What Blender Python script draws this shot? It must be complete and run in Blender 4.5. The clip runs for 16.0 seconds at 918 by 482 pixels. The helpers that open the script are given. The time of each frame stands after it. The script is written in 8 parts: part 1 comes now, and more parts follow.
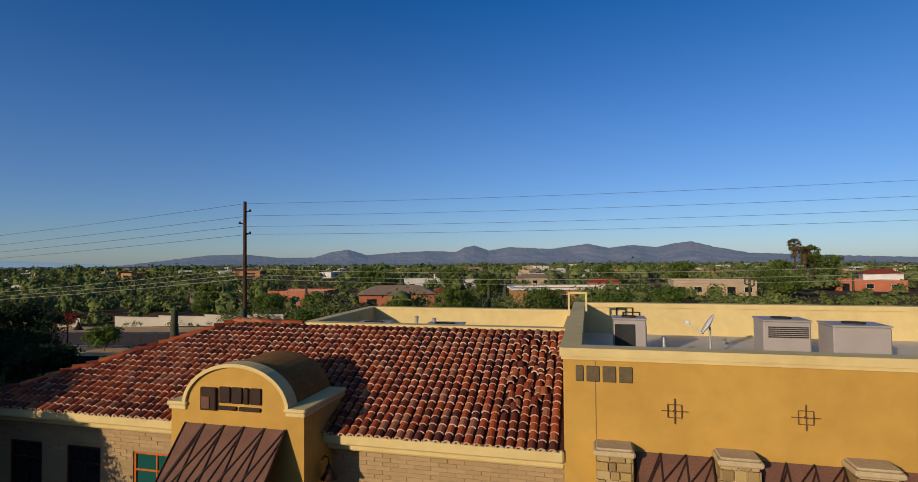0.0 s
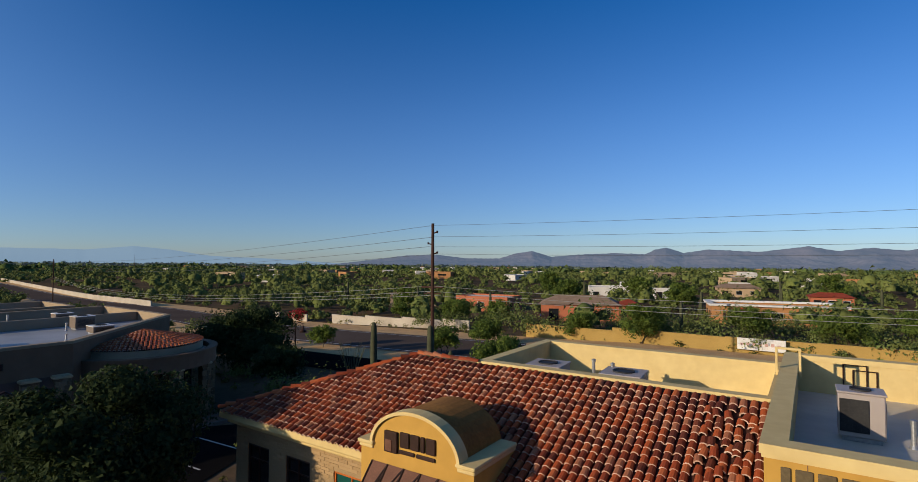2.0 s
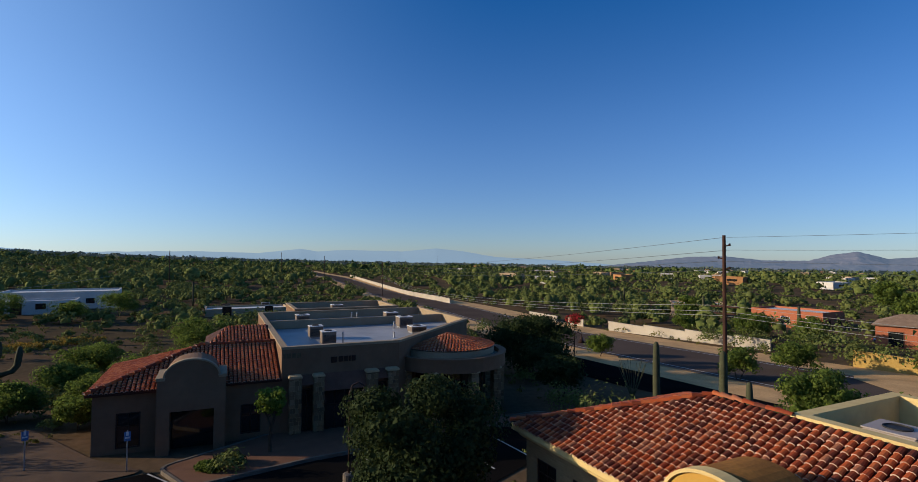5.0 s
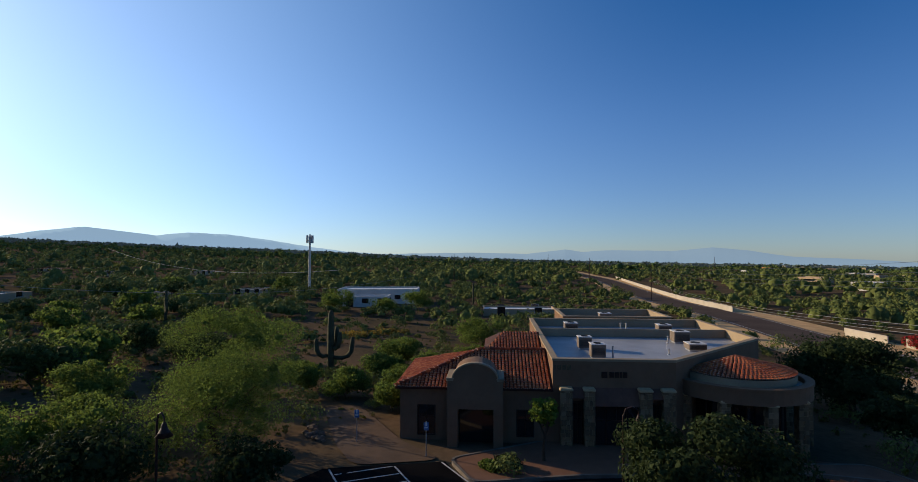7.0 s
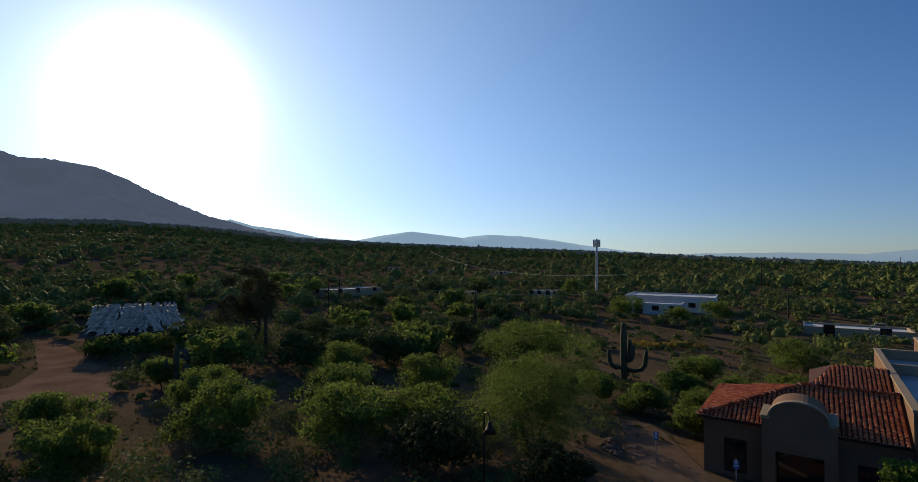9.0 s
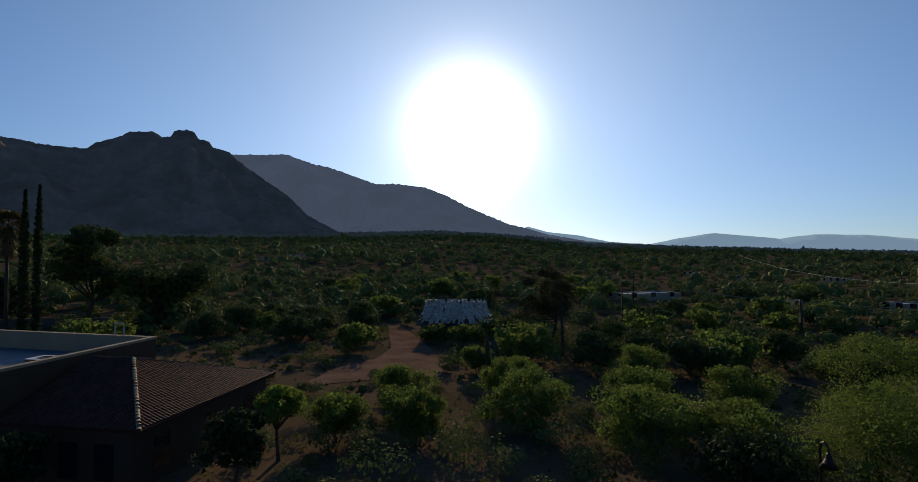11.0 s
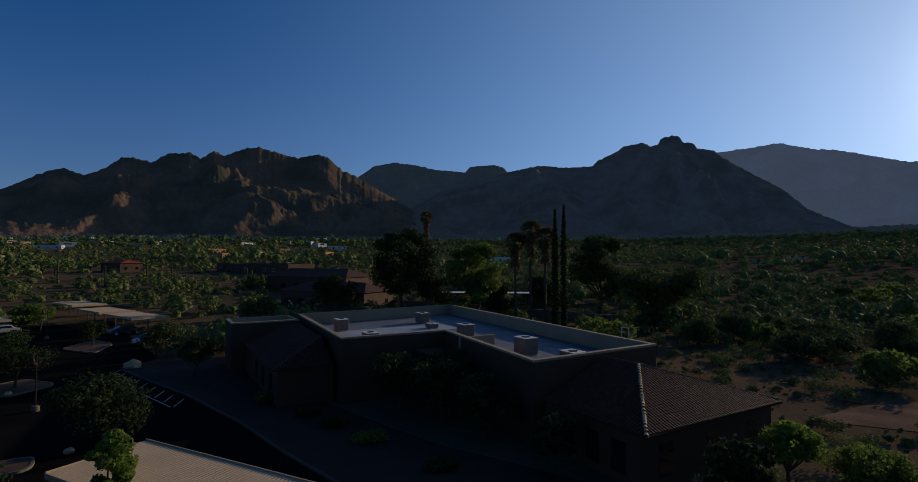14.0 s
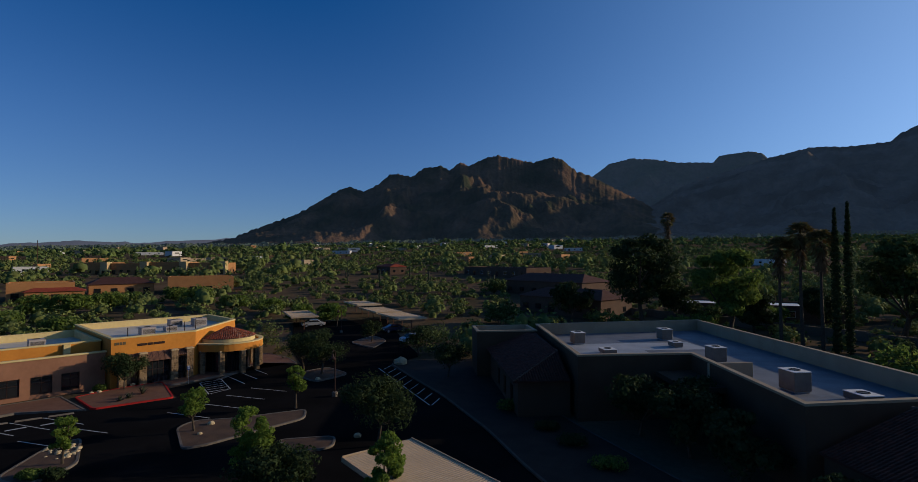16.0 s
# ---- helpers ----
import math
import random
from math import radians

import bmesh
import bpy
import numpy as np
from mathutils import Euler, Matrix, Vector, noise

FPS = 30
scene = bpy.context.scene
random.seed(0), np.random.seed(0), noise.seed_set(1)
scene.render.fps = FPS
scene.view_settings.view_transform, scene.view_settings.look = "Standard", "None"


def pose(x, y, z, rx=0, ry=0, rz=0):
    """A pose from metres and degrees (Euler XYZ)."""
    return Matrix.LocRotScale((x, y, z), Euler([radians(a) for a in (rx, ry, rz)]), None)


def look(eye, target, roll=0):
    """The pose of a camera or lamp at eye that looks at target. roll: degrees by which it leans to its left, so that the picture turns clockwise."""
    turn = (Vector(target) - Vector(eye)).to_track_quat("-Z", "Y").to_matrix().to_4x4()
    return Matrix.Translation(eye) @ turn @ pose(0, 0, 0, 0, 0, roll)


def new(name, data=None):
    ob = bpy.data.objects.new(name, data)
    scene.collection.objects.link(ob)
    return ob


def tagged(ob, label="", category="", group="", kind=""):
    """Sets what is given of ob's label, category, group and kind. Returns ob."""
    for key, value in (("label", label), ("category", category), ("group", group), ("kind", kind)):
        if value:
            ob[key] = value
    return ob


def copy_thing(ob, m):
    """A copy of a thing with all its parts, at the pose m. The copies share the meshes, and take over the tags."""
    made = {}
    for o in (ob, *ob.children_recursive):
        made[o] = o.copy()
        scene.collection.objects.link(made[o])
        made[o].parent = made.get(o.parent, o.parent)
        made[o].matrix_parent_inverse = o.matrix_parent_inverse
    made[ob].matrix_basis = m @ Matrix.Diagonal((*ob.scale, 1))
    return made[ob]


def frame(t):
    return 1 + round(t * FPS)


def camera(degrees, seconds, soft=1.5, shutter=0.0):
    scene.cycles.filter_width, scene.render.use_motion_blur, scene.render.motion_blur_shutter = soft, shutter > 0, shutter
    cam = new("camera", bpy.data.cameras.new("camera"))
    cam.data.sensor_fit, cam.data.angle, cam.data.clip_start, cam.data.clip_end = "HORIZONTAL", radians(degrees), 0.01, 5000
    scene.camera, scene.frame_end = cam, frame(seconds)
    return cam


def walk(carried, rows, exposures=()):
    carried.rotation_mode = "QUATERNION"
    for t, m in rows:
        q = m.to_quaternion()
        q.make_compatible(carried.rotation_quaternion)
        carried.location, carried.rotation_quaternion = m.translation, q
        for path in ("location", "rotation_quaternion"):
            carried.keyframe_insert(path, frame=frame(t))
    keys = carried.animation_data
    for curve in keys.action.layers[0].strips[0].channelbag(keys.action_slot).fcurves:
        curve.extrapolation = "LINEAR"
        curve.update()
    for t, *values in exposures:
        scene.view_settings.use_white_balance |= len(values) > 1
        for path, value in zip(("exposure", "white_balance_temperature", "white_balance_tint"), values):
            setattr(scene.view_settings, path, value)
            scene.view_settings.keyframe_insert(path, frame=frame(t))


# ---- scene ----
PATH = [  # seconds, heading, pitch, roll (degrees), x, y, z
    (0, 0.00, 1.62, -0.52, 0.00, 0.00, 7.20),
    (0.5, 0.75, 1.61, -0.40, 0.07, 0.13, 7.63),
    (1, 5.44, 1.61, -0.26, 0.21, 0.31, 8.00),
    (1.5, 12.71, 1.75, -0.11, 0.20, 0.34, 8.29),
    (2, 20.02, 1.84, 0.15, 0.28, 0.33, 8.56),
    (2.5, 25.38, 1.83, 0.25, 0.26, 0.38, 8.75),
    (3, 30.10, 1.91, 0.30, 0.09, 0.56, 8.86),
    (3.5, 35.10, 1.85, 0.37, 0.10, 0.45, 9.04),
    (6, 61.47, 1.85, 0.25, -0.08, 0.07, 9.83),
    (6.5, 69.25, 1.80, 0.19, -0.51, 0.10, 10.02),
    (7, 77.93, 1.75, 0.11, -0.46, 0.16, 10.29),
    (7.5, 85.90, 1.65, 0.04, -0.07, -0.02, 10.72),
    (8, 93.96, 1.59, 0.12, 0.43, -0.19, 11.18),
    (8.5, 101.42, 1.60, 0.25, 0.71, -0.38, 11.56),
    (11, 139.75, 2.01, 0.10, 0.72, -0.60, 11.17),
    (11.5, 149.77, 2.06, 0.27, 0.62, -0.93, 11.27),
    (12, 159.55, 2.00, 0.37, 0.73, -1.30, 11.32),
    (12.5, 169.24, 1.92, 0.37, 0.95, -1.46, 11.40),
    (13, 177.61, 1.98, 0.28, 0.89, -1.34, 11.48),
    (13.5, 184.57, 1.88, 0.21, 0.94, -1.35, 11.76),
    (14, 189.87, 1.89, 0.23, 1.00, -1.25, 12.10),
    (14.5, 195.45, 1.88, 0.15, 0.92, -1.29, 12.47),
    (15, 201.58, 1.85, 0.07, 0.88, -1.18, 12.84),
    (15.5, 208.16, 1.85, -0.03, 0.85, -1.11, 13.21),
    (16, 215.36, 1.91, -0.12, 0.81, -1.10, 13.50),
]


def aim(h, p, r, x, y, z):
    h, p = radians(h), radians(p)
    way = Vector((-math.sin(h) * math.cos(p), math.cos(h) * math.cos(p), math.sin(p)))
    return look((x, y, z), Vector((x, y, z)) + 50 * way, r)


cam = camera(82.75, 16.0, soft=0.6)
walk(cam, [(t, aim(*row)) for t, *row in PATH],
     exposures=[(0, 0.0, 6600, 9), (1.5, 0.1, 6600, 9), (3, 0.42, 6600, 9), (6, 0.38, 6850, 10), (7, 0.32, 6950, 10), (8.5, 0.12, 7100, 10), (11, -0.32, 7000, 10), (12.5, -0.62, 6800, 10), (13.5, -0.68, 6500, 10), (15, -0.42, 6350, 10), (16, -0.25, 6300, 10)])

# ---- world and sun ----
SUN_HEADING, SUN_HEIGHT = 138.6, 14.3
_h, _e = radians(SUN_HEADING), radians(SUN_HEIGHT)
SUN_DIR = Vector((-math.sin(_h) * math.cos(_e), math.cos(_h) * math.cos(_e), math.sin(_e)))
world = bpy.data.worlds.new("desert_sky")
scene.world = world
world.use_nodes = True
wn, wl = world.node_tree.nodes, world.node_tree.links
wn.clear()
sky = wn.new("ShaderNodeTexSky")
sky.sky_type, sky.sun_disc = "NISHITA", False
sky.sun_elevation, sky.sun_rotation = _e, radians(-SUN_HEADING)
sky.altitude, sky.air_density, sky.dust_density, sky.ozone_density = 850, 0.88, 0.28, 3.2
bg = wn.new("ShaderNodeBackground")
bg.inputs["Strength"].default_value = 0.1
out = wn.new("ShaderNodeOutputWorld")
# the bright aureole of the low sun
tc = wn.new("ShaderNodeTexCoord")
dot = wn.new("ShaderNodeVectorMath")
dot.operation = "DOT_PRODUCT"
dot.inputs[1].default_value = SUN_DIR
wl.new(tc.outputs["Generated"], dot.inputs[0])
clampn = wn.new("ShaderNodeMath")
clampn.operation = "MAXIMUM"
clampn.inputs[1].default_value = 0.0
wl.new(dot.outputs["Value"], clampn.inputs[0])
glow = None
for power, gain, hue in ((230.0, 2.3, (1.0, 0.99, 0.95)), (30.0, 0.2, (1.0, 0.99, 0.95)), (6.0, 0.2, (0.84, 0.95, 0.98)), (2.0, 0.23, (0.66, 0.91, 1.0))):
    pw = wn.new("ShaderNodeMath")
    pw.operation = "POWER"
    pw.inputs[1].default_value = power
    wl.new(clampn.outputs[0], pw.inputs[0])
    mu = wn.new("ShaderNodeVectorMath")
    mu.operation = "SCALE"
    mu.inputs[0].default_value = [gain * v for v in hue]
    wl.new(pw.outputs[0], mu.inputs["Scale"])
    if glow is None:
        glow = mu
    else:
        ad = wn.new("ShaderNodeVectorMath")
        wl.new(glow.outputs[0], ad.inputs[0])
        wl.new(mu.outputs[0], ad.inputs[1])
        glow = ad
bg2 = wn.new("ShaderNodeBackground")
wl.new(glow.outputs[0], bg2.inputs["Color"])
add = wn.new("ShaderNodeAddShader")
deep = wn.new("ShaderNodeHueSaturation")
deep.inputs["Saturation"].default_value = 1.16
tint = wn.new("ShaderNodeMix")
tint.data_type, tint.blend_type = "RGBA", "MULTIPLY"
tint.inputs["Factor"].default_value = 1.0
tint.inputs["B"].default_value = (0.84, 0.925, 1.15, 1)
wl.new(sky.outputs[0], tint.inputs["A"])
wl.new(tint.outputs["Result"], deep.inputs["Color"])
# grey-blue haze low over the plain
split = wn.new("ShaderNodeSeparateXYZ")
wl.new(tc.outputs["Generated"], split.inputs[0])
low = wn.new("ShaderNodeMapRange")
low.interpolation_type = "SMOOTHSTEP"
low.inputs["From Min"].default_value, low.inputs["From Max"].default_value = -0.02, 0.28
low.inputs["To Min"].default_value, low.inputs["To Max"].default_value = 1.0, 0.0
wl.new(split.outputs["Z"], low.inputs["Value"])
hazy = wn.new("ShaderNodeMix")
hazy.data_type, hazy.blend_type = "RGBA", "MULTIPLY"
hazy.inputs["B"].default_value = (0.745, 0.78, 0.83, 1)
wl.new(low.outputs["Result"], hazy.inputs["Factor"])
clear = wn.new("ShaderNodeMapRange")
clear.inputs["From Min"].default_value, clear.inputs["From Max"].default_value = 0.0, 0.5
clear.inputs["To Min"].default_value, clear.inputs["To Max"].default_value = 1.0, 1.2
wl.new(split.outputs["Z"], clear.inputs["Value"])
wl.new(clear.outputs["Result"], deep.inputs["Saturation"])
wl.new(deep.outputs[0], hazy.inputs["A"])
wl.new(hazy.outputs["Result"], bg.inputs["Color"])
wl.new(bg.outputs[0], add.inputs[0])
wl.new(bg2.outputs[0], add.inputs[1])
wl.new(add.outputs[0], out.inputs["Surface"])
sun = new("sun", bpy.data.lights.new("sun", "SUN"))
sun.data.energy, sun.data.angle, sun.data.color = 4.1, radians(0.53), (1.0, 0.81, 0.57)
sun.matrix_world = look((0, 0, 60), Vector((0, 0, 60)) - SUN_DIR)

# ---- materials ----
def material(name, a, b=None, rough=0.85, size=1.0, fine=0.06, bump=0.3, metal=0.0, spec=0.15, c=None, leaf=0.0, vary="", depth=0.01, grain=0.35, mixed=0.78):
    """A surface that wanders between the colours a and b at a coarse size and a fine one, with fine relief."""
    m = bpy.data.materials.new(name)
    m.use_nodes = True
    n, l = m.node_tree.nodes, m.node_tree.links
    p = n["Principled BSDF"]
    p.inputs["Roughness"].default_value, p.inputs["Metallic"].default_value = rough, metal
    p.inputs["Specular IOR Level"].default_value = spec
    b = b or tuple(v * 0.8 for v in a)
    tone_scale = 0.92 if leaf else 0.76  # scales base colours down to deepen shade against the strong sun
    a, b, c = tuple(v * tone_scale for v in a), tuple(v * tone_scale for v in b), [tuple(v * tone_scale for v in k) for k in c or ()]
    geo = n.new("ShaderNodeNewGeometry")
    big, small = n.new("ShaderNodeTexNoise"), n.new("ShaderNodeTexNoise")
    big.inputs["Scale"].default_value, small.inputs["Scale"].default_value = 1 / size, 1 / fine
    big.inputs["Detail"].default_value, small.inputs["Detail"].default_value = 5, 3
    for t in (big, small):
        l.new(geo.outputs["Position"], t.inputs["Vector"])
    ramp = n.new("ShaderNodeValToRGB")
    ramp.color_ramp.elements[0].position, ramp.color_ramp.elements[1].position = 0.34, 0.66
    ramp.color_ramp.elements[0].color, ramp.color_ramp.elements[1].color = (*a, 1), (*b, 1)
    l.new(big.outputs["Fac"], ramp.inputs[0])
    mix = n.new("ShaderNodeMix")
    mix.data_type, mix.blend_type = "RGBA", "OVERLAY"
    mix.inputs["Factor"].default_value = grain
    l.new(ramp.outputs[0], mix.inputs["A"])
    l.new(small.outputs["Fac"], mix.inputs["B"])
    colour = mix.outputs["Result"]
    if vary:
        pick = n.new("ShaderNodeValToRGB")
        if vary == "object":
            src = n.new("ShaderNodeObjectInfo").outputs["Random"]
        else:
            src = geo.outputs["Random Per Island"]
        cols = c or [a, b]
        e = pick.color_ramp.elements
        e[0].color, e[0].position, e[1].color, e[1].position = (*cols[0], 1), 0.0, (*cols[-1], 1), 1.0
        for k, col in enumerate(cols[1:-1]):
            e.new((k + 1) / len(cols)).color = (*col, 1)
        e[len(cols) - 1].position = (len(cols) - 1) / len(cols)
        pick.color_ramp.interpolation = "CONSTANT"
        l.new(src, pick.inputs[0])
        mx = n.new("ShaderNodeMix")
        mx.data_type = "RGBA"
        mx.inputs["Factor"].default_value = mixed
        l.new(colour, mx.inputs["A"])
        l.new(pick.outputs[0], mx.inputs["B"])
        colour = mx.outputs["Result"]
    l.new(colour, p.inputs["Base Color"])
    if bump:
        bp = n.new("ShaderNodeBump")
        bp.inputs["Strength"].default_value, bp.inputs["Distance"].default_value = bump, depth
        l.new(small.outputs["Fac"], bp.inputs["Height"])
        l.new(bp.outputs[0], p.inputs["Normal"])
    if leaf:
        tr = n.new("ShaderNodeBsdfTranslucent")
        l.new(colour, tr.inputs["Color"])
        ms = n.new("ShaderNodeMixShader")
        ms.inputs[0].default_value = leaf
        o = n["Material Output"]
        l.new(p.outputs[0], ms.inputs[1])
        l.new(tr.outputs[0], ms.inputs[2])
        l.new(ms.outputs[0], o.inputs["Surface"])
    return m


def glass_dark(name, tint):
    m = bpy.data.materials.new(name)
    m.use_nodes = True
    p = m.node_tree.nodes["Principled BSDF"]
    p.inputs["Base Color"].default_value, p.inputs["Roughness"].default_value = (*tint, 1), 0.06
    p.inputs["Specular IOR Level"].default_value = 0.6
    return m


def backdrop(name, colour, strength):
    """Far ranges: haze is put into a flat colour that glows faintly."""
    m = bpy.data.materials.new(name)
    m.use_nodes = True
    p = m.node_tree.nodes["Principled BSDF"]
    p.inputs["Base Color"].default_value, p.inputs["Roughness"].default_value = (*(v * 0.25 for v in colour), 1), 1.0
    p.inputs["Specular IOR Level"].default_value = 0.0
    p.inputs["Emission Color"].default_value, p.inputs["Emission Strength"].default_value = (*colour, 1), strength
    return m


STUCCO = material("ochre_stucco", (0.60, 0.35, 0.078), (0.54, 0.31, 0.068), size=2.2, fine=0.35, bump=0.12, grain=0.15)
STUCCO_BROWN = material("brown_stucco", (0.25, 0.145, 0.085), (0.21, 0.12, 0.07), size=2.0, fine=0.35, bump=0.12, grain=0.15)
STUCCO_ORANGE = material("orange_stucco", (0.66, 0.265, 0.042), (0.58, 0.225, 0.036), size=2.0, fine=0.35, bump=0.12, grain=0.15)
CREAM = material("cream_stucco", (0.76, 0.59, 0.27), (0.70, 0.53, 0.235), size=1.8, fine=0.35, bump=0.12, grain=0.18)
# beige stucco with the shade on the long office put into its colour
BEIGE_SHADED = material("shade_toned_beige_stucco", (0.09, 0.056, 0.034), (0.072, 0.045, 0.027), size=1.8, fine=0.02, bump=0.4)
DECK_MID = material("greyer_white_roof_coating", (0.46, 0.46, 0.46), (0.33, 0.34, 0.35), rough=0.45, size=2.2, fine=0.05, bump=0.25)
WING_WALL = material("red_brown_stucco", (0.34, 0.165, 0.095), (0.29, 0.14, 0.08), size=2.0, fine=0.35, bump=0.12, grain=0.15)
UNIT_TAN = material("tan_sheet_metal", (0.24, 0.19, 0.15), (0.19, 0.15, 0.12), rough=0.5, size=0.6, fine=0.03, bump=0.08)
# dark bluish tone carries the shade on the long office's deck
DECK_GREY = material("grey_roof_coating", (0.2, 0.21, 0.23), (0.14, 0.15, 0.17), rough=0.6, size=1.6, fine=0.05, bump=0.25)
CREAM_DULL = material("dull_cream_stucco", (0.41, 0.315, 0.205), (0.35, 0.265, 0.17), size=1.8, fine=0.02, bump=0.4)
BLOCK = material("tan_slump_block", (0.46, 0.31, 0.17), (0.38, 0.25, 0.135), size=0.5, fine=0.03, bump=0.6, vary="object", c=[(0.44, 0.30, 0.15), (0.48, 0.33, 0.17), (0.41, 0.28, 0.14)])
BLOCK_STUFF = material("tan_slump_block_mixed", (0.46, 0.31, 0.17), (0.38, 0.25, 0.135), size=0.5, fine=0.03, bump=0.6, vary="island", c=[(0.44, 0.30, 0.15), (0.48, 0.33, 0.17), (0.41, 0.28, 0.14)])
BLOCK_WALL = material("block_mortar", (0.40, 0.28, 0.15), (0.36, 0.25, 0.13), size=0.6, fine=0.03, bump=0.5)
TERRA = [(0.172, 0.036, 0.016), (0.464, 0.096, 0.028), (0.275, 0.052, 0.019), (0.533, 0.144, 0.048), (0.112, 0.032, 0.02), (0.447, 0.176, 0.088), (0.361, 0.068, 0.022), (0.499, 0.104, 0.028), (0.189, 0.052, 0.028)]
TILE = material("clay_tile", (0.34, 0.08, 0.03), (0.2, 0.05, 0.025), rough=0.7, size=0.25, fine=0.03, bump=0.4, vary="object", c=TERRA)
TILE_STUFF = material("clay_tile_mixed", (0.34, 0.08, 0.03), (0.2, 0.05, 0.025), rough=0.7, size=0.25, fine=0.03, bump=0.4, vary="island", c=TERRA)
# tile and mortar copies darkened for the roof turned from the sun
TILE_BROWN = material("brown_clay_tile", (0.12, 0.05, 0.035), (0.08, 0.035, 0.025), rough=0.75, size=0.25, fine=0.03, bump=0.4, vary="island", c=[(0.10, 0.028, 0.017), (0.055, 0.018, 0.012), (0.13, 0.038, 0.022), (0.08, 0.03, 0.02)])
MORTAR_DARK = material("shade_toned_tile_mortar", (0.13, 0.08, 0.06), (0.09, 0.055, 0.042), size=0.3, fine=0.02, bump=0.5)
TILE_ORANGE = material("orange_clay_tile", (0.5, 0.13, 0.04), (0.38, 0.09, 0.03), rough=0.7, size=0.25, fine=0.03, bump=0.4, vary="island", c=[(0.5, 0.13, 0.04), (0.38, 0.08, 0.025), (0.58, 0.18, 0.06), (0.3, 0.06, 0.02)])
MORTAR = material("pale_tile_mortar", (0.74, 0.56, 0.46), (0.5, 0.28, 0.2), size=0.45, fine=0.02, bump=0.5)
ROOFBED = material("roof_bed", (0.09, 0.03, 0.02), (0.06, 0.025, 0.018), size=0.4)
DECK = material("white_roof_coating", (0.72, 0.65, 0.53), (0.58, 0.53, 0.44), rough=0.5, size=1.6, fine=0.4, bump=0.1, grain=0.2)
METAL_GREY = material("grey_painted_sheet_metal", (0.44, 0.38, 0.35), (0.39, 0.34, 0.31), rough=0.5, size=0.6, fine=0.3, bump=0.02, grain=0.15)
METAL_DARK = material("dark_grille", (0.03, 0.03, 0.032), (0.045, 0.045, 0.045), rough=0.6, size=0.3, bump=0.1)
GALV = material("galvanised_steel", (0.55, 0.56, 0.57), (0.4, 0.42, 0.44), rough=0.4, size=0.3, metal=0.7, bump=0.1)
WHITE = material("white_paint", (0.78, 0.77, 0.74), (0.7, 0.69, 0.66), size=0.8, bump=0.15)
RUST = material("rust_brown_steel", (0.20, 0.095, 0.06), (0.15, 0.07, 0.045), rough=0.6, size=0.5, fine=0.03, bump=0.2)
RUST_DARK = material("dark_bronze_steel", (0.035, 0.018, 0.014), (0.05, 0.025, 0.018), rough=0.5, size=0.3, bump=0.15)
NUMBER = material("weathered_bronze", (0.16, 0.12, 0.065), (0.12, 0.09, 0.05), rough=0.5, size=0.2, bump=0.2)
STONE = material("ledge_stone", (0.42, 0.28, 0.12), (0.3, 0.2, 0.1), size=0.2, fine=0.03, bump=0.6, vary="object", c=[(0.48, 0.32, 0.11), (0.28, 0.18, 0.08), (0.58, 0.42, 0.2), (0.40, 0.27, 0.11), (0.54, 0.38, 0.15)])
STONE_STUFF = material("ledge_stone_mixed", (0.42, 0.28, 0.12), (0.3, 0.2, 0.1), size=0.2, fine=0.03, bump=0.6, vary="island", c=[(0.22, 0.14, 0.075), (0.1, 0.068, 0.045), (0.3, 0.21, 0.13), (0.16, 0.1, 0.06), (0.25, 0.17, 0.1)])
STONE_CAP = material("stone_cap", (0.60, 0.46, 0.27), (0.52, 0.39, 0.22), size=0.3, fine=0.06, bump=0.25, grain=0.2)
GLASS = glass_dark("dark_glass", (0.012, 0.014, 0.016))
GLASS_TEAL = glass_dark("teal_glass", (0.01, 0.07, 0.06))
ASPHALT = material("asphalt", (0.015, 0.014, 0.014), (0.01, 0.0095, 0.0095), rough=1.0, spec=0.0, size=4.0, fine=0.03, bump=0.3)
ROAD = material("worn_asphalt", (0.125, 0.097, 0.083), (0.1, 0.077, 0.066), rough=1.0, spec=0.0, size=8.0, fine=0.05, bump=0.2)
PAINT = material("worn_white_line_paint", (0.62, 0.61, 0.58), (0.42, 0.41, 0.4), size=0.4, fine=0.05)
KERB = material("kerb_concrete", (0.21, 0.175, 0.14), (0.15, 0.125, 0.1), size=0.8, fine=0.04)
KERB_RED = material("red_kerb_paint", (0.5, 0.025, 0.02), (0.36, 0.02, 0.018), size=0.5)
PAVING = material("terracotta_paving", (0.23, 0.115, 0.07), (0.18, 0.088, 0.054), size=1.0, fine=0.05)
GRAVEL = material("decomposed_granite", (0.14, 0.085, 0.052), (0.095, 0.058, 0.037), size=1.2, fine=0.06, bump=0.6)
SAND = material("desert_soil", (0.17, 0.112, 0.07), (0.096, 0.078, 0.046), rough=1.0, spec=0.0, size=11.0, fine=0.5, bump=0.5, depth=0.05)
BARK = material("grey_brown_bark", (0.10, 0.075, 0.05), (0.065, 0.05, 0.035), size=0.3, fine=0.03, bump=0.7)
GREENS = [(0.14, 0.178, 0.045), (0.09, 0.118, 0.034), (0.172, 0.19, 0.056), (0.105, 0.135, 0.042), (0.128, 0.175, 0.042)]
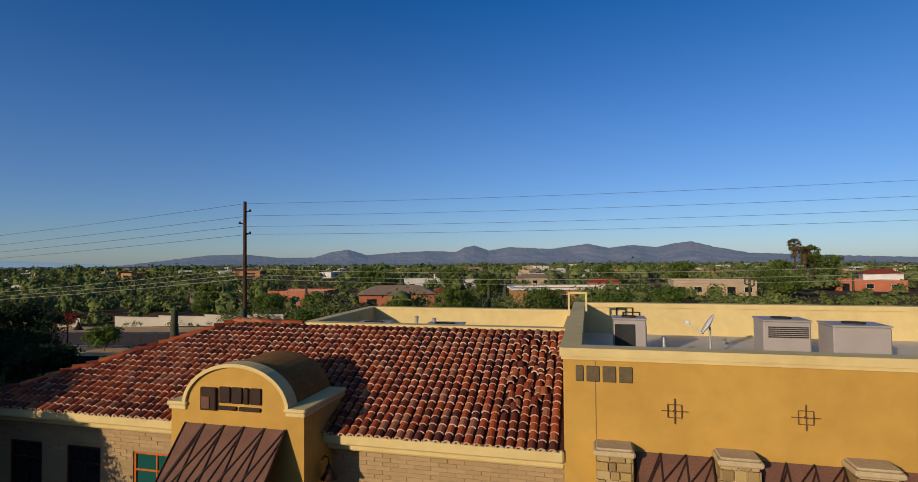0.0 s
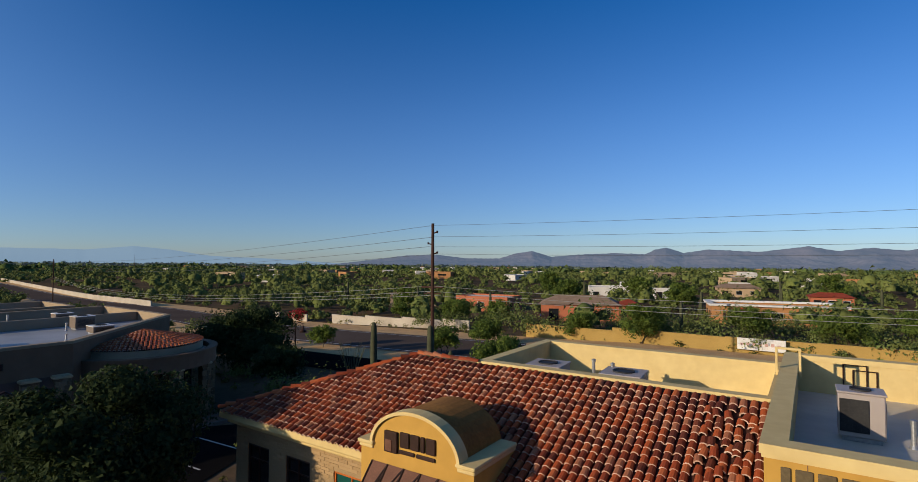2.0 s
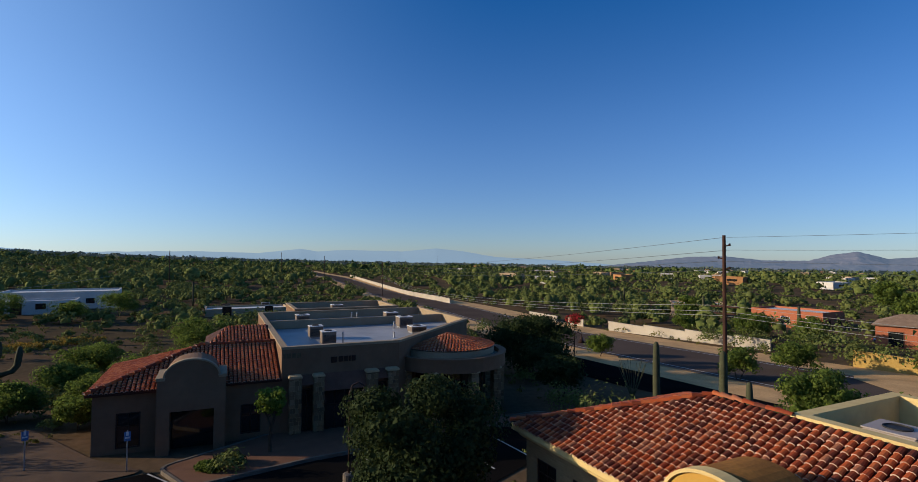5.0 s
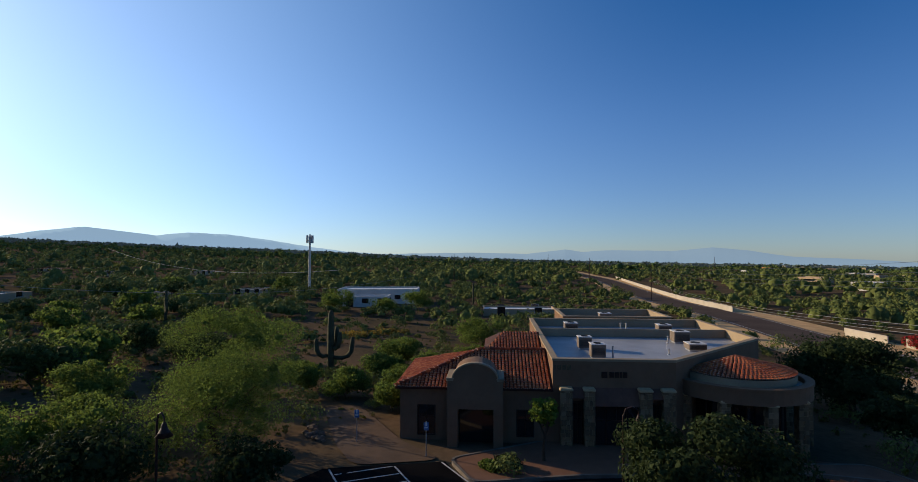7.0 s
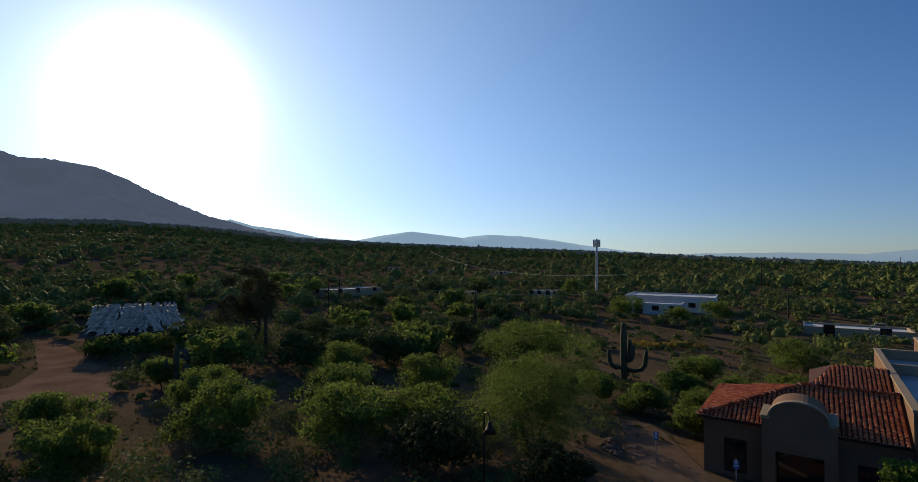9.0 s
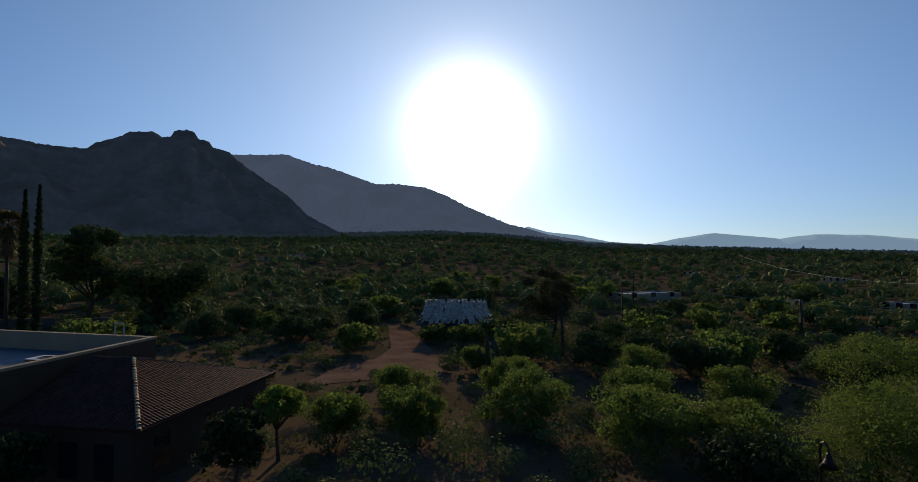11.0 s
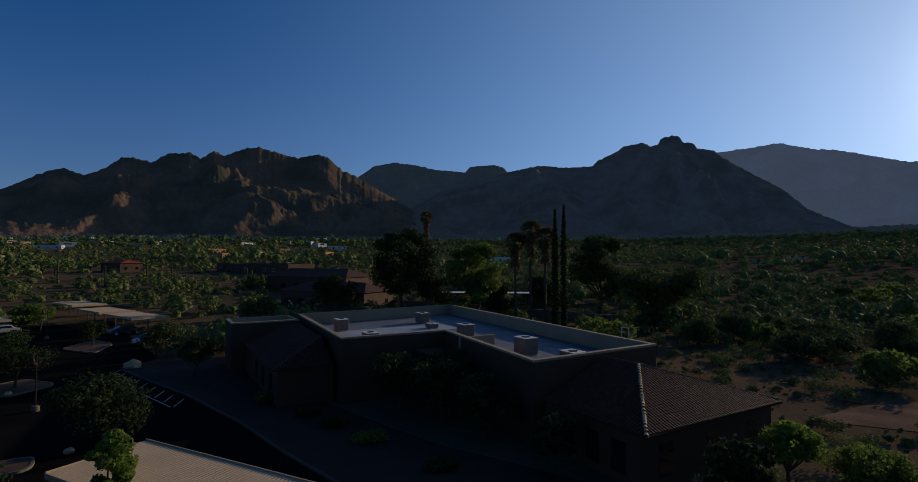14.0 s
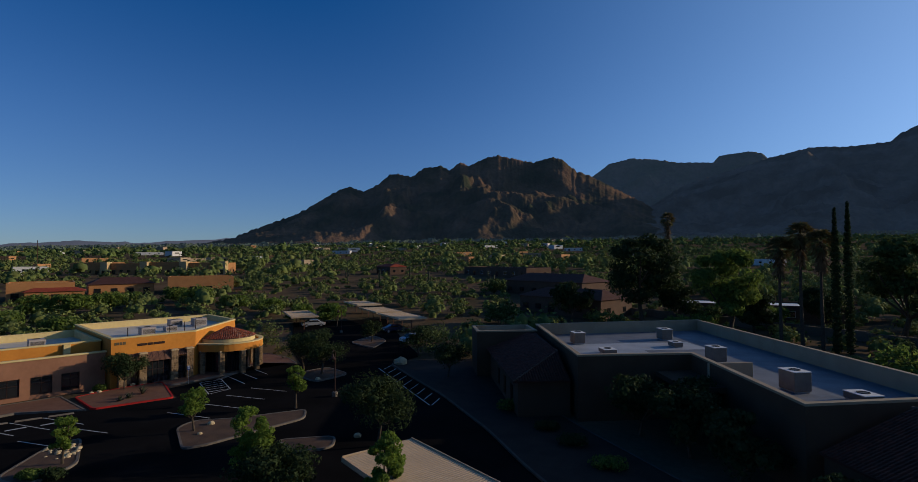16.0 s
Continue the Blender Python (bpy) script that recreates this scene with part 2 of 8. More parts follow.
SCRUB = material("desert_scrub_leaves", (0.175, 0.195, 0.06), (0.075, 0.095, 0.034), size=6.0, fine=0.5, bump=0, spec=0.05, leaf=0.14, vary="island", c=GREENS, mixed=0.4, grain=0.6)
FAR_SCRUB = material("far_green_scrub", (0.1, 0.138, 0.046), (0.056, 0.084, 0.034), size=34.0, fine=4.0, bump=0, spec=0.0, leaf=0.08, vary="island", c=GREENS, mixed=0.3, grain=0.6)
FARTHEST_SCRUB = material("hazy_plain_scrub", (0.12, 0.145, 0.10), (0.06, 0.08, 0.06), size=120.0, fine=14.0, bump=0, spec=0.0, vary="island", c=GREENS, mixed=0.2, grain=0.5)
# faint blue emission puts haze into the far plain's scrub
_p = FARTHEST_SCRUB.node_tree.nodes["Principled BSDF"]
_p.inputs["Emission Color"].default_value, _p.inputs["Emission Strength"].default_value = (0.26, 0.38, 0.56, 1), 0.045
LOW_SCRUB = material("low_yellow_green_brush", (0.17, 0.165, 0.045), (0.085, 0.095, 0.03), size=4.0, fine=0.6, bump=0, spec=0.05, leaf=0.3)
LEAF_DARK = material("dark_oak_leaves", (0.03, 0.044, 0.016), (0.04, 0.054, 0.019), size=1.0, fine=0.2, bump=0, spec=0.1, leaf=0.25, vary="island", c=[(0.026, 0.045, 0.014), (0.045, 0.065, 0.023), (0.022, 0.038, 0.014)])
LEAF_BRIGHT = material("bright_young_leaves", (0.15, 0.22, 0.034), (0.11, 0.17, 0.028), size=1.0, fine=0.2, bump=0, leaf=0.5, vary="island", c=[(0.15, 0.22, 0.034), (0.19, 0.26, 0.045), (0.1, 0.16, 0.024)])
LEAF_PALO = material("palo_verde_twigs", (0.15, 0.2, 0.05), (0.11, 0.15, 0.042), size=1.5, fine=0.2, bump=0, spec=0.05, leaf=0.5, vary="island", c=[(0.13, 0.19, 0.036), (0.17, 0.23, 0.046), (0.08, 0.12, 0.028)])
LEAF_DEEP = material("olive_mesquite_leaves", (0.07, 0.095, 0.03), (0.05, 0.07, 0.022), size=1.5, fine=0.2, bump=0, spec=0.05, leaf=0.2, vary="island", c=[(0.07, 0.1, 0.03), (0.1, 0.13, 0.04), (0.045, 0.065, 0.02)])
CACTUS = material("saguaro_skin", (0.085, 0.09, 0.05), (0.06, 0.066, 0.038), size=0.5, fine=0.04, bump=0.4)
WOOD = material("creosoted_pole_wood", (0.085, 0.04, 0.028), (0.055, 0.03, 0.022), size=0.6, fine=0.04, bump=0.4)
WIRE = material("aluminium_cable", (0.42, 0.42, 0.40), (0.32, 0.32, 0.31), rough=0.5, size=2.0, bump=0)
WIRE_DARK = material("dark_cable", (0.10, 0.11, 0.12), (0.08, 0.09, 0.1), rough=0.6, size=2.0, bump=0)
ROCK = material("mountain_rock", rough=1.0, spec=0.0, a=(0.19, 0.11, 0.065), b=(0.045, 0.05, 0.028), size=170.0, fine=22.0, bump=0.9, depth=9.0)
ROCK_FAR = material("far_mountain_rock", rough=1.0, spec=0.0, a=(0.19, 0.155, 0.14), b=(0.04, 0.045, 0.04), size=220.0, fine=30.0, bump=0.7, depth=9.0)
# blue-grey emission imitates haze over the far ridge
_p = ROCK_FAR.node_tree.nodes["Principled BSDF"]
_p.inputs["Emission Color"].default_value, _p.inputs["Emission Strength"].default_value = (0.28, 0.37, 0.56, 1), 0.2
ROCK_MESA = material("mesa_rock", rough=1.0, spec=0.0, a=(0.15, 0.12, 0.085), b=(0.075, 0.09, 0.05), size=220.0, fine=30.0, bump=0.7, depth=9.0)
# haze before the mesa is put in as faint blue emission
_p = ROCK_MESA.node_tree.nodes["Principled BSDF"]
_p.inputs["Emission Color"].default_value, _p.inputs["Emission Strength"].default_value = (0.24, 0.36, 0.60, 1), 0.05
# a trace of blue glow stands in for distance haze
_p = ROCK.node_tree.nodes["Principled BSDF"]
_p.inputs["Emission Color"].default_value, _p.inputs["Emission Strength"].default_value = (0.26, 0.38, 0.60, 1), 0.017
# strong light-dark mottle stands in for gully shade, blue emission for haze
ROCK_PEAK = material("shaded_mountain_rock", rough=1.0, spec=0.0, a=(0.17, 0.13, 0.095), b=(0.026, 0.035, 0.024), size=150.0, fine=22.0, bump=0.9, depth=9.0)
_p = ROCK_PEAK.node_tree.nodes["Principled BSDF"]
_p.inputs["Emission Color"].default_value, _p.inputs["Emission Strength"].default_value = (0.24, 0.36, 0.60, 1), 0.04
HAZE_EAST = backdrop("eastern_range_haze_glow", (0.26, 0.40, 0.55), 0.75)
HAZE_SOUTH = backdrop("southern_range_haze_glow", (0.235, 0.345, 0.46), 0.70)
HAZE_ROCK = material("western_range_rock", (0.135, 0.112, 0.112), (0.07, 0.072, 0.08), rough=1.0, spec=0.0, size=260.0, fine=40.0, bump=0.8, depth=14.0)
# western range: haze painted as a bluish glow of the rock
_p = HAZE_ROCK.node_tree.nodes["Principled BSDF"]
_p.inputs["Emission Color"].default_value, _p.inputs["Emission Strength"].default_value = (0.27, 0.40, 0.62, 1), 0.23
# darker kerb copy with the yard's shade in its colour
KERB_DARK = material("shade_toned_kerb", (0.11, 0.095, 0.08), (0.08, 0.07, 0.06), size=0.8, fine=0.04)
HAZE_WEST = backdrop("western_range_haze_glow", (0.18, 0.19, 0.24), 0.42)


# ---- mesh helpers ----
class Shape:
    """Collects vertices and faces for one mesh."""

    def __init__(self):
        self.v, self.f, self.m = [], [], []

    def add(self, verts, faces, mi=0):
        k = len(self.v)
        self.v.extend(tuple(p) for p in verts)
        self.f.extend(tuple(i + k for i in f) for f in faces)
        self.m.extend([mi] * len(faces))
        return self

    def box(self, x0, y0, z0, x1, y1, z1, mi=0):
        return self.add([(x0, y0, z0), (x1, y0, z0), (x1, y1, z0), (x0, y1, z0), (x0, y0, z1), (x1, y0, z1), (x1, y1, z1), (x0, y1, z1)],
                        [(3, 2, 1, 0), (4, 5, 6, 7), (0, 1, 5, 4), (1, 2, 6, 5), (2, 3, 7, 6), (3, 0, 4, 7)], mi)

    def soft(self, x0, y0, z0, x1, y1, z1, c=0.04, mi=0):
        """A box with its edges taken off."""
        ring = lambda d: [(x0 + c + d, y0 + d), (x1 - c - d, y0 + d), (x1 - d, y0 + c + d), (x1 - d, y1 - c - d), (x1 - c - d, y1 - d), (x0 + c + d, y1 - d), (x0 + d, y1 - c - d), (x0 + d, y0 + c + d)]
        return self.loft([[(x, y, z) for x, y in ring(d)] for d, z in ((c * .7, z0), (0, z0 + c), (0, z1 - c), (c * .7, z1))], mi)

    def loft(self, rings, mi=0, caps=True):
        n = len(rings[0])
        verts = [p for r in rings for p in r]
        faces = [(i * n + j, i * n + (j + 1) % n, (i + 1) * n + (j + 1) % n, (i + 1) * n + j) for i in range(len(rings) - 1) for j in range(n)]
        if caps:
            faces += [tuple(range(n))[::-1], tuple(range((len(rings) - 1) * n, len(rings) * n))]
        return self.add(verts, faces, mi)

    def prism(self, poly, z0, z1, mi=0):
        if sum(a[0] * b[1] - b[0] * a[1] for a, b in zip(poly, poly[1:] + poly[:1])) < 0:
            poly = poly[::-1]
        return self.loft([[(x, y, z0) for x, y in poly], [(x, y, z1) for x, y in poly]], mi)

    def lathe(self, profile, n=16, x=0.0, y=0.0, mi=0):
        return self.loft([[(x + r * math.cos(2 * math.pi * k / n), y + r * math.sin(2 * math.pi * k / n), z) for k in range(n)] for r, z in profile], mi)

    def tube(self, a, b, r, r2=None, n=6, mi=0):
        a, b = Vector(a), Vector(b)
        d = (b - a).normalized()
        s = d.orthogonal().normalized()
        t = d.cross(s)
        ring = lambda p, q: [p + q * (s * math.cos(2 * math.pi * k / n) + t * math.sin(2 * math.pi * k / n)) for k in range(n)]
        return self.loft([ring(a, r), ring(b, r if r2 is None else r2)], mi)

    def path(self, pts, r, n=6, mi=0):
        rings = []
        for i, p in enumerate(pts):
            p = Vector(p)
            d = (Vector(pts[min(i + 1, len(pts) - 1)]) - Vector(pts[max(i - 1, 0)])).normalized()
            s = d.cross(Vector((0.13, 0.21, 1))).normalized()
            t = d.cross(s)
            q = r[i] if isinstance(r, (list, tuple)) else r
            rings.append([p + q * (s * math.cos(2 * math.pi * k / n) + t * math.sin(2 * math.pi * k / n)) for k in range(n)])
        return self.loft(rings, mi)

    def mesh(self, name, *mats, smooth=False):
        me = bpy.data.meshes.new(name)
        me.from_pydata(self.v, [], self.f)
        for m in mats:
            me.materials.append(m)
        if len(mats) > 1:
            me.polygons.foreach_set("material_index", self.m)
        if smooth:
            me.polygons.foreach_set("use_smooth", [True] * len(me.polygons))
        me.update()
        return me


def part(name, shape, mat, parent=None, label="", smooth=False):
    """One mesh object under a thing or a part."""
    mats = mat if isinstance(mat, (list, tuple)) else (mat,)
    ob = new(name, shape.mesh(name, *mats, smooth=smooth))
    ob.parent = parent
    return tagged(ob, label=label)


def thing(name, m, label, category, group="", kind=""):
    """An empty at the base of a thing, whose parts hang under it."""
    ob = new(name)
    ob.empty_display_size = 0.2
    ob.matrix_basis = m
    return tagged(ob, label, category, group, kind)


def quick_mesh(name, verts, faces, mat, smooth=False):
    """A large mesh from arrays; faces all have the same number of corners."""
    me = bpy.data.meshes.new(name)
    verts, faces = np.asarray(verts, np.float32), np.asarray(faces, np.int32)
    k = faces.shape[1]
    me.vertices.add(len(verts))
    me.vertices.foreach_set("co", verts.ravel())
    me.loops.add(faces.size)
    me.loops.foreach_set("vertex_index", faces.ravel())
    me.polygons.add(len(faces))
    me.polygons.foreach_set("loop_start", np.arange(0, faces.size, k, dtype=np.int32))
    me.update(calc_edges=True)
    me.validate()
    me.materials.append(mat)
    if smooth:
        me.polygons.foreach_set("use_smooth", np.ones(len(faces), bool))
    return me


# ---- ground ----
RISE = [(-60, -1.0), (0, -1.0), (35, -0.75), (60, -0.45), (78, 0.0), (100, 0.9), (119, 1.6), (126, 1.9), (130, 2.4), (135, 2.95), (142, 3.3), (150, 3.1), (160, 2.75), (180, 2.5), (215, 2.4), (235, 1.8), (250, 1.4), (280, 0.3), (300, -1.0)]


def ground(x, y):
    """Height of the ground: the lot tilts gently, the desert falls to the south-west and rises to the mountains."""
    x, y = np.asarray(x, float), np.asarray(y, float)
    r, th = np.hypot(x, y), np.degrees(np.arctan2(-x, y))
    th = np.where(th < -60, th + 360, th)
    el = np.interp(th, [e[0] for e in RISE], [e[1] for e in RISE])
    roll = np.sin(x / 61 + 1.3) * np.sin(y / 47) * 0.6 + np.sin(x / 143 - y / 117) * 1.6
    return 0.03 * np.clip(x, -60, 0) - 0.025 * np.clip(y, 0, 90) + np.tan(np.radians(el)) * np.maximum(r - 110, 0) + roll * np.clip((r - 170) / 250, 0, 1)


def gz(x, y):
    return float(ground(x, y))


radii = np.concatenate([np.arange(0.0, 130, 2.0), 130 * (4850 / 130) ** np.linspace(0, 1, 70)])
turns = np.radians(np.arange(0, 360, 1.5))
gx, gy = radii[:, None] * -np.sin(turns)[None], radii[:, None] * np.cos(turns)[None]
gv = np.stack([gx, gy, ground(gx, gy)], -1).reshape(-1, 3)
nt = len(turns)
gi, gj = np.meshgrid(np.arange(len(radii) - 1), np.arange(nt), indexing="ij")
gf = np.stack([gi * nt + gj, (gi + 1) * nt + gj, (gi + 1) * nt + (gj + 1) % nt, gi * nt + (gj + 1) % nt], -1).reshape(-1, 4)[:, ::-1]
tagged(new("ground", quick_mesh("ground", gv, gf, SAND, True)), "sandy desert soil that rises towards the mountains", "ground", kind="structure")


def sheet(name, poly, mat, lift, label, category, thick=0.0):
    """A flat surface that follows the ground inside an outline; thick gives it a kerb-like edge."""
    bm = bmesh.new()
    face = bm.faces.new([bm.verts.new((x, y, 0)) for x, y in poly])
    if face.calc_area() and sum(a[0] * b[1] - b[0] * a[1] for a, b in zip(poly, poly[1:] + poly[:1])) < 0:
        face.normal_flip()
    bmesh.ops.triangulate(bm, faces=bm.faces[:])
    for co, no in (((0, 0, 0), (1, 0, 0)), ((0, 0, 0), (0, 1, 0)), ((-60, 0, 0), (1, 0, 0)), ((0, 90, 0), (0, 1, 0))):
        bmesh.ops.bisect_plane(bm, geom=bm.verts[:] + bm.edges[:] + bm.faces[:], plane_co=co, plane_no=no)
    if max(abs(c) for p in poly for c in p) > 100:
        for _ in range(3):
            bmesh.ops.subdivide_edges(bm, edges=[e for e in bm.edges if e.calc_length() > 12], cuts=1)
        bmesh.ops.triangulate(bm, faces=bm.faces[:])
    if thick:
        ex = bmesh.ops.extrude_face_region(bm, geom=bm.faces[:])
        top = {v for v in ex["geom"] if isinstance(v, bmesh.types.BMVert)}
    else:
        top = set(bm.verts)
    for v in bm.verts:
        v.co.z = gz(v.co.x, v.co.y) + (lift if v in top else lift - thick - 0.05)
    me = bpy.data.meshes.new(name)
    bm.to_mesh(me)
    bm.free()
    me.materials.append(mat)
    return tagged(new(name, me), label, category, kind="structure")


def smooth_line(pts, n=6):
    """A rounded line through points."""
    res = []
    for i in range(len(pts) - 1):
        p0, p1, p2, p3 = (np.array(pts[max(0, min(len(pts) - 1, k))], float) for k in (i - 1, i, i + 1, i + 2))
        for s in np.linspace(0, 1, n, endpoint=False):
            res.append(tuple(0.5 * (2 * p1 + (p2 - p0) * s + (2 * p0 - 5 * p1 + 4 * p2 - p3) * s * s + (3 * p1 - p0 - 3 * p2 + p3) * s ** 3)))
    return res + [tuple(pts[-1])]


def ribbon(pts, w0, w1):
    """The outline of a strip between offsets w0 and w1 to the left of a line."""
    L, R = [], []
    for i, p in enumerate(pts):
        a, b = np.array(pts[max(i - 1, 0)]), np.array(pts[min(i + 1, len(pts) - 1)])
        d = (b - a) / (np.hypot(*(b - a)) + 1e-9)
        nrm = np.array([-d[1], d[0]])
        L.append(tuple(np.array(p) + nrm * w0))
        R.append(tuple(np.array(p) + nrm * w1))
    return L + R[::-1]


def strip(name, pts, w0, w1, mat, lift, label, category):
    """A strip along a line, cut in cross bars so that it follows the ground."""
    s, n = Shape(), len(pts)
    o = ribbon(pts, w0, w1)
    for (x, y) in o[:n] + o[n:][::-1]:
        s.v.append((x, y, gz(x, y) + lift))
    s.f = [(i, i + 1, n + i + 1, n + i) if w1 < w0 else (i, n + i, n + i + 1, i + 1) for i in range(n - 1)]
    s.f = [f[::-1] for f in s.f]
    s.m = [0] * len(s.f)
    me = s.mesh(name, mat)
    me.flip_normals() if me.polygons[0].normal.z < 0 else None
    return tagged(new(name, me), label, category, kind="structure")


ROADLINE = smooth_line([(-620, 262), (-430, 200), (-330, 172), (-232, 135), (-157, 106), (-110, 92), (-60, 71.5), (-22, 59), (10, 49.5), (60, 36), (140, 20)], 8)
# ---- mountains and far ranges ----
def ridge_at(line, h):
    return np.interp(h, [p[0] for p in line], [p[1] for p in line])


def massif(name, line, near, far, mat, label, seed, rough=1.0, eye=11.0, nr=90, step=0.11, teeth=0.1, spurs=1.0):
    """A mountain front on a fan-shaped grid: foot at near, crest at far, cut by gullies into spurs, with cliff bands below the crest."""
    hs = np.arange(line[0][0], line[-1][0] + step, step)
    verts, faces = [], []
    ss = np.concatenate([np.linspace(0, 1, nr), [1.04, 1.12]])
    for i, h in enumerate(hs):
        a = radians(h)
        jag = teeth * noise.fractal(Vector((h * 2.6, seed, 0)), 0.8, 2.2, 5) * rough
        angle = math.tan(radians(ridge_at(line, h) + jag))
        top = eye + far * angle
        smooth_angle = math.tan(radians(np.mean(ridge_at(line, h + np.linspace(-0.9, 0.9, 7)))))
        for s in ss:
            r = near + (far - near) * s
            x, y = -math.sin(a) * r, math.cos(a) * r
            base = gz(x, y) - 10
            if s <= 1:
                rise = top - base
                env = min(1.0, 3.0 * s) * min(1.0, 4.0 * (1 - s))
                wx = 130 * noise.noise(Vector((x / 500.0, y / 500.0, seed + 4.0)))
                wy = 130 * noise.noise(Vector((x / 500.0, y / 500.0, seed + 6.0)))
                q = Vector(((x + wx) / 620.0, (y + wy) / 620.0, seed))
                spur = noise.ridged_multi_fractal(q, 1.2, 2.1, 6, 1.0, 2.0) - 1.1
                crag = 1 - 2.2 * abs(noise.fractal(q * 5.5, 0.7, 2.2, 4))
                f = s ** 1.6 + (0.26 * spur * spurs + 0.028 * (crag - 0.4)) * env * rough
                band = 4.5 * f + 1.6 * noise.noise(Vector((x / 330.0, y / 330.0, seed + 2.0)))
                f += 0.028 * math.sin(6.2832 * band) * env * min(1.0, 2.0 * max(f, 0.0))
                z = base + rise * f
                z = min(z, eye + r * (smooth_angle + (angle - smooth_angle) * s ** 10) - (1 - s) * 0.05 * rise)
            else:
                z = top - (top - base) * (s - 1) * 2.5
            verts.append((x, y, z))
    n = len(ss)
    for i in range(len(hs) - 1):
        for j in range(n - 1):
            faces.append((i * n + j, i * n + j + 1, (i + 1) * n + j + 1, (i + 1) * n + j))
    return tagged(new(name, quick_mesh(name, verts, faces, mat, False)), label, "mountain", kind="structure")


EAST_RIDGE = [(116, 1.3), (122, 1.7), (125.8, 1.95), (130, 2.7), (132.4, 3.4), (134.3, 3.85), (136.2, 4.65), (138.7, 5.7), (141.2, 7.0), (143.5, 7.85), (146.8, 8.2), (148.8, 8.1), (152, 9.15), (153.9, 9.75), (155.5, 10.0), (158.2, 10.85), (160.5, 10.65), (164, 10.4), (168, 9.0), (172, 7.0)]
PEAK_RIDGE = [(152, 2.5), (156, 4.6), (158, 6.6), (160.3, 8.1), (162.6, 9.7), (163.8, 10.7), (165.2, 11.0), (165.6, 11.55), (166.5, 11.7), (166.9, 12.3), (167.7, 12.45), (168.6, 12.25), (168.9, 11.7), (169.6, 11.5), (170.3, 11.95), (172.3, 11.7), (172.8, 11.3), (175, 10.3), (175.5, 9.8), (178.4, 9.75), (181, 10.05), (182.7, 9.75), (184.5, 9.4), (188, 8.5), (192, 7.3), (196, 4.8), (199, 2.8)]
MESA_RIDGE = [(180, 8.0), (184.4, 9.2), (185.0, 9.9), (186.1, 10.2), (188.7, 10.0), (189.2, 9.4), (192.5, 9.65), (194.6, 10.1), (197, 10.35), (199.2, 9.9), (200.8, 8.75), (203, 7.5), (206, 6.0)]
WEST_RIDGE = [(192, 2.6), (195.5, 5.6), (198.9, 7.5), (201.2, 8.8), (202.6, 9.3), (204.1, 10.6), (205, 10.9), (207.2, 10.4), (208.8, 10.7), (211.1, 11.25), (212.6, 10.9), (214.3, 10.1), (215.2, 10.55), (216.4, 9.65), (217.3, 10.15), (219.2, 9.9), (220.6, 8.9), (222, 9.25), (223, 9.1), (224.3, 8.0), (225.8, 7.25), (227.2, 7.75), (228.3, 7.4), (230.4, 6.1), (232.5, 4.8), (237, 3.0), (239, 2.1), (242, 1.5)]
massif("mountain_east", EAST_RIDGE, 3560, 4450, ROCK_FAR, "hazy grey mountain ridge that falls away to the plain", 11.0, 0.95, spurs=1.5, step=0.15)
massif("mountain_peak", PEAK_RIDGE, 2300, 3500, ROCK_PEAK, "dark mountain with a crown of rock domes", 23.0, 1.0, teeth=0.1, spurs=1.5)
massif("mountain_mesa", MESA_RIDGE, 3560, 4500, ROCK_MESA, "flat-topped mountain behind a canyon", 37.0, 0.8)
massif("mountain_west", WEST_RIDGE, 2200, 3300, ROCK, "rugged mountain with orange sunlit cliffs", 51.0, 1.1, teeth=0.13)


def far_range(name, line, mat, label, seed, low, dist=4700.0, amp=0.10):
    hs = np.arange(line[0][0], line[-1][0] + 0.2, 0.2)
    verts, faces = [], []
    for i, h in enumerate(hs):
        a = radians(h)
        el = ridge_at(line, h) + amp * noise.fractal(Vector((h * 0.8, seed, 0)), 1.0, 2.1, 5)
        for r, e in ((dist - 500, low), (dist - 180, low + (el - low) * 0.55), (dist, el), (dist + 60, low)):
            verts.append((-math.sin(a) * r, math.cos(a) * r, 10 + r * math.tan(radians(e))))
    for i in range(len(hs) - 1):
        for j in range(3):
            faces.append((i * 4 + j, i * 4 + j + 1, (i + 1) * 4 + j + 1, (i + 1) * 4 + j))
    return tagged(new(name, quick_mesh(name, verts, faces, mat, True)), label, "mountains", kind="structure")


WEST_FAR = [(-62, -1.2), (-48, -0.7), (-35.9, -0.3), (-29.1, 0.0), (-26.1, 0.62), (-24, 1.2), (-22.6, 1.05), (-20.7, 0.66), (-18.4, 0.92), (-16, 0.65), (-13.9, 1.1), (-9.9, 0.6), (-5.5, 0.85), (-3.3, 0.5), (-1.7, 1.05), (-0.6, 0.86), (0.3, 0.38), (3.3, 0.5), (6.8, 0.35), (10, 0.1), (12, 0.72), (13.8, 0.45), (15.6, -0.1), (19.1, -0.1), (22.4, 0.28), (25.8, 0.2), (28.5, -0.15), (34, -0.8)]
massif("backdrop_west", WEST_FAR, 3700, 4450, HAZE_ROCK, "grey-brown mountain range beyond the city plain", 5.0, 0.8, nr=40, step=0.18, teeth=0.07)
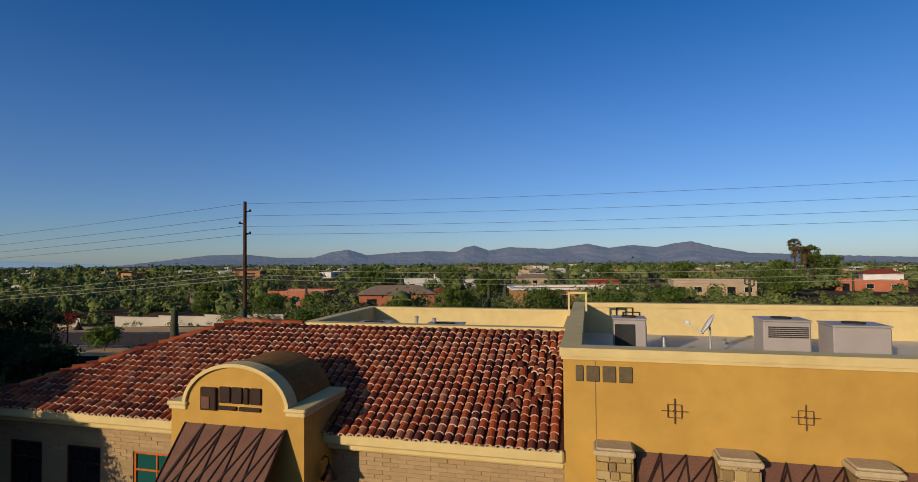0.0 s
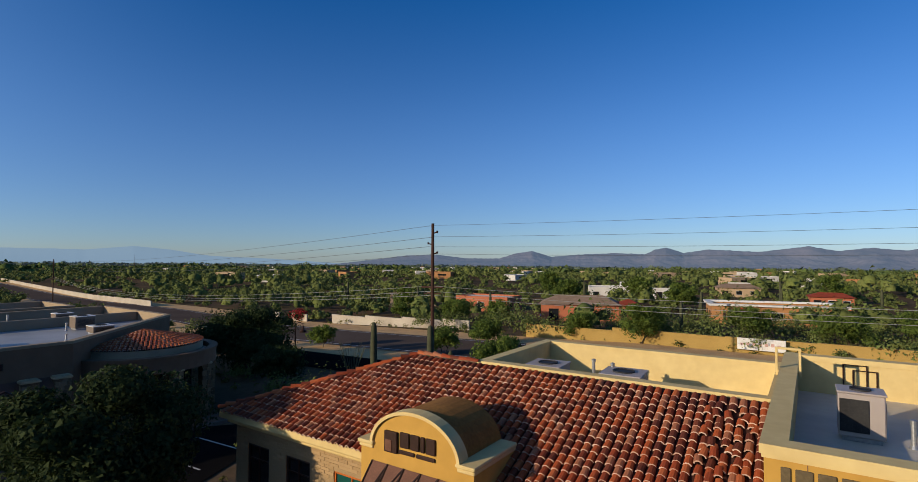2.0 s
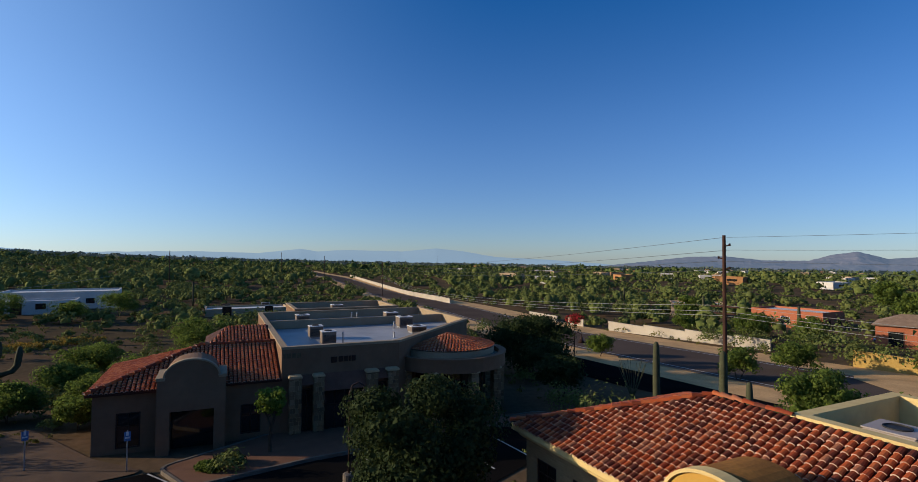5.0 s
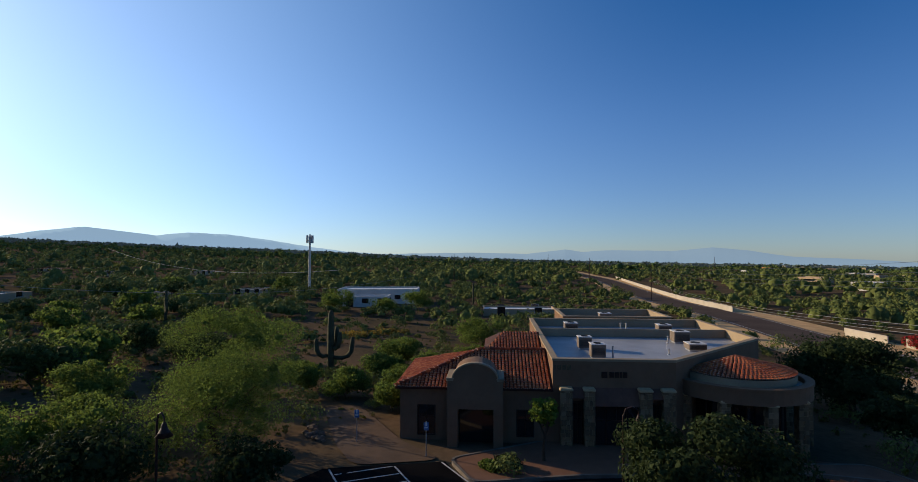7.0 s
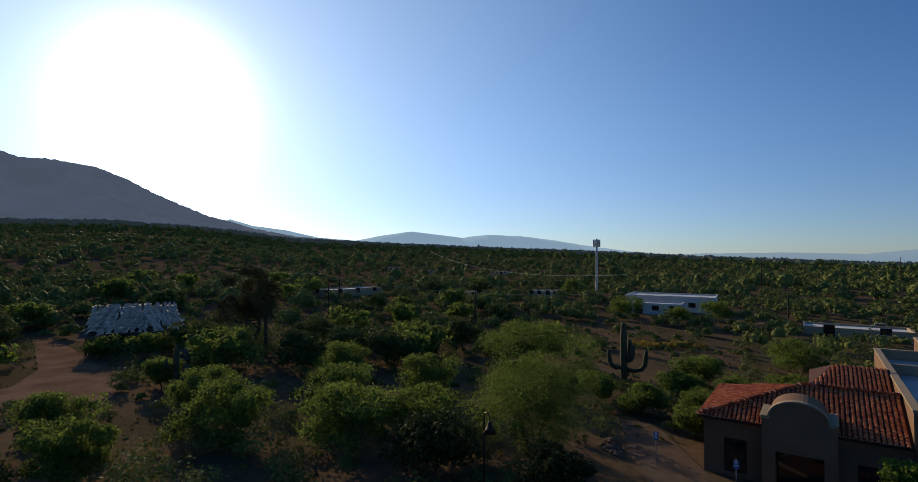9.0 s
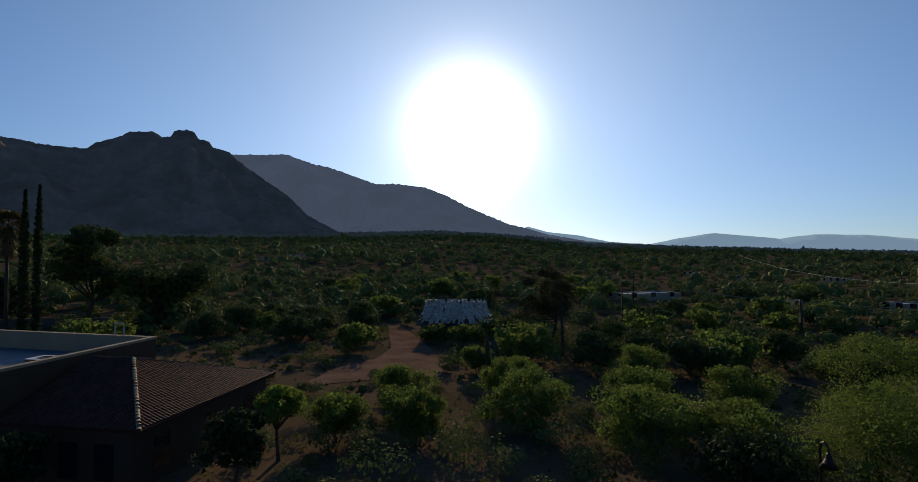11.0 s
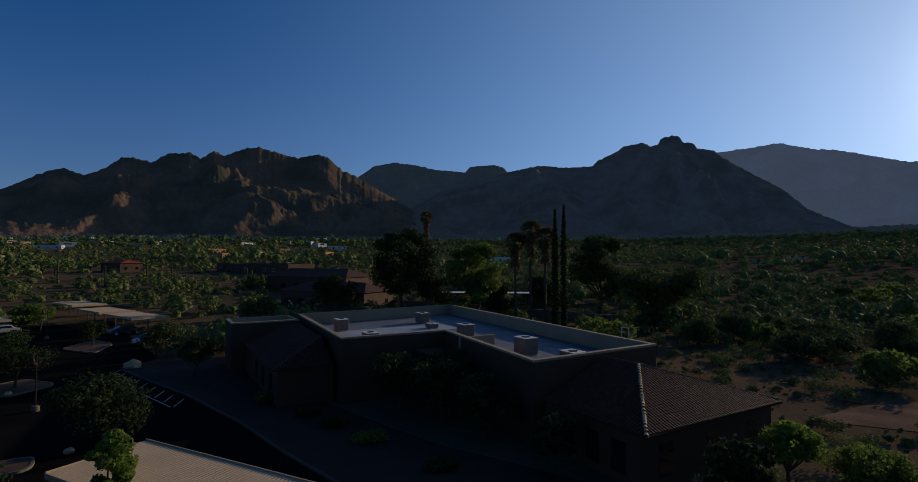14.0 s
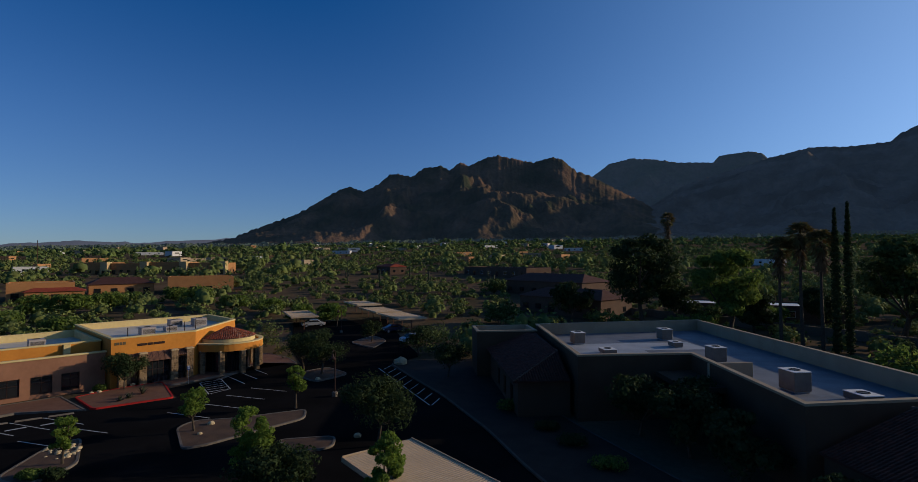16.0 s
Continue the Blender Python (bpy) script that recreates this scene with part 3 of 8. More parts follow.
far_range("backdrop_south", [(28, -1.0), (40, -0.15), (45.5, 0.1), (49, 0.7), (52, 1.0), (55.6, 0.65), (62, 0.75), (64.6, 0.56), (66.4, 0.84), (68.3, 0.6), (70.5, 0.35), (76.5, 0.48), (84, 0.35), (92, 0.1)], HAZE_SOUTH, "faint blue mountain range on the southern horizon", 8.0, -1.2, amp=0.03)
far_range("backdrop_east", [(84, 0.1), (90, 0.55), (94, 1.05), (97.8, 1.7), (101.7, 2.2), (105.4, 2.35), (108.1, 2.0), (110.6, 2.3), (113.7, 2.65), (116.8, 2.2), (119.7, 1.6), (123.7, 1.9), (126.8, 2.6), (130.2, 3.0), (132.2, 3.6), (134, 3.0)], HAZE_EAST, "pale blue long mountain with haze in its glowing colour", 9.0, -0.6, amp=0.04)
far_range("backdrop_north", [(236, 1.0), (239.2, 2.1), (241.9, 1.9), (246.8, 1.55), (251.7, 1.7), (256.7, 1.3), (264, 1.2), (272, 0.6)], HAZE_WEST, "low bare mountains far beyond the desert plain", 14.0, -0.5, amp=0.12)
# ---- building kit ----
def inset(poly, d):
    """The outline moved inwards by d; poly runs counter-clockwise."""
    n, res = len(poly), []
    for i in range(n):
        p0, p1, p2 = (np.array(poly[k % n], float) for k in (i - 1, i, i + 1))
        a, b = (p1 - p0) / np.hypot(*(p1 - p0)), (p2 - p1) / np.hypot(*(p2 - p1))
        na, nb = np.array([-a[1], a[0]]), np.array([-b[1], b[0]])
        k = (na + nb) / max(1 + na @ nb, 0.2)
        res.append(tuple(p1 + d * k))
    return res


def ring(s, outer, inner, z0, z1, mi=0):
    """A band between two outlines of the same number of corners."""
    n = len(outer)
    v = [(x, y, z) for z in (z0, z1) for o in (outer, inner) for x, y in o]
    f = []
    for i in range(n):
        j = (i + 1) % n
        f += [(i, j, 2 * n + j, 2 * n + i), (n + j, n + i, 3 * n + i, 3 * n + j), (2 * n + i, 2 * n + j, 3 * n + j, 3 * n + i), (j, i, n + i, n + j)]
    return s.add(v, f, mi)


def flat_block(parent, poly, deck, top, wall, cap, thick=0.3, z0=-0.6, cap_h=0.16, lip=0.05, deck_mat=None):
    """Walls with a parapet round a sunken flat roof, and a coping on the parapet."""
    inner = inset(poly, thick)
    mid = inset(poly, thick * 0.5)
    w = part("wall", ring(Shape(), poly, mid, z0, top - cap_h), wall, parent)
    part("parapet_lining", ring(Shape(), mid, inner, deck - 0.1, top - cap_h), cap, parent)
    part("coping", ring(ring(Shape(), inset(poly, -lip), inset(inner, lip * 0.6), top - cap_h * 0.7, top), inset(poly, -lip * 0.5), inner, top - cap_h, top - cap_h * 0.7), cap, parent)
    part("roof_deck", Shape().prism(inner, deck - 0.15, deck), deck_mat or DECK, parent)
    return w


TILE_W, TILE_ROW = 0.232, 0.262


def tile_shape(w=TILE_W, row=TILE_ROW, n=5):
    s, r = Shape(), w * 0.44
    arc = [(math.cos(math.pi * k / n), math.sin(math.pi * k / n)) for k in range(n + 1)]
    lo = [(-r * c, 0, r * q * 0.95) for c, q in arc]
    hi = [(-r * c * 0.82, row * 1.14, r * q * 0.74 - 0.012) for c, q in arc]
    inn = [(-r * c * 0.66, 0, r * q * 0.58) for c, q in arc]
    deep = [(-r * c * 0.58, 0.06, r * q * 0.48) for c, q in arc]
    m = n + 1
    s.add(lo + hi, [(k, k + 1, m + k + 1, m + k) for k in range(n)], 0)
    s.add(lo + inn, [(k + 1, k, m + k, m + k + 1) for k in range(n)], 1)
    s.add(inn + deep, [(k + 1, k, m + k, m + k + 1) for k in range(n)] + [tuple(m + k for k in range(m))], 2)
    return s


def slope_places(p0, along, up, nrm, length, left, right, width=TILE_W, row=TILE_ROW, skip=None, seed=1):
    """Tile places on a roof slope: matrices whose y runs up the slope."""
    rnd, res = random.Random(seed), []
    p0, along, up, nrm = Vector(p0), Vector(along).normalized(), Vector(up).normalized(), Vector(nrm).normalized()
    t = 0.0
    while t < length - 0.1:
        a, b = left(t + row * 0.5), right(t + row * 0.5)
        k0, k1 = math.ceil((a + width * 0.3) / width), math.floor((b - width * 0.3) / width)
        for k in range(k0, k1 + 1):
            u = k * width
            if skip and skip(u, t):
                continue
            q = p0 + along * (u + rnd.uniform(-0.012, 0.012)) + up * (t + rnd.uniform(-0.02, 0.02)) + nrm * rnd.uniform(0.0, 0.015)
            m = Matrix((along, up, nrm)).transposed().to_4x4()
            m.translation = q
            res.append((u, t, m @ pose(0, 0, 0, rnd.uniform(-1.5, 1.5), 0, rnd.uniform(-2.2, 2.2))))
        t += row
    return res


def joined_tiles(name, parent, places, mats, shape, label="", kind="stuff"):
    co = np.array(shape.v)
    s = Shape()
    for _, _, m in places:
        mm = np.array(m)
        s.add((co @ mm[:3, :3].T + mm[:3, 3]).tolist(), shape.f)
    s.m = shape.m * len(places)
    ob = part(name, s, mats, parent, label)
    return tagged(ob, kind=kind)


TILE_LOW = tile_shape(0.232, 0.262, 3)


def hip_caps(parent, a, b, size=0.17, name="ridge_cap", mats=None):
    """A row of overlapping cap tiles along a hip or ridge, each bedded in mortar."""
    a, b = Vector(a), Vector(b)
    n = max(2, int((b - a).length / 0.33))
    d = (b - a) / n
    arc = [(math.cos(math.pi * j / 5), math.sin(math.pi * j / 5)) for j in range(6)]
    side = d.cross(Vector((0, 0, 1))).normalized()
    upn = side.cross(d).normalized()
    for k in range(n):
        j = Vector((math.sin(k * 5.1), math.sin(k * 3.7 + 1), math.sin(k * 7.3))) * 0.03
        p, q = a + d * k + j, a + d * (k + 1.15) - j * 0.5 - upn * 0.03
        r0, r1, r2 = size, size * 0.72, size * 0.78
        s = Shape().add([p + side * r0 * c + upn * r0 * t for c, t in arc] + [q + side * r1 * c + upn * r1 * t for c, t in arc], [(j, j + 1, 7 + j, 6 + j) for j in range(5)])
        s.add([p + side * r0 * c + upn * r0 * t for c, t in arc] + [p + d * 0.1 + side * r2 * c + upn * r2 * (t - 0.05) for c, t in arc], [(j + 1, j, 6 + j, 7 + j) for j in range(5)] + [tuple(range(6, 12))], 1)
        part(name, s, (mats or TILE, MORTAR_DARK if mats else MORTAR), parent)


def roof_bed(parent, faces, mat=None, name="roof_bed"):
    """The sloping board under the tiles, given as polygons of points, with a little thickness below."""
    s = Shape()
    for f in faces:
        k = len(f)
        s.add([tuple(p) for p in f] + [(x, y, z - 0.12) for x, y, z in f], [tuple(range(k)), tuple(range(2 * k - 1, k - 1, -1))] + [(i, i + k, (i + 1) % k + k, (i + 1) % k) for i in range(k)])
    return part(name, s, mat or ROOFBED, parent)


def rooftop_unit(m, w, d, h, label="grey rooftop air conditioner with a round fan grille", base=0.12, shell=None, front="slats"):
    t = thing("air_conditioner", m, label, "air conditioner", "rooftop air conditioners")
    part("curb", Shape().box(-w / 2 + 0.08, -d / 2 + 0.08, 0, w / 2 - 0.08, d / 2 - 0.08, base), GALV, t)
    part("casing", Shape().soft(-w / 2, -d / 2, base, w / 2, d / 2, base + h, 0.03), shell or METAL_GREY, t)
    part("lid", Shape().soft(-w / 2 - 0.03, -d / 2 - 0.03, base + h, w / 2 + 0.03, d / 2 + 0.03, base + h + 0.05, 0.02), WHITE if shell else METAL_GREY, t)
    r = min(w, d) * 0.28
    f = part("fan_grille", Shape().lathe([(r, base + h + 0.05), (r, base + h + 0.09), (r * 0.92, base + h + 0.09), (r * 0.9, base + h + 0.06)], 20), METAL_DARK, t)
    c = Shape()
    if front == "coil":
        part("coil_guard", Shape().soft(-w * 0.47, -d / 2 - 0.02, base + h * 0.12, w * 0.16, -d / 2 - 0.004, base + h * 0.88, 0.005), METAL_DARK, t, "black condenser coil behind a guard")
        for k in range(17):
            c.box(-w * 0.46 + w * 0.037 * k, -d / 2 - 0.026, base + h * 0.13, -w * 0.455 + w * 0.037 * k, -d / 2 - 0.018, base + h * 0.87)
    for k in range({"coil": 0, "band": 6}.get(front, 9)):
        z = base + h * (0.56 + 0.055 * k if front == "band" else 0.18 + 0.07 * k)
        c.box(-w * 0.40, -d / 2 - 0.025, z, w * 0.44, -d / 2 - 0.004, z + h * 0.03)
    part("louvre", c, METAL_DARK, t)
    part("access_panel", Shape().soft(w / 2 + 0.003, -d * 0.35, base + h * 0.15, w / 2 + 0.02, d * 0.3, base + h * 0.85, 0.008), METAL_GREY, t)
    part("conduit", Shape().path([(w / 2 + 0.03, d * 0.36, 0.02), (w / 2 + 0.05, d * 0.36, 0.3), (w / 2 + 0.03, d * 0.36, base + h * 0.6)], 0.02), GALV, t)
    return t


def stone_pier(parent, x0, y0, x1, y1, z0, z1, seed, single=False, rows=0.22):
    """A pier faced with separate ledge stones, with a wider cap."""
    rnd = random.Random(seed)
    p = part("pier", Shape().box(x0 + 0.03, y0 + 0.03, z0, x1 - 0.03, y1 - 0.03, z1), STONE_CAP, parent)
    joined, z = Shape(), z0
    while z < z1 - 0.06:
        h = min(rnd.uniform(0.7, 1.3) * rows, z1 - z)
        for (ax, bx, face) in ((x0, x1, "f"), (x0, x1, "b"), (y0, y1, "l"), (y0, y1, "r")):
            u = ax
            while u < bx - 0.05:
                w = min(rnd.uniform(0.13, 0.34), bx - u)
                if bx - u - w < 0.08:
                    w = bx - u
                o = rnd.uniform(0.0, 0.035)
                g = 0.008
                s = Shape() if single else joined
                if face == "f":
                    s.soft(u + g, y0 - o, z + g, u + w - g, y0 + 0.06, z + h - g, 0.012)
                elif face == "b":
                    s.box(u + g, y1 - 0.05, z + g, u + w - g, y1 + o, z + h - g)
                elif face == "l":
                    s.box(x0 - o, u + g, z + g, x0 + 0.05, u + w - g, z + h - g)
                else:
                    s.box(x1 - 0.05, u + g, z + g, x1 + o, u + w - g, z + h - g)
                if single:
                    part("stone", s, STONE, p)
                u += w
        z += h
    if not single:
        part("stone_facing", joined, STONE_STUFF, p)
    part("cap", Shape().soft(x0 - 0.07, y0 - 0.07, z1, x1 + 0.07, y1 + 0.05, z1 + 0.11, 0.03).soft(x0 - 0.03, y0 - 0.03, z1 + 0.11, x1 + 0.03, y1, z1 + 0.16, 0.03), STONE_CAP, p)
    return p


def awning(parent, x0, x1, ztop, zlow, out, y=0.0, bays=5, lattice=True):
    """A sloping sheet awning with dark steel straps."""
    a = part("awning", Shape().add([(x0, y, ztop), (x1, y, ztop), (x1, y - out, zlow), (x0, y - out, zlow), (x0, y, ztop - 0.05), (x1, y, ztop - 0.05), (x1, y - out, zlow - 0.05), (x0, y - out, zlow - 0.05)],
                                   [(3, 2, 1, 0), (4, 5, 6, 7), (0, 1, 5, 4), (1, 2, 6, 5), (2, 3, 7, 6), (3, 0, 4, 7)]), RUST, parent, "rust-brown sheet metal awning")
    if lattice:
        off = Vector((0, -abs(ztop - zlow), abs(out))).normalized() * 0.02
        at = lambda f, g: Vector((x0 + (x1 - x0) * f, y - out * g, ztop - (ztop - zlow) * g)) + off
        lines = []
        for k in range(bays + 1):
            lines.append((at(k / bays, 0), at(k / bays * 0.98 + 0.01, 1)))
        for k in range(bays):
            lines.append((at((k + 1) / bays, 0), at(max(k - 0.9, 0) / bays, 1) if k else at(0.0, 0.98)))
            lines.append((at(k / bays, 1), at((k + 1) / bays, 0.1)))
        for p, q in lines:
            part("strap", Shape().tube(p, q, 0.017, n=4), RUST_DARK, a)
    return a


def bell_sconce(parent, x, y, z, side=1):
    s = part("sconce", Shape().path([(x, y, z + 0.1), (x + 0.1 * side, y - 0.05, z + 0.22), (x + 0.22 * side, y - 0.1, z + 0.2), (x + 0.24 * side, y - 0.1, z + 0.05)], 0.018), RUST_DARK, parent)
    part("shade", Shape().lathe([(0.03, z + 0.06), (0.07, z), (0.09, z - 0.12), (0.2, z - 0.26), (0.18, z - 0.26), (0.05, z - 0.05)], 14, x + 0.24 * side, y - 0.1), RUST_DARK, s, smooth=True)


def bars(parent, x, z, y, widths, h, mat, name="sign_letter", gap=0.05, depth=0.05):
    """Plain bars in place of writing."""
    for w in widths:
        part(name, Shape().soft(x, y - depth, z, x + w, y + 0.01, z + h, 0.015), mat, parent)
        x += w + gap


def arch_front(parent, x0, x1, y0, y1, shoulder, apex, wall, trim, door=None, z0=-0.6, side=0.42, vault=None):
    """A portal with an arched gable, shoulders and a rounded roof that runs back."""
    cx, hw = (x0 + x1) / 2, (x1 - x0) / 2 - side
    n = 20
    arc = [(cx - hw * math.cos(math.pi * k / n), shoulder + (apex - shoulder) * math.sin(math.pi * k / n)) for k in range(n + 1)]
    prof = [(x0, z0), (x1, z0), (x1, shoulder), (x1 - side, shoulder)] + arc[::-1][1:-1] + [(x0 + side, shoulder), (x0, shoulder)]
    s = Shape()
    back = y1
    if door:
        dx0, dx1, dz = door
        prof = [(x0, z0), (dx0, z0), (dx0, dz), (dx1, dz), (dx1, z0)] + prof[1:]
    k = len(prof)
    # front and back faces are cut in strips so that the opening stays clean
    s.add([(x, y0, z) for x, z in prof] + [(x, back, z) for x, z in prof], [(i, (i + 1) % k, k + (i + 1) % k, k + i) for i in range(k)])
    top = [(x0, shoulder), (x0 + side, shoulder)] + arc[1:-1] + [(x1 - side, shoulder), (x1, shoulder)]
    lowz = dz if door else z0
    for yy, flip in ((y0, False), (back, True)):
        f = [(x, yy, z) for x, z in top] + [(x1, yy, lowz), (x0, yy, lowz)]
        m = len(f)
        s.add(f, [tuple(range(m)) if flip else tuple(range(m))[::-1]])
        if door:
            for a, b in ((x0, dx0), (dx1, x1)):
                s.add([(a, yy, z0), (b, yy, z0), (b, yy, lowz), (a, yy, lowz)], [(3, 2, 1, 0) if flip else (0, 1, 2, 3)])
    portal = part("portal", s, wall, parent)
    t = Shape()
    o = 0.085
    out_arc = [(cx - (hw + o) * math.cos(math.pi * q / n), shoulder + (apex - shoulder + o) * math.sin(math.pi * q / n)) for q in range(n + 1)]
    for q in range(n):
        a, b, c, d = arc[q], arc[q + 1], out_arc[q + 1], out_arc[q]
        t.add([(p[0], yy, p[1]) for yy in (y0 - 0.07, y0 + 0.3) for p in (a, b, c, d)], [(0, 1, 2, 3), (7, 6, 5, 4), (3, 2, 6, 7), (1, 0, 4, 5), (0, 3, 7, 4), (2, 1, 5, 6)])
    part("arch_moulding", t, trim, portal)
    for a, b in ((x0 - 0.07, x0 + side + 0.04), (x1 - side - 0.04, x1 + 0.07)):
        part("shoulder_cap", Shape().soft(a, y0 - 0.09, shoulder - 0.02, b, back + 0.02, shoulder + 0.07, 0.025).soft(a + 0.03, y0 - 0.05, shoulder - 0.12, b - 0.03, back, shoulder - 0.02, 0.02), trim, portal)
    return portal


def window(parent, x0, x1, z0, z1, y, frame=None, glass=None, panes=2, name="window"):
    """A framed window set into a wall that faces -y."""
    frame, glass = frame or RUST_DARK, glass or GLASS
    w = part(name, Shape().box(x0, y - 0.01, z0, x0 + 0.07, y + 0.12, z1).box(x1 - 0.07, y - 0.01, z0, x1, y + 0.12, z1).box(x0 + 0.07, y - 0.01, z0, x1 - 0.07, y + 0.12, z0 + 0.07).box(x0 + 0.07, y - 0.01, z1 - 0.07, x1 - 0.07, y + 0.12, z1), frame, parent)
    step = (x1 - x0 - 0.14) / panes
    for k in range(panes):
        part("pane", Shape().box(x0 + 0.07 + k * step + 0.01, y + 0.03, z0 + 0.08, x0 + 0.07 + (k + 1) * step - 0.01, y + 0.05, z1 - 0.08), glass, w)
        if k:
            part("mullion", Shape().box(x0 + 0.05 + k * step, y - 0.005, z0 + 0.07, x0 + 0.09 + k * step, y + 0.08, z1 - 0.07), frame, w)
    part("transom", Shape().box(x0 + 0.07, y + 0.0, (z0 + z1) / 2 + 0.2, x1 - 0.07, y + 0.07, (z0 + z1) / 2 + 0.25), frame, w)
    return w


def wall_with_holes(s, x0, x1, z0, z1, y0, y1, holes, mi=0):
    """A straight wall along x with rectangular openings that go through it."""
    xs = sorted({x0, x1, *[h[0] for h in holes], *[h[1] for h in holes]})
    for a, b in zip(xs[:-1], xs[1:]):
        cuts = sorted((h[2], h[3]) for h in holes if h[0] <= a and h[1] >= b)
        z = z0
        for c, d in cuts + [(z1, z1)]:
            if c > z:
                s.box(a, y0, z, b, y1, min(c, z1), mi)
            z = d
    return s


# ---- the ochre office with the clay tile roof ----
B1Z = -0.4
office1 = thing("office_building", pose(2.2, 11.2, B1Z, 0, 0, -14), "ochre stucco office with a clay tile roof and cream parapets", "building")
flat_block(office1, [(0, 0), (19, 0), (19, 11), (0, 11)], 4.4, 5.63, STUCCO, CREAM, 0.34, cap_h=0.25, lip=0.07)
flat_block(office1, [(-8.8, 4.4), (0.12, 4.4), (0.12, 10), (-8.8, 10)], 4.25, 5.42, CREAM, CREAM, 0.3, z0=3.0)
# tile wing: front wall, eave, roof
part("wing_wall", wall_with_holes(Shape(), -16.7, 0, -0.6, 3.32, 0.40, 0.65, [(-11.6, -10.1, 0.9, 2.35), (-13.9, -12.7, 0.9, 2.35), (-16.0, -14.8, 0.9, 2.35)]).box(-16.7, 0.65, -0.6, -16.4, 9.6, 3.32).box(-16.4, 9.35, -0.6, -8.8, 9.6, 3.32), BLOCK_WALL, office1)
window(office1, -11.6, -10.1, 0.9, 2.35, 0.44, material("orange_window_frame", (0.6, 0.16, 0.03), rough=0.5), GLASS_TEAL, 2)
window(office1, -13.9, -12.7, 0.9, 2.35, 0.44, None, GLASS, 2)
window(office1, -16.0, -14.8, 0.9, 2.35, 0.44, None, GLASS, 2)
part("eave_trim", Shape().soft(-17.1, -0.09, 3.18, 0.0, 0.42, 3.45, 0.04).soft(-16.9, 0.14, 2.98, 0.0, 0.42, 3.12, 0.04).box(-17.1, 0.42, 3.18, -16.6, 9.8, 3.44), CREAM, office1)
EAVE1, RIDGE1, RUN1 = 3.46, 5.36, 4.3
roof_bed(office1, [[(-17.15, -0.05, EAVE1 - 0.02), (0, -0.05, EAVE1 - 0.02), (0, RUN1, RIDGE1 - 0.02), (-11.36, RUN1, RIDGE1 - 0.02)],
                   [(-17.15, 9.9, EAVE1 - 0.02), (-17.15, -0.05, EAVE1 - 0.02), (-11.36, RUN1, RIDGE1 - 0.02)],
                   [(-8.8, 9.9, EAVE1 - 0.02), (-17.15, 9.9, EAVE1 - 0.02), (-11.36, RUN1, RIDGE1 - 0.02), (-8.8, RUN1, RIDGE1 - 0.02)]])
up1 = Vector((0, RUN1 + 0.05, RIDGE1 - EAVE1))
len1 = up1.length
upn = up1.normalized()
nrm1 = Vector((1, 0, 0)).cross(upn)
hidden = lambda u, t: -9.05 < u < -5.68 and t * upn.y < 1.3
spots = slope_places((0, -0.16, EAVE1 - 0.03), (1, 0, 0), upn, nrm1, len1, lambda t: -17.15 + 5.75 * t / len1, lambda t: 0.0, skip=hidden, seed=4)
rnd = random.Random(12)
one_tile = tile_shape().mesh("roof_tile", TILE, MORTAR, ROOFBED)
near = sorted((p for p in spots if p[0] > -5.0), key=lambda p: -p[0])[:300]
chosen = {id(p) for p in near}
for u, t, m in near:
    if -1.5 < u < -0.35 and 0.9 < t < 4.4 and rnd.random() < 0.42:
        m = m @ pose(rnd.uniform(-.08, .08), rnd.uniform(-.15, .1), rnd.uniform(0, .06), rnd.uniform(-5, 5), rnd.uniform(-16, 16), rnd.uniform(-16, 16))
    ob = new("roof_tile", one_tile)
    ob.parent, ob.matrix_basis = office1, m
joined_tiles("roof_tiles", office1, [p for p in spots if id(p) not in chosen], (TILE_STUFF, MORTAR, ROOFBED), tile_shape())
upl = Vector((5.79, 0, RIDGE1 - EAVE1)).normalized()
lenl = Vector((5.79, 0, RIDGE1 - EAVE1)).length
joined_tiles("hip_tiles", office1, slope_places((-17.15, 9.9, EAVE1), (0, -1, 0), upl, Vector((0, -1, 0)).cross(upl), lenl, lambda t: 5.6 * t / lenl, lambda t: 9.95 - 4.35 * t / lenl, seed=6), (TILE_STUFF, MORTAR, ROOFBED), TILE_LOW)
hip_caps(office1, (-17.15, -0.05, EAVE1 + 0.03), (-11.36, RUN1, RIDGE1 + 0.05), 0.115)
hip_caps(office1, (-11.36, RUN1, RIDGE1 + 0.06), (-8.8, RUN1, RIDGE1 + 0.06), 0.115)
# courses of slump block under the eave
rb = random.Random(31)
block_meshes = [Shape().soft(0, -0.012, 0, w + 0.012, 0.02, 0.096, 0.006).mesh("brick", BLOCK) for w in (0.385, 0.395, 0.38)]
laid = 0
for row in range(9):
    z = 2.88 - 0.1 * row
    u = -12.6 + (0.2 if row % 2 else 0.0)
    while u < -0.45:
        window_here = z < 2.4 and (-11.95 < u < -10.05 or -14.2 < u < -12.65)
        if not -9.15 < u < -5.95 and not window_here and laid < 300:
            laid += 1
            ob = new("brick", block_meshes[rb.randrange(3)])
            ob.parent, ob.matrix_basis = office1, pose(u, 0.40 + rb.uniform(-0.006, 0.004), z, 0, rb.uniform(-0.4, 0.4), 0)
        u += 0.405
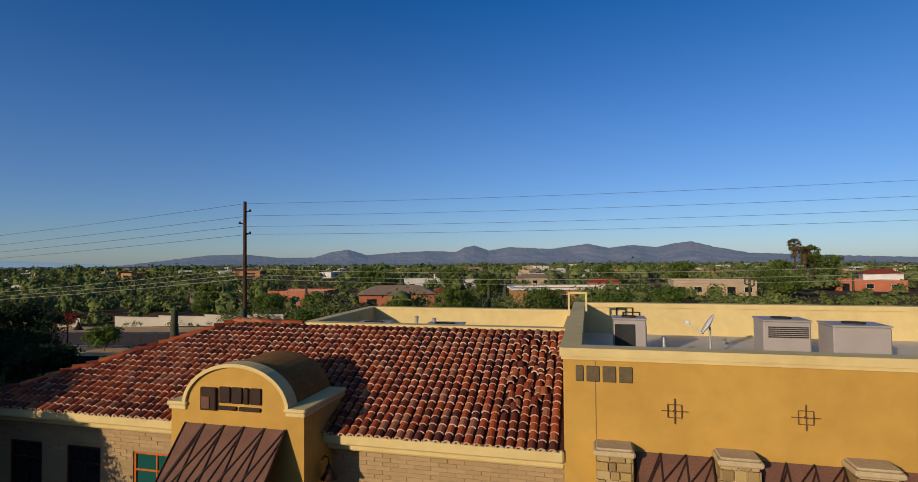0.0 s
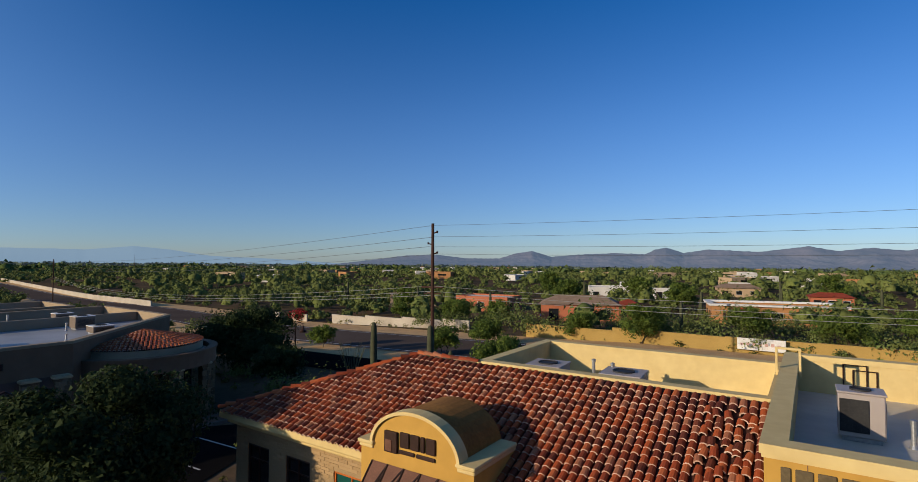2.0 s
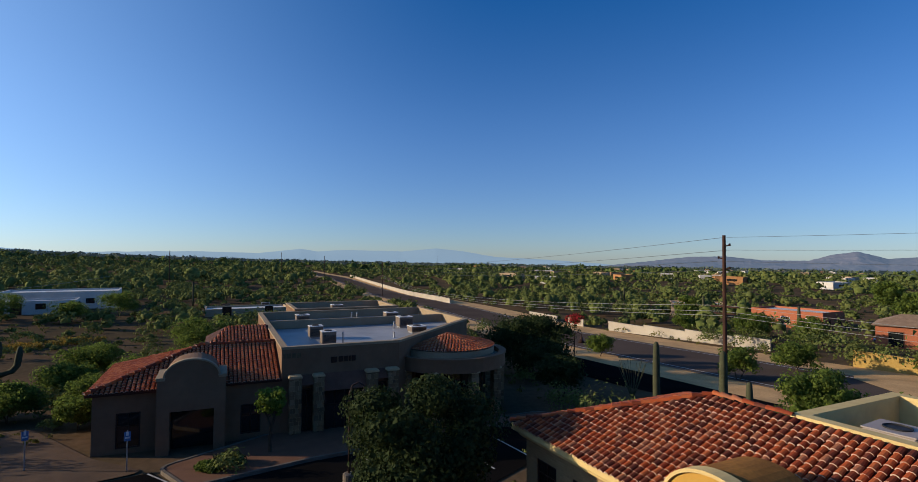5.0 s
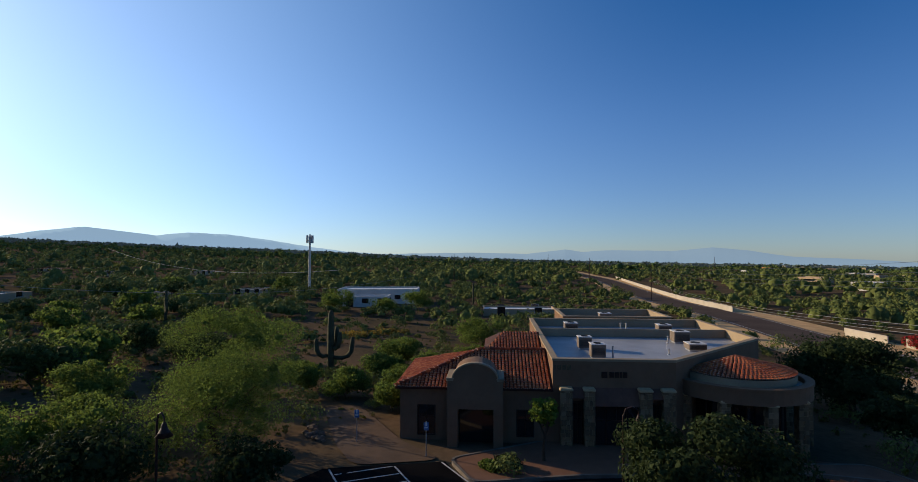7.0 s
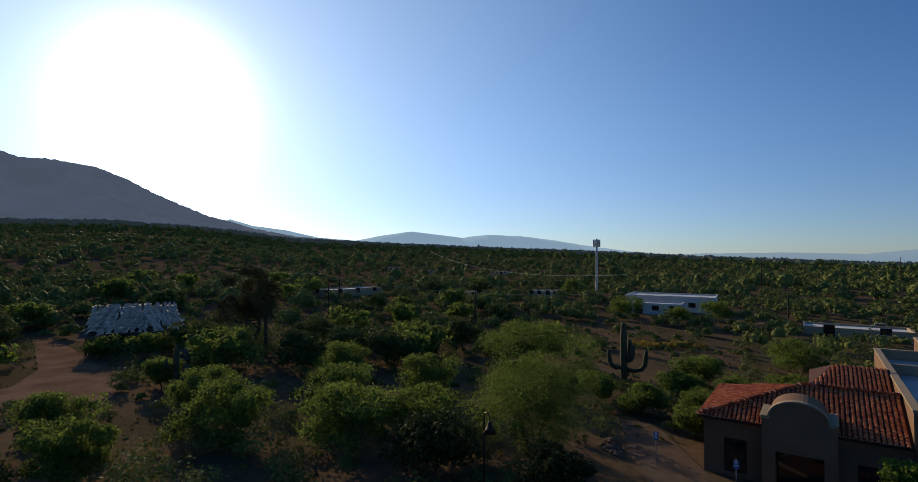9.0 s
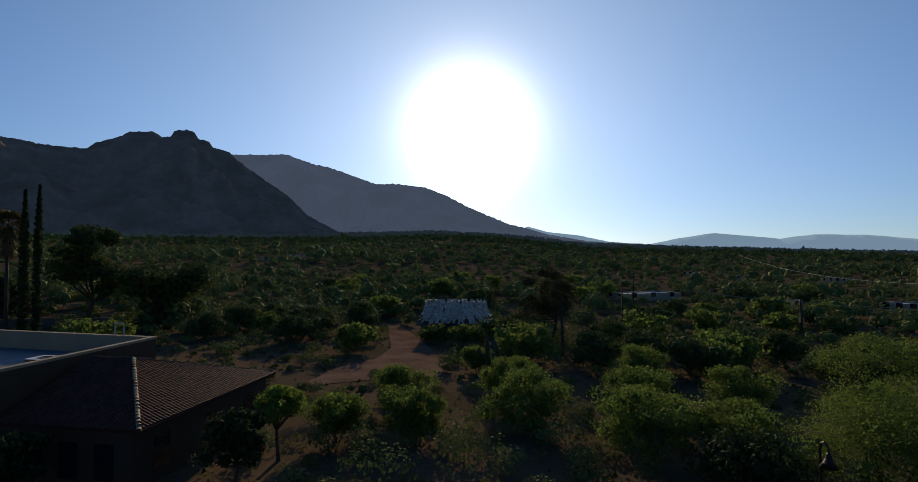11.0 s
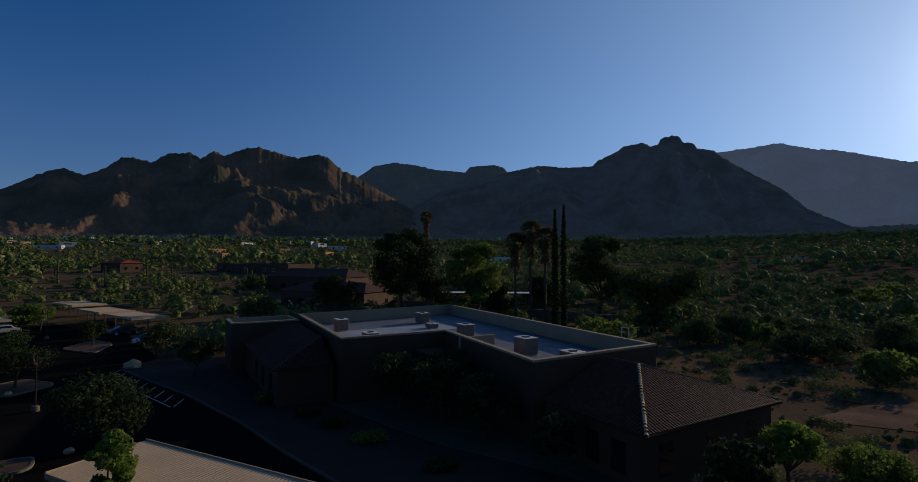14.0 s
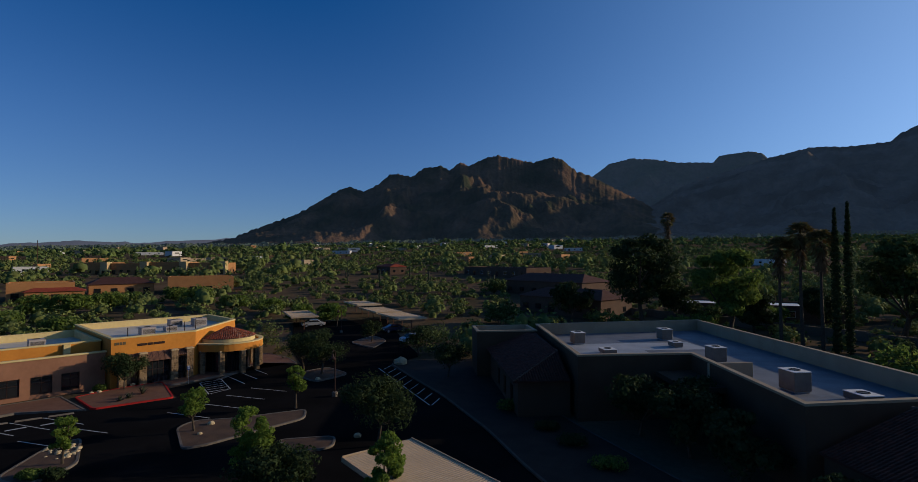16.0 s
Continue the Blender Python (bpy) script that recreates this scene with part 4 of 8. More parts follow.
# the courses further off
far_blocks = Shape()
for row in range(9):
    u = -16.6 + (0.2 if row % 2 else 0.0)
    while u < -12.7:
        z = 2.88 - 0.1 * row
        if not (z < 2.4 and (-14.2 < u < -12.65 or -16.3 < u < -14.75)):
            far_blocks.box(u, 0.39 + rb.uniform(-0.006, 0.004), z, u + 0.39, 0.42, z + 0.088)
        u += 0.405
tagged(part("block_facing", far_blocks, BLOCK_STUFF, office1), kind="stuff")
# the brown surface over the vault behind the arch
vault = Shape()
pts = [(-7.35 - 1.345 * math.cos(math.pi * k / 20), 4.17 + 0.95 * math.sin(math.pi * k / 20)) for k in range(21)]
vault.add([(x, yy, z) for yy in (-0.64, 1.02) for x, z in pts], [(k, k + 1, 22 + k, 21 + k) for k in range(20)])
vault.add([(x, -0.64, z - 0.02) for x, z in pts] + [(x, -0.64, z) for x, z in pts], [(k, k + 1, 22 + k, 21 + k) for k in range(20)])
# portal with the arched gable
portal1 = arch_front(office1, -9.1, -5.6, -0.95, 1.0, 4.17, 5.09, STUCCO, CREAM, side=0.43)
part("vault_surface", vault, material("ochre_brown_vault", (0.36, 0.165, 0.035), (0.25, 0.11, 0.024), size=0.7, fine=0.08, bump=0.25), portal1, "brown surface of the curved roof")
awning(portal1, -8.68, -6.05, 3.75, 2.2, 1.35, -0.97, 5)
part("logo_panel", Shape().soft(-8.25, -1.03, 4.08, -7.83, -0.94, 4.60, 0.015), RUST_DARK, portal1, "dark square logo panel")
part("logo_inlay", Shape().soft(-8.2, -1.05, 4.12, -7.98, -1.02, 4.4, 0.01), RUST, portal1)
bars(portal1, -7.76, 4.26, -0.95, (0.29, 0.27, 0.12, 0.28), 0.37, RUST_DARK, gap=0.045)
bars(portal1, -7.8, 4.1, -0.95, (0.5, 0.56), 0.09, RUST_DARK, gap=0.06)
bell_sconce(portal1, -5.58, -0.2, 2.75)
# tall front: number bars, wall crosses, stone piers and awnings
bars(office1, 0.26, 4.93, 0.0, (0.16, 0.27, 0.27, 0.27), 0.33, NUMBER, "number_plate", gap=0.06, depth=0.03)
for cx, cz in ((2.2, 4.42), (4.55, 4.44), (6.9, 4.44)):
    q = 0.13
    cross = part("wall_cross", Shape().box(cx - 0.02, -0.06, cz - 0.02, cx + 0.02, 0.01, cz + 0.02), RUST, office1)
    for p, r, thin in (((-0.25, 0), (0.25, 0), 0.012), ((0, -0.25), (0, 0.25), 0.012), ((-q, -q), (q, -q), 0.01), ((q, -q), (q, q), 0.01), ((q, q), (-q, q), 0.01), ((-q, q), (-q, -q), 0.01)):
        dy = -0.05 if thin > 0.011 else -0.045
        part("bar", Shape().tube((cx + p[0], dy, cz + p[1]), (cx + r[0], dy, cz + r[1]), thin, n=4), RUST, cross)
part("control_joint", Shape().box(0.655, -0.004, 2.6, 0.672, 0.01, 5.36), STUCCO_BROWN, office1)
for k, px in enumerate((0.65, 2.93, 5.18, 7.45, 9.7)):
    stone_pier(office1, px + 0.02, -0.5, px + 0.68, 0.0, -0.6, 3.58, 40 + k, single=k < 3, rows=0.17)
for px in (1.4, 3.68, 5.93, 8.2):
    awning(office1, px + 0.03, px + 1.48, 3.55, 2.7, 0.65, -0.02, 3)
    window(office1, px + 0.1, px + 1.4, 0.0, 2.6, -0.12, name="shop_window")
# roof things
W1 = pose(2.2, 11.2, B1Z, 0, 0, -14)
rooftop_unit(W1 @ pose(1.75, 5.75, 4.4), 0.95, 0.8, 1.07, front="coil")
rooftop_unit(W1 @ pose(5.95, 5.6, 4.4), 1.2, 0.95, 1.0, base=0.25, front="band")
rooftop_unit(W1 @ pose(7.6, 5.2, 4.4, 0, 0, 90), 1.0, 1.35, 1.07)
rooftop_unit(W1 @ pose(-7.2, 6.6, 4.25, 0, 0, 4), 1.25, 1.25, 0.74, "pale low rooftop unit with a round fan")
rooftop_unit(W1 @ pose(-4.5, 6.7, 4.25, 0, 0, 4), 1.3, 1.3, 0.74, "pale low rooftop unit with a round fan")
dish = thing("satellite_dish", W1 @ pose(4.2, 6.35, 4.4), "white satellite dish on a ballasted roof mount", "satellite dish")
part("ballast_frame", Shape().box(-0.5, -0.5, 0, 0.5, -0.3, 0.1).box(-0.5, 0.3, 0, 0.5, 0.5, 0.1).box(-0.06, -0.3, 0.02, 0.06, 0.3, 0.08), KERB, dish)
part("mast", Shape().tube((0, 0, 0.05), (0, 0, 0.9), 0.03, n=8), GALV, dish)
bowl = Shape()
rings_ = [(0.02, 0.0), (0.14, 0.012), (0.26, 0.05), (0.36, 0.1), (0.37, 0.085), (0.26, 0.03), (0.02, -0.02)]
bowl.lathe(rings_, 20)
bm_ = part("reflector", bowl, WHITE, dish, smooth=True)
bm_.matrix_basis = pose(-0.02, -0.05, 0.95, 0, -58, -8)
part("feed_arm", Shape().path([(-0.16, -0.05, 0.66), (-0.42, -0.12, 0.85), (-0.66, -0.16, 1.04)], 0.02).soft(-0.76, -0.22, 1.0, -0.62, -0.1, 1.12, 0.02), WHITE, dish)
for bx, by, bh in ((2.75, 5.6, 0.6), (-5.75, 7.3, 1.0), (-5.05, 7.25, 0.95)):
    v = thing("roof_vent", W1 @ pose(bx, by, 4.4 if bx > 0 else 4.25), "galvanised roof vent pipe", "vent pipe", "roof vents")
    part("pipe", Shape().lathe([(0.11, 0), (0.06, 0.08), (0.055, bh), (0.075, bh), (0.075, bh + 0.08), (0.03, bh + 0.1)], 12), GALV, v)
ladder = thing("roof_ladder_rail", W1 @ pose(-0.15, 7.7, 5.42), "cream painted walk-through rail over the parapet", "rail")
for dx in (0.0, 0.6):
    part("post", Shape().soft(dx - 0.035, -0.035, 0, dx + 0.035, 0.035, 0.78, 0.01), CREAM, ladder)
part("top_rail", Shape().soft(-0.035, -0.035, 0.78, 0.635, 0.035, 0.85, 0.01), CREAM, ladder)
part("lower_rail", Shape().soft(0.035, -0.025, 0.1, 0.565, 0.025, 0.15, 0.01), CREAM, ladder)
hatch = thing("roof_frame", W1 @ pose(1.6, 10.6, 4.4), "dark square steel pipe frames against the rear parapet", "pipe frame")
for dx, hh in ((0, 1.05), (0.26, 0.88)):
    part("frame", Shape().path([(dx, 0, 0), (dx, 0, hh), (dx + 0.62, 0, hh), (dx + 0.62, 0, 0)], 0.03, 4), RUST_DARK, hatch)


# ---- two offices with a stone-pier front and a round corner entrance ----
def corner_office(name, m, base, wall, trim, label, tall, deck, front, chamfer, drum, drum_top, depth, piers, awnings, cone, single=False, roof=None):
    """Parapet block whose right front corner is cut off at 45 degrees, with a round colonnade before the cut."""
    b = thing(name, m, label, "building")
    cx0, cx1, cd = front, front + chamfer, chamfer
    poly = [(0, 0), (front, 0), (cx1, cd), (cx1, depth), (0, depth)]
    flat_block(b, poly, deck, tall, wall, trim, 0.32, deck_mat=roof)
    # round colonnade
    (dx, dy, R) = drum
    a0, a1 = radians(-172), radians(62)
    n = 30
    pts = [(dx + math.cos(a0 + (a1 - a0) * k / n), dy + math.sin(a0 + (a1 - a0) * k / n), math.cos(a0 + (a1 - a0) * k / n), math.sin(a0 + (a1 - a0) * k / n)) for k in range(n + 1)]
    beam, capr, floor_ = Shape(), Shape(), Shape()
    for s, r0, r1, z0, z1 in ((beam, R - 0.4, R, drum_top - 0.95, drum_top - 0.14), (capr, R - 0.44, R + 0.07, drum_top - 0.14, drum_top)):
        s.loft([[(dx + r * p[2], dy + r * p[3], z) for r, z in ((r0, z0), (r1, z0), (r1, z1), (r0, z1))] for p in pts])
    part("round_beam", beam, wall, b)
    part("round_coping", capr, wall if roof else trim, b)
    part("canopy_deck", Shape().add([(dx, dy, drum_top - 0.35)] + [(dx + (R - 0.3) * p[2], dy + (R - 0.3) * p[3], drum_top - 0.35) for p in pts], [(0, k + 1, k + 2) for k in range(n)]).add([(dx, dy, drum_top - 0.95)] + [(dx + (R - 0.2) * p[2], dy + (R - 0.2) * p[3], drum_top - 0.95) for p in pts], [(0, k + 2, k + 1) for k in range(n)]), DECK, b)
    for k, deg in enumerate((-158, -122, -86, -52, -18, 16)):
        a = radians(deg)
        px, py = dx + (R - 0.35) * math.cos(a), dy + (R - 0.35) * math.sin(a)
        stone_pier(b, px - 0.27, py - 0.27, px + 0.27, py + 0.27, -0.1, drum_top - 1.0, 70 + k, rows=0.26)
    # glazed wall under the canopy
    g = Shape()
    for k in range(0, n, 2):
        q0, q1 = pts[k], pts[k + 2]
        g.add([(dx + (R - 1.5) * q[2], dy + (R - 1.5) * q[3], z) for z in (0, drum_top - 0.97) for q in (q0, q1)], [(0, 1, 3, 2)])
    part("round_glazing", g, GLASS, b)
    for k in range(0, n, 3):
        q = pts[k]
        part("mullion", Shape().tube((dx + (R - 1.48) * q[2], dy + (R - 1.48) * q[3], 0), (dx + (R - 1.48) * q[2], dy + (R - 1.48) * q[3], drum_top - 0.97), 0.04, n=4), RUST_DARK, b)
    # half cone of tiles against the cut corner
    r_out, z_lo, z_hi = cone
    slope = math.hypot(r_out, z_hi - z_lo)
    bed, places = Shape(), []
    bed.add([(dx + 0.0, dy, z_hi)] + [(dx + r_out * p[2], dy + r_out * p[3], z_lo) for p in pts], [(0, k + 1, k + 2) for k in range(n)])
    part("cone_bed", bed, ROOFBED, b)
    row = 0
    while row * 0.27 < slope - 0.25:
        f = 1 - row * 0.27 / slope
        cnt = max(4, int((a1 - a0) * r_out * f / 0.25))
        for k in range(cnt):
            a = a0 + (a1 - a0) * (k + 0.5) / cnt
            outv = Vector((math.cos(a), math.sin(a), 0))
            upv = (-outv * r_out + Vector((0, 0, z_hi - z_lo))).normalized()
            al = Vector((-math.sin(a), math.cos(a), 0))
            mm = Matrix((al, upv, al.cross(upv))).transposed().to_4x4()
            mm.translation = Vector((dx, dy, z_lo)) + outv * r_out * f + Vector((0, 0, (z_hi - z_lo) * (1 - f) + 0.02))
            places.append((0, 0, mm))
        row += 1
    joined_tiles("cone_tiles", b, places, (TILE_STUFF if single else TILE_ORANGE, MORTAR, ROOFBED), TILE_LOW)
    part("cone_curb", Shape().lathe([(r_out - 0.15, z_lo - 0.5), (r_out - 0.02, z_lo - 0.5), (r_out - 0.02, z_lo - 0.03), (r_out - 0.15, z_lo - 0.03)], 36, dx, dy), trim, b)
    # stone piers, awnings and dark entrances of the flat front
    for k, (p0, p1) in enumerate(piers):
        stone_pier(b, p0, -0.55, p1, 0.0, -0.1, 3.35, 90 + k, rows=0.26)
    for p0, p1, drop in awnings:
        awning(b, p0, p1, 3.45, 3.45 - drop, 0.5, -0.02, 4, lattice=single)
        window(b, p0 + 0.05, p1 - 0.05, 0.0, 2.6, -0.14, panes=2 if p1 - p0 < 1.5 else 4, name="entrance")
    return b


B2Z = -1.15
M2 = pose(-30.9, 12.6, B2Z, 0, 0, 74)
office2 = corner_office("office_building", M2, B2Z, STUCCO_BROWN, CREAM_DULL, "brown stucco office with stone piers and a round tiled corner", 5.2, 4.4, 7.4, 9.4, (11.9, 2.4, 4.25), 3.95, 21.5,
                        [(0.43, 1.1), (1.85, 2.45), (5.13, 5.84), (6.5, 7.2)], [(1.1, 1.85, 0.5), (2.45, 5.13, 0.95), (5.84, 6.5, 0.5)], (3.45, 4.3, 5.08), roof=DECK_MID)
bars(office2, 0.1, 4.50, 0.0, (0.12, 0.24, 0.24, 0.24), 0.3, NUMBER, "number_plate", gap=0.06, depth=0.03)
part("logo_panel", Shape().soft(2.95, -0.06, 4.05, 3.3, 0.01, 4.42, 0.015), RUST_DARK, office2)
bars(office2, 3.42, 4.08, 0.0, (0.28, 0.24, 0.12, 0.26), 0.34, RUST_DARK, gap=0.06)
# tiled wing
EV, RG = 3.35, 4.95
part("wing_wall", wall_with_holes(Shape(), -9.5, 0, -0.6, EV - 0.05, 0.05, 0.3, [(-8.42, -7.27, 0.3, 2.2), (-2.24, -1.14, 0.3, 2.0)]).box(-9.5, 0.3, -0.6, -9.25, 8.0, EV - 0.05), STUCCO_BROWN, office2)
window(office2, -8.42, -7.27, 0.3, 2.2, 0.1)
window(office2, -2.24, -1.14, 0.3, 2.0, 0.1)
roof_bed(office2, [[(-9.8, -0.3, EV), (0, -0.3, EV), (0, 4.1, RG), (-4.6, 4.1, RG)], [(-9.8, 8.5, EV), (-9.8, -0.3, EV), (-4.6, 4.1, RG)], [(0, 8.5, EV), (-9.8, 8.5, EV), (-4.6, 4.1, RG), (0, 4.1, RG)]])
up2 = Vector((0, 4.4, RG - EV))
l2 = up2.length
sk = lambda u, t: -6.4 < u < -3.1 and t < 1.6
joined_tiles("roof_tiles", office2, slope_places((0, -0.3, EV + 0.01), (1, 0, 0), up2.normalized(), Vector((1, 0, 0)).cross(up2.normalized()), l2, lambda t: -9.8 + 5.2 * t / l2, lambda t: 0, skip=sk, seed=8), (TILE_ORANGE, MORTAR, ROOFBED), TILE_LOW)
up2b = Vector((5.2, 0, RG - EV)).normalized()
l2b = Vector((5.2, 0, RG - EV)).length
joined_tiles("hip_tiles", office2, slope_places((-9.8, 8.5, EV + 0.01), (0, -1, 0), up2b, Vector((0, -1, 0)).cross(up2b), l2b, lambda t: 4.4 * t / l2b, lambda t: 8.8 - 4.4 * t / l2b, seed=9), (TILE_ORANGE, MORTAR, ROOFBED), TILE_LOW)
hip_caps(office2, (-9.8, -0.3, EV + 0.05), (-4.6, 4.1, RG + 0.05))
hip_caps(office2, (-4.6, 4.1, RG + 0.05), (0, 4.1, RG + 0.05))
# a second tiled slope behind, a little higher
roof_bed(office2, [[(-4.4, 7.2, 4.3), (0, 7.2, 4.3), (0, 10.2, 5.35), (-3.0, 10.2, 5.35)], [(-4.4, 13.2, 4.3), (-4.4, 7.2, 4.3), (-3.0, 10.2, 5.35)]])
up2c = Vector((0, 3.0, 1.05))
joined_tiles("rear_tiles", office2, slope_places((0, 7.2, 4.31), (1, 0, 0), up2c.normalized(), Vector((1, 0, 0)).cross(up2c.normalized()), up2c.length, lambda t: -4.4 + 0.45 * t, lambda t: 0, seed=10), (TILE_ORANGE, MORTAR, ROOFBED), TILE_LOW)
part("rear_wing_wall", Shape().box(-4.2, 7.5, -0.6, 0, 12.9, 4.2), STUCCO_BROWN, office2)
arch_front(office2, -6.43, -3.07, -1.2, 1.2, 4.1, 5.02, STUCCO_BROWN, CREAM_DULL, door=(-5.8, -3.65, 2.3), side=0.36)
part("entry_glazing", Shape().box(-5.8, -0.1, 0, -3.65, -0.05, 2.3), GLASS, office2)
flat_block(office2, [(3.5, 22.2), (14.5, 22.2), (14.5, 30), (3.5, 30)], 4.5, 5.35, STUCCO_BROWN, CREAM_DULL, 0.3, deck_mat=DECK_MID)
part("roof_divider", Shape().soft(0.35, 14.3, 4.4, 16.4, 14.6, 5.12, 0.04), CREAM_DULL, office2)
for x, y, w, h in ((3.6, 4.6, 1.0, 0.85), (3.3, 8.2, 1.0, 0.8), (11.7, 11.8, 1.25, 0.8), (11.6, 8.2, 1.3, 0.4), (3.6, 17.5, 1.2, 0.7), (12.2, 17.6, 1.2, 0.6), (8.2, 24.5, 1.2, 0.8)):
    rooftop_unit(M2 @ pose(x, y, 4.4 if y < 20 else 4.5), w, w * 0.95, h, "tan rooftop air conditioner with a pale lid", shell=UNIT_TAN)
for x, y, hh in ((4.6, 4.3, 0.8), (9.0, 6.2, 0.35), (10.6, 11.4, 0.5), (8.0, 16.5, 0.9), (8.5, 16.5, 0.9)):
    v = thing("roof_vent", M2 @ pose(x, y, 4.4), "galvanised roof vent pipe", "vent pipe", "roof vents")
    part("pipe", Shape().lathe([(0.11, 0), (0.06, 0.08), (0.055, hh), (0.075, hh), (0.075, hh + 0.08), (0.03, hh + 0.1)], 10), GALV, v)

# ---- the long shaded office ----
B3Z = 0.0
M3 = pose(1.1, -35.9, B3Z, 0, 0, -49.5)
office3 = thing("office_building", M3, "beige stucco office with a long flat roof and tiled hip wings", "building")
L3 = [(0.9, -11.6), (38.3, -14.6), (36.3, 7.3), (15.8, 8.7), (15.7, -1.1), (0.4, 0.9)]
# outer walls darkened for shade, parapet lining left in lighter cream
flat_block(office3, L3, 4.15, 5.5, BEIGE_SHADED, CREAM_DULL, 0.32, deck_mat=DECK_GREY)
part("notch_canopy", Shape().prism([(9.5, -0.35), (15.5, -0.9), (15.3, 2.2), (9.5, 2.6)], 3.7, 4.1), BEIGE_SHADED, office3)
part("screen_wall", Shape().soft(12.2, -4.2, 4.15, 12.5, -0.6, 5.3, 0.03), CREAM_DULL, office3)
# paler sheet marks the deck area left out of the painted shade
part("light_deck", Shape().prism([(16.2, -0.6), (24.5, -1.0), (24.5, -8.0), (29, -8.0), (29, 7.2), (16.2, 8.0)], 4.14, 4.16), DECK_MID, office3, "paler roof deck outside the painted shade")
roof_bed(office3, [[(-8.2, 0.5, 3.0), (-8.0, -12.6, 3.0), (-2.95, -5.1, 5.2)], [(0, 0.5, 3.0), (-8.2, 0.5, 3.0), (-2.95, -5.1, 5.2), (0, -5.1, 5.2)], [(-8.0, -12.6, 3.0), (0, -12.6, 3.0), (0, -5.1, 5.2), (-2.95, -5.1, 5.2)]])
part("wing_wall", wall_with_holes(Shape(), -7.6, 0, -0.6, 2.95, 0.0, 0.2, [(-6.6, -5.5, 0.4, 2.2), (-4.6, -3.5, 0.4, 2.2), (-2.6, -1.5, 0.4, 2.2)]).box(-7.6, -12.0, -0.6, -7.4, 0.0, 2.95), BEIGE_SHADED, office3)
for x in (-6.6, -4.6, -2.6):
    w3 = part("window", Shape().box(x, 0.06, 0.4, x + 1.1, 0.14, 2.2), GLASS, office3)
for y in (-10.5, -6.5, -2.4):
    part("window", Shape().box(-7.62, y, 0.4, -7.55, y + 1.2, 2.2), GLASS, office3)
def slope3(name, corner, along, upv, lf, rf, seed):
    upv = Vector(upv)
    L = upv.length
    al = Vector(along)
    joined_tiles(name, office3, slope_places(corner, al, upv.normalized(), al.cross(upv.normalized()), L, lambda t: lf(t / L), lambda t: rf(t / L), seed=seed), (TILE_BROWN, MORTAR_DARK, ROOFBED), TILE_LOW)
slope3("front_tiles", (0, 0.5, 3.02), (-1, 0, 0), (0, -5.6, 2.2), lambda f: 0, lambda f: 8.2 - 5.25 * f, 21)
slope3("end_tiles", (-8.1, 0.5, 3.02), (0, -1, 0), (5.2, 0, 2.2), lambda f: 5.6 * f, lambda f: 13.1 - 7.5 * f, 22)
hip_caps(office3, (-8.2, 0.5, 3.06), (-2.95, -5.1, 5.25), 0.13, name="hip_cap", mats=STONE_CAP)
hip_caps(office3, (-8.0, -12.6, 3.06), (-2.95, -5.1, 5.25), 0.1, name="hip_cap", mats=MORTAR_DARK)
hip_caps(office3, (-2.95, -5.1, 5.25), (0, -5.1, 5.25), 0.1, mats=MORTAR_DARK)
# far wing with its own tiles and low block
roof_bed(office3, [[(16.5, 14.0, 3.2), (32.5, 13.2, 3.2), (32.5, 8.3, 5.0), (20.5, 9.1, 5.0)], [(16.5, 14.0, 3.2), (20.5, 9.1, 5.0), (16.5, 9.1, 3.2)]])
slope3("far_end_tiles", (16.5, 14.0, 3.22), (0, -1, 0), (4.0, 0, 1.8), lambda f: 4.9 * f, lambda f: 4.9, 24)
hip_caps(office3, (16.5, 14.0, 3.26), (20.5, 9.1, 5.05), 0.1, name="hip_cap", mats=MORTAR_DARK)
upw = Vector((0, -4.9, 1.8))
joined_tiles("far_wing_tiles", office3, slope_places((32.5, 14.0, 3.22), (-1, 0, 0), upw.normalized(), Vector((-1, 0, 0)).cross(upw.normalized()), upw.length, lambda t: 0, lambda t: 16 - 4.0 * t / 5.22, seed=23), (TILE_BROWN, MORTAR_DARK, ROOFBED), TILE_LOW)
part("far_wing_wall", wall_with_holes(Shape(), 17, 32.4, -0.6, 3.15, 13.2, 13.5, [(19, 20.4, 0.5, 2.3), (22.5, 23.9, 0.5, 2.3), (26, 27.4, 0.5, 2.3)]).box(17, 9.0, -0.6, 17.3, 13.2, 3.15), BEIGE_SHADED, office3)
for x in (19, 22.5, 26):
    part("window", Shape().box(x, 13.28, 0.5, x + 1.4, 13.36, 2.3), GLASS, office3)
flat_block(office3, [(32.6, 8.1), (37.5, 8.1), (37.5, 15.0), (32.6, 15.0)], 4.6, 5.25, BEIGE_SHADED, CREAM_DULL, 0.3)
for x, y, w, h in ((8.0, -4.4, 1.6, 1.3), (18.4, -4.9, 1.5, 1.2), (31.0, -6.4, 1.5, 1.1), (29.4, 4.3, 1.5, 1.1), (23.2, 3.3, 1.6, 0.35), (5.0, -6.8, 1.7, 0.4), (26.2, -5.2, 1.3, 0.4)):
    rooftop_unit(M3 @ pose(x, y, 4.16), w, w * 0.8, h, "tan rooftop air conditioner with a pale lid", shell=UNIT_TAN)
rail3 = thing("roof_ladder_rail", M3 @ pose(3.6, -11.65, 5.5, 0, 0, 0), "pale walk-through rail over the parapet", "rail")
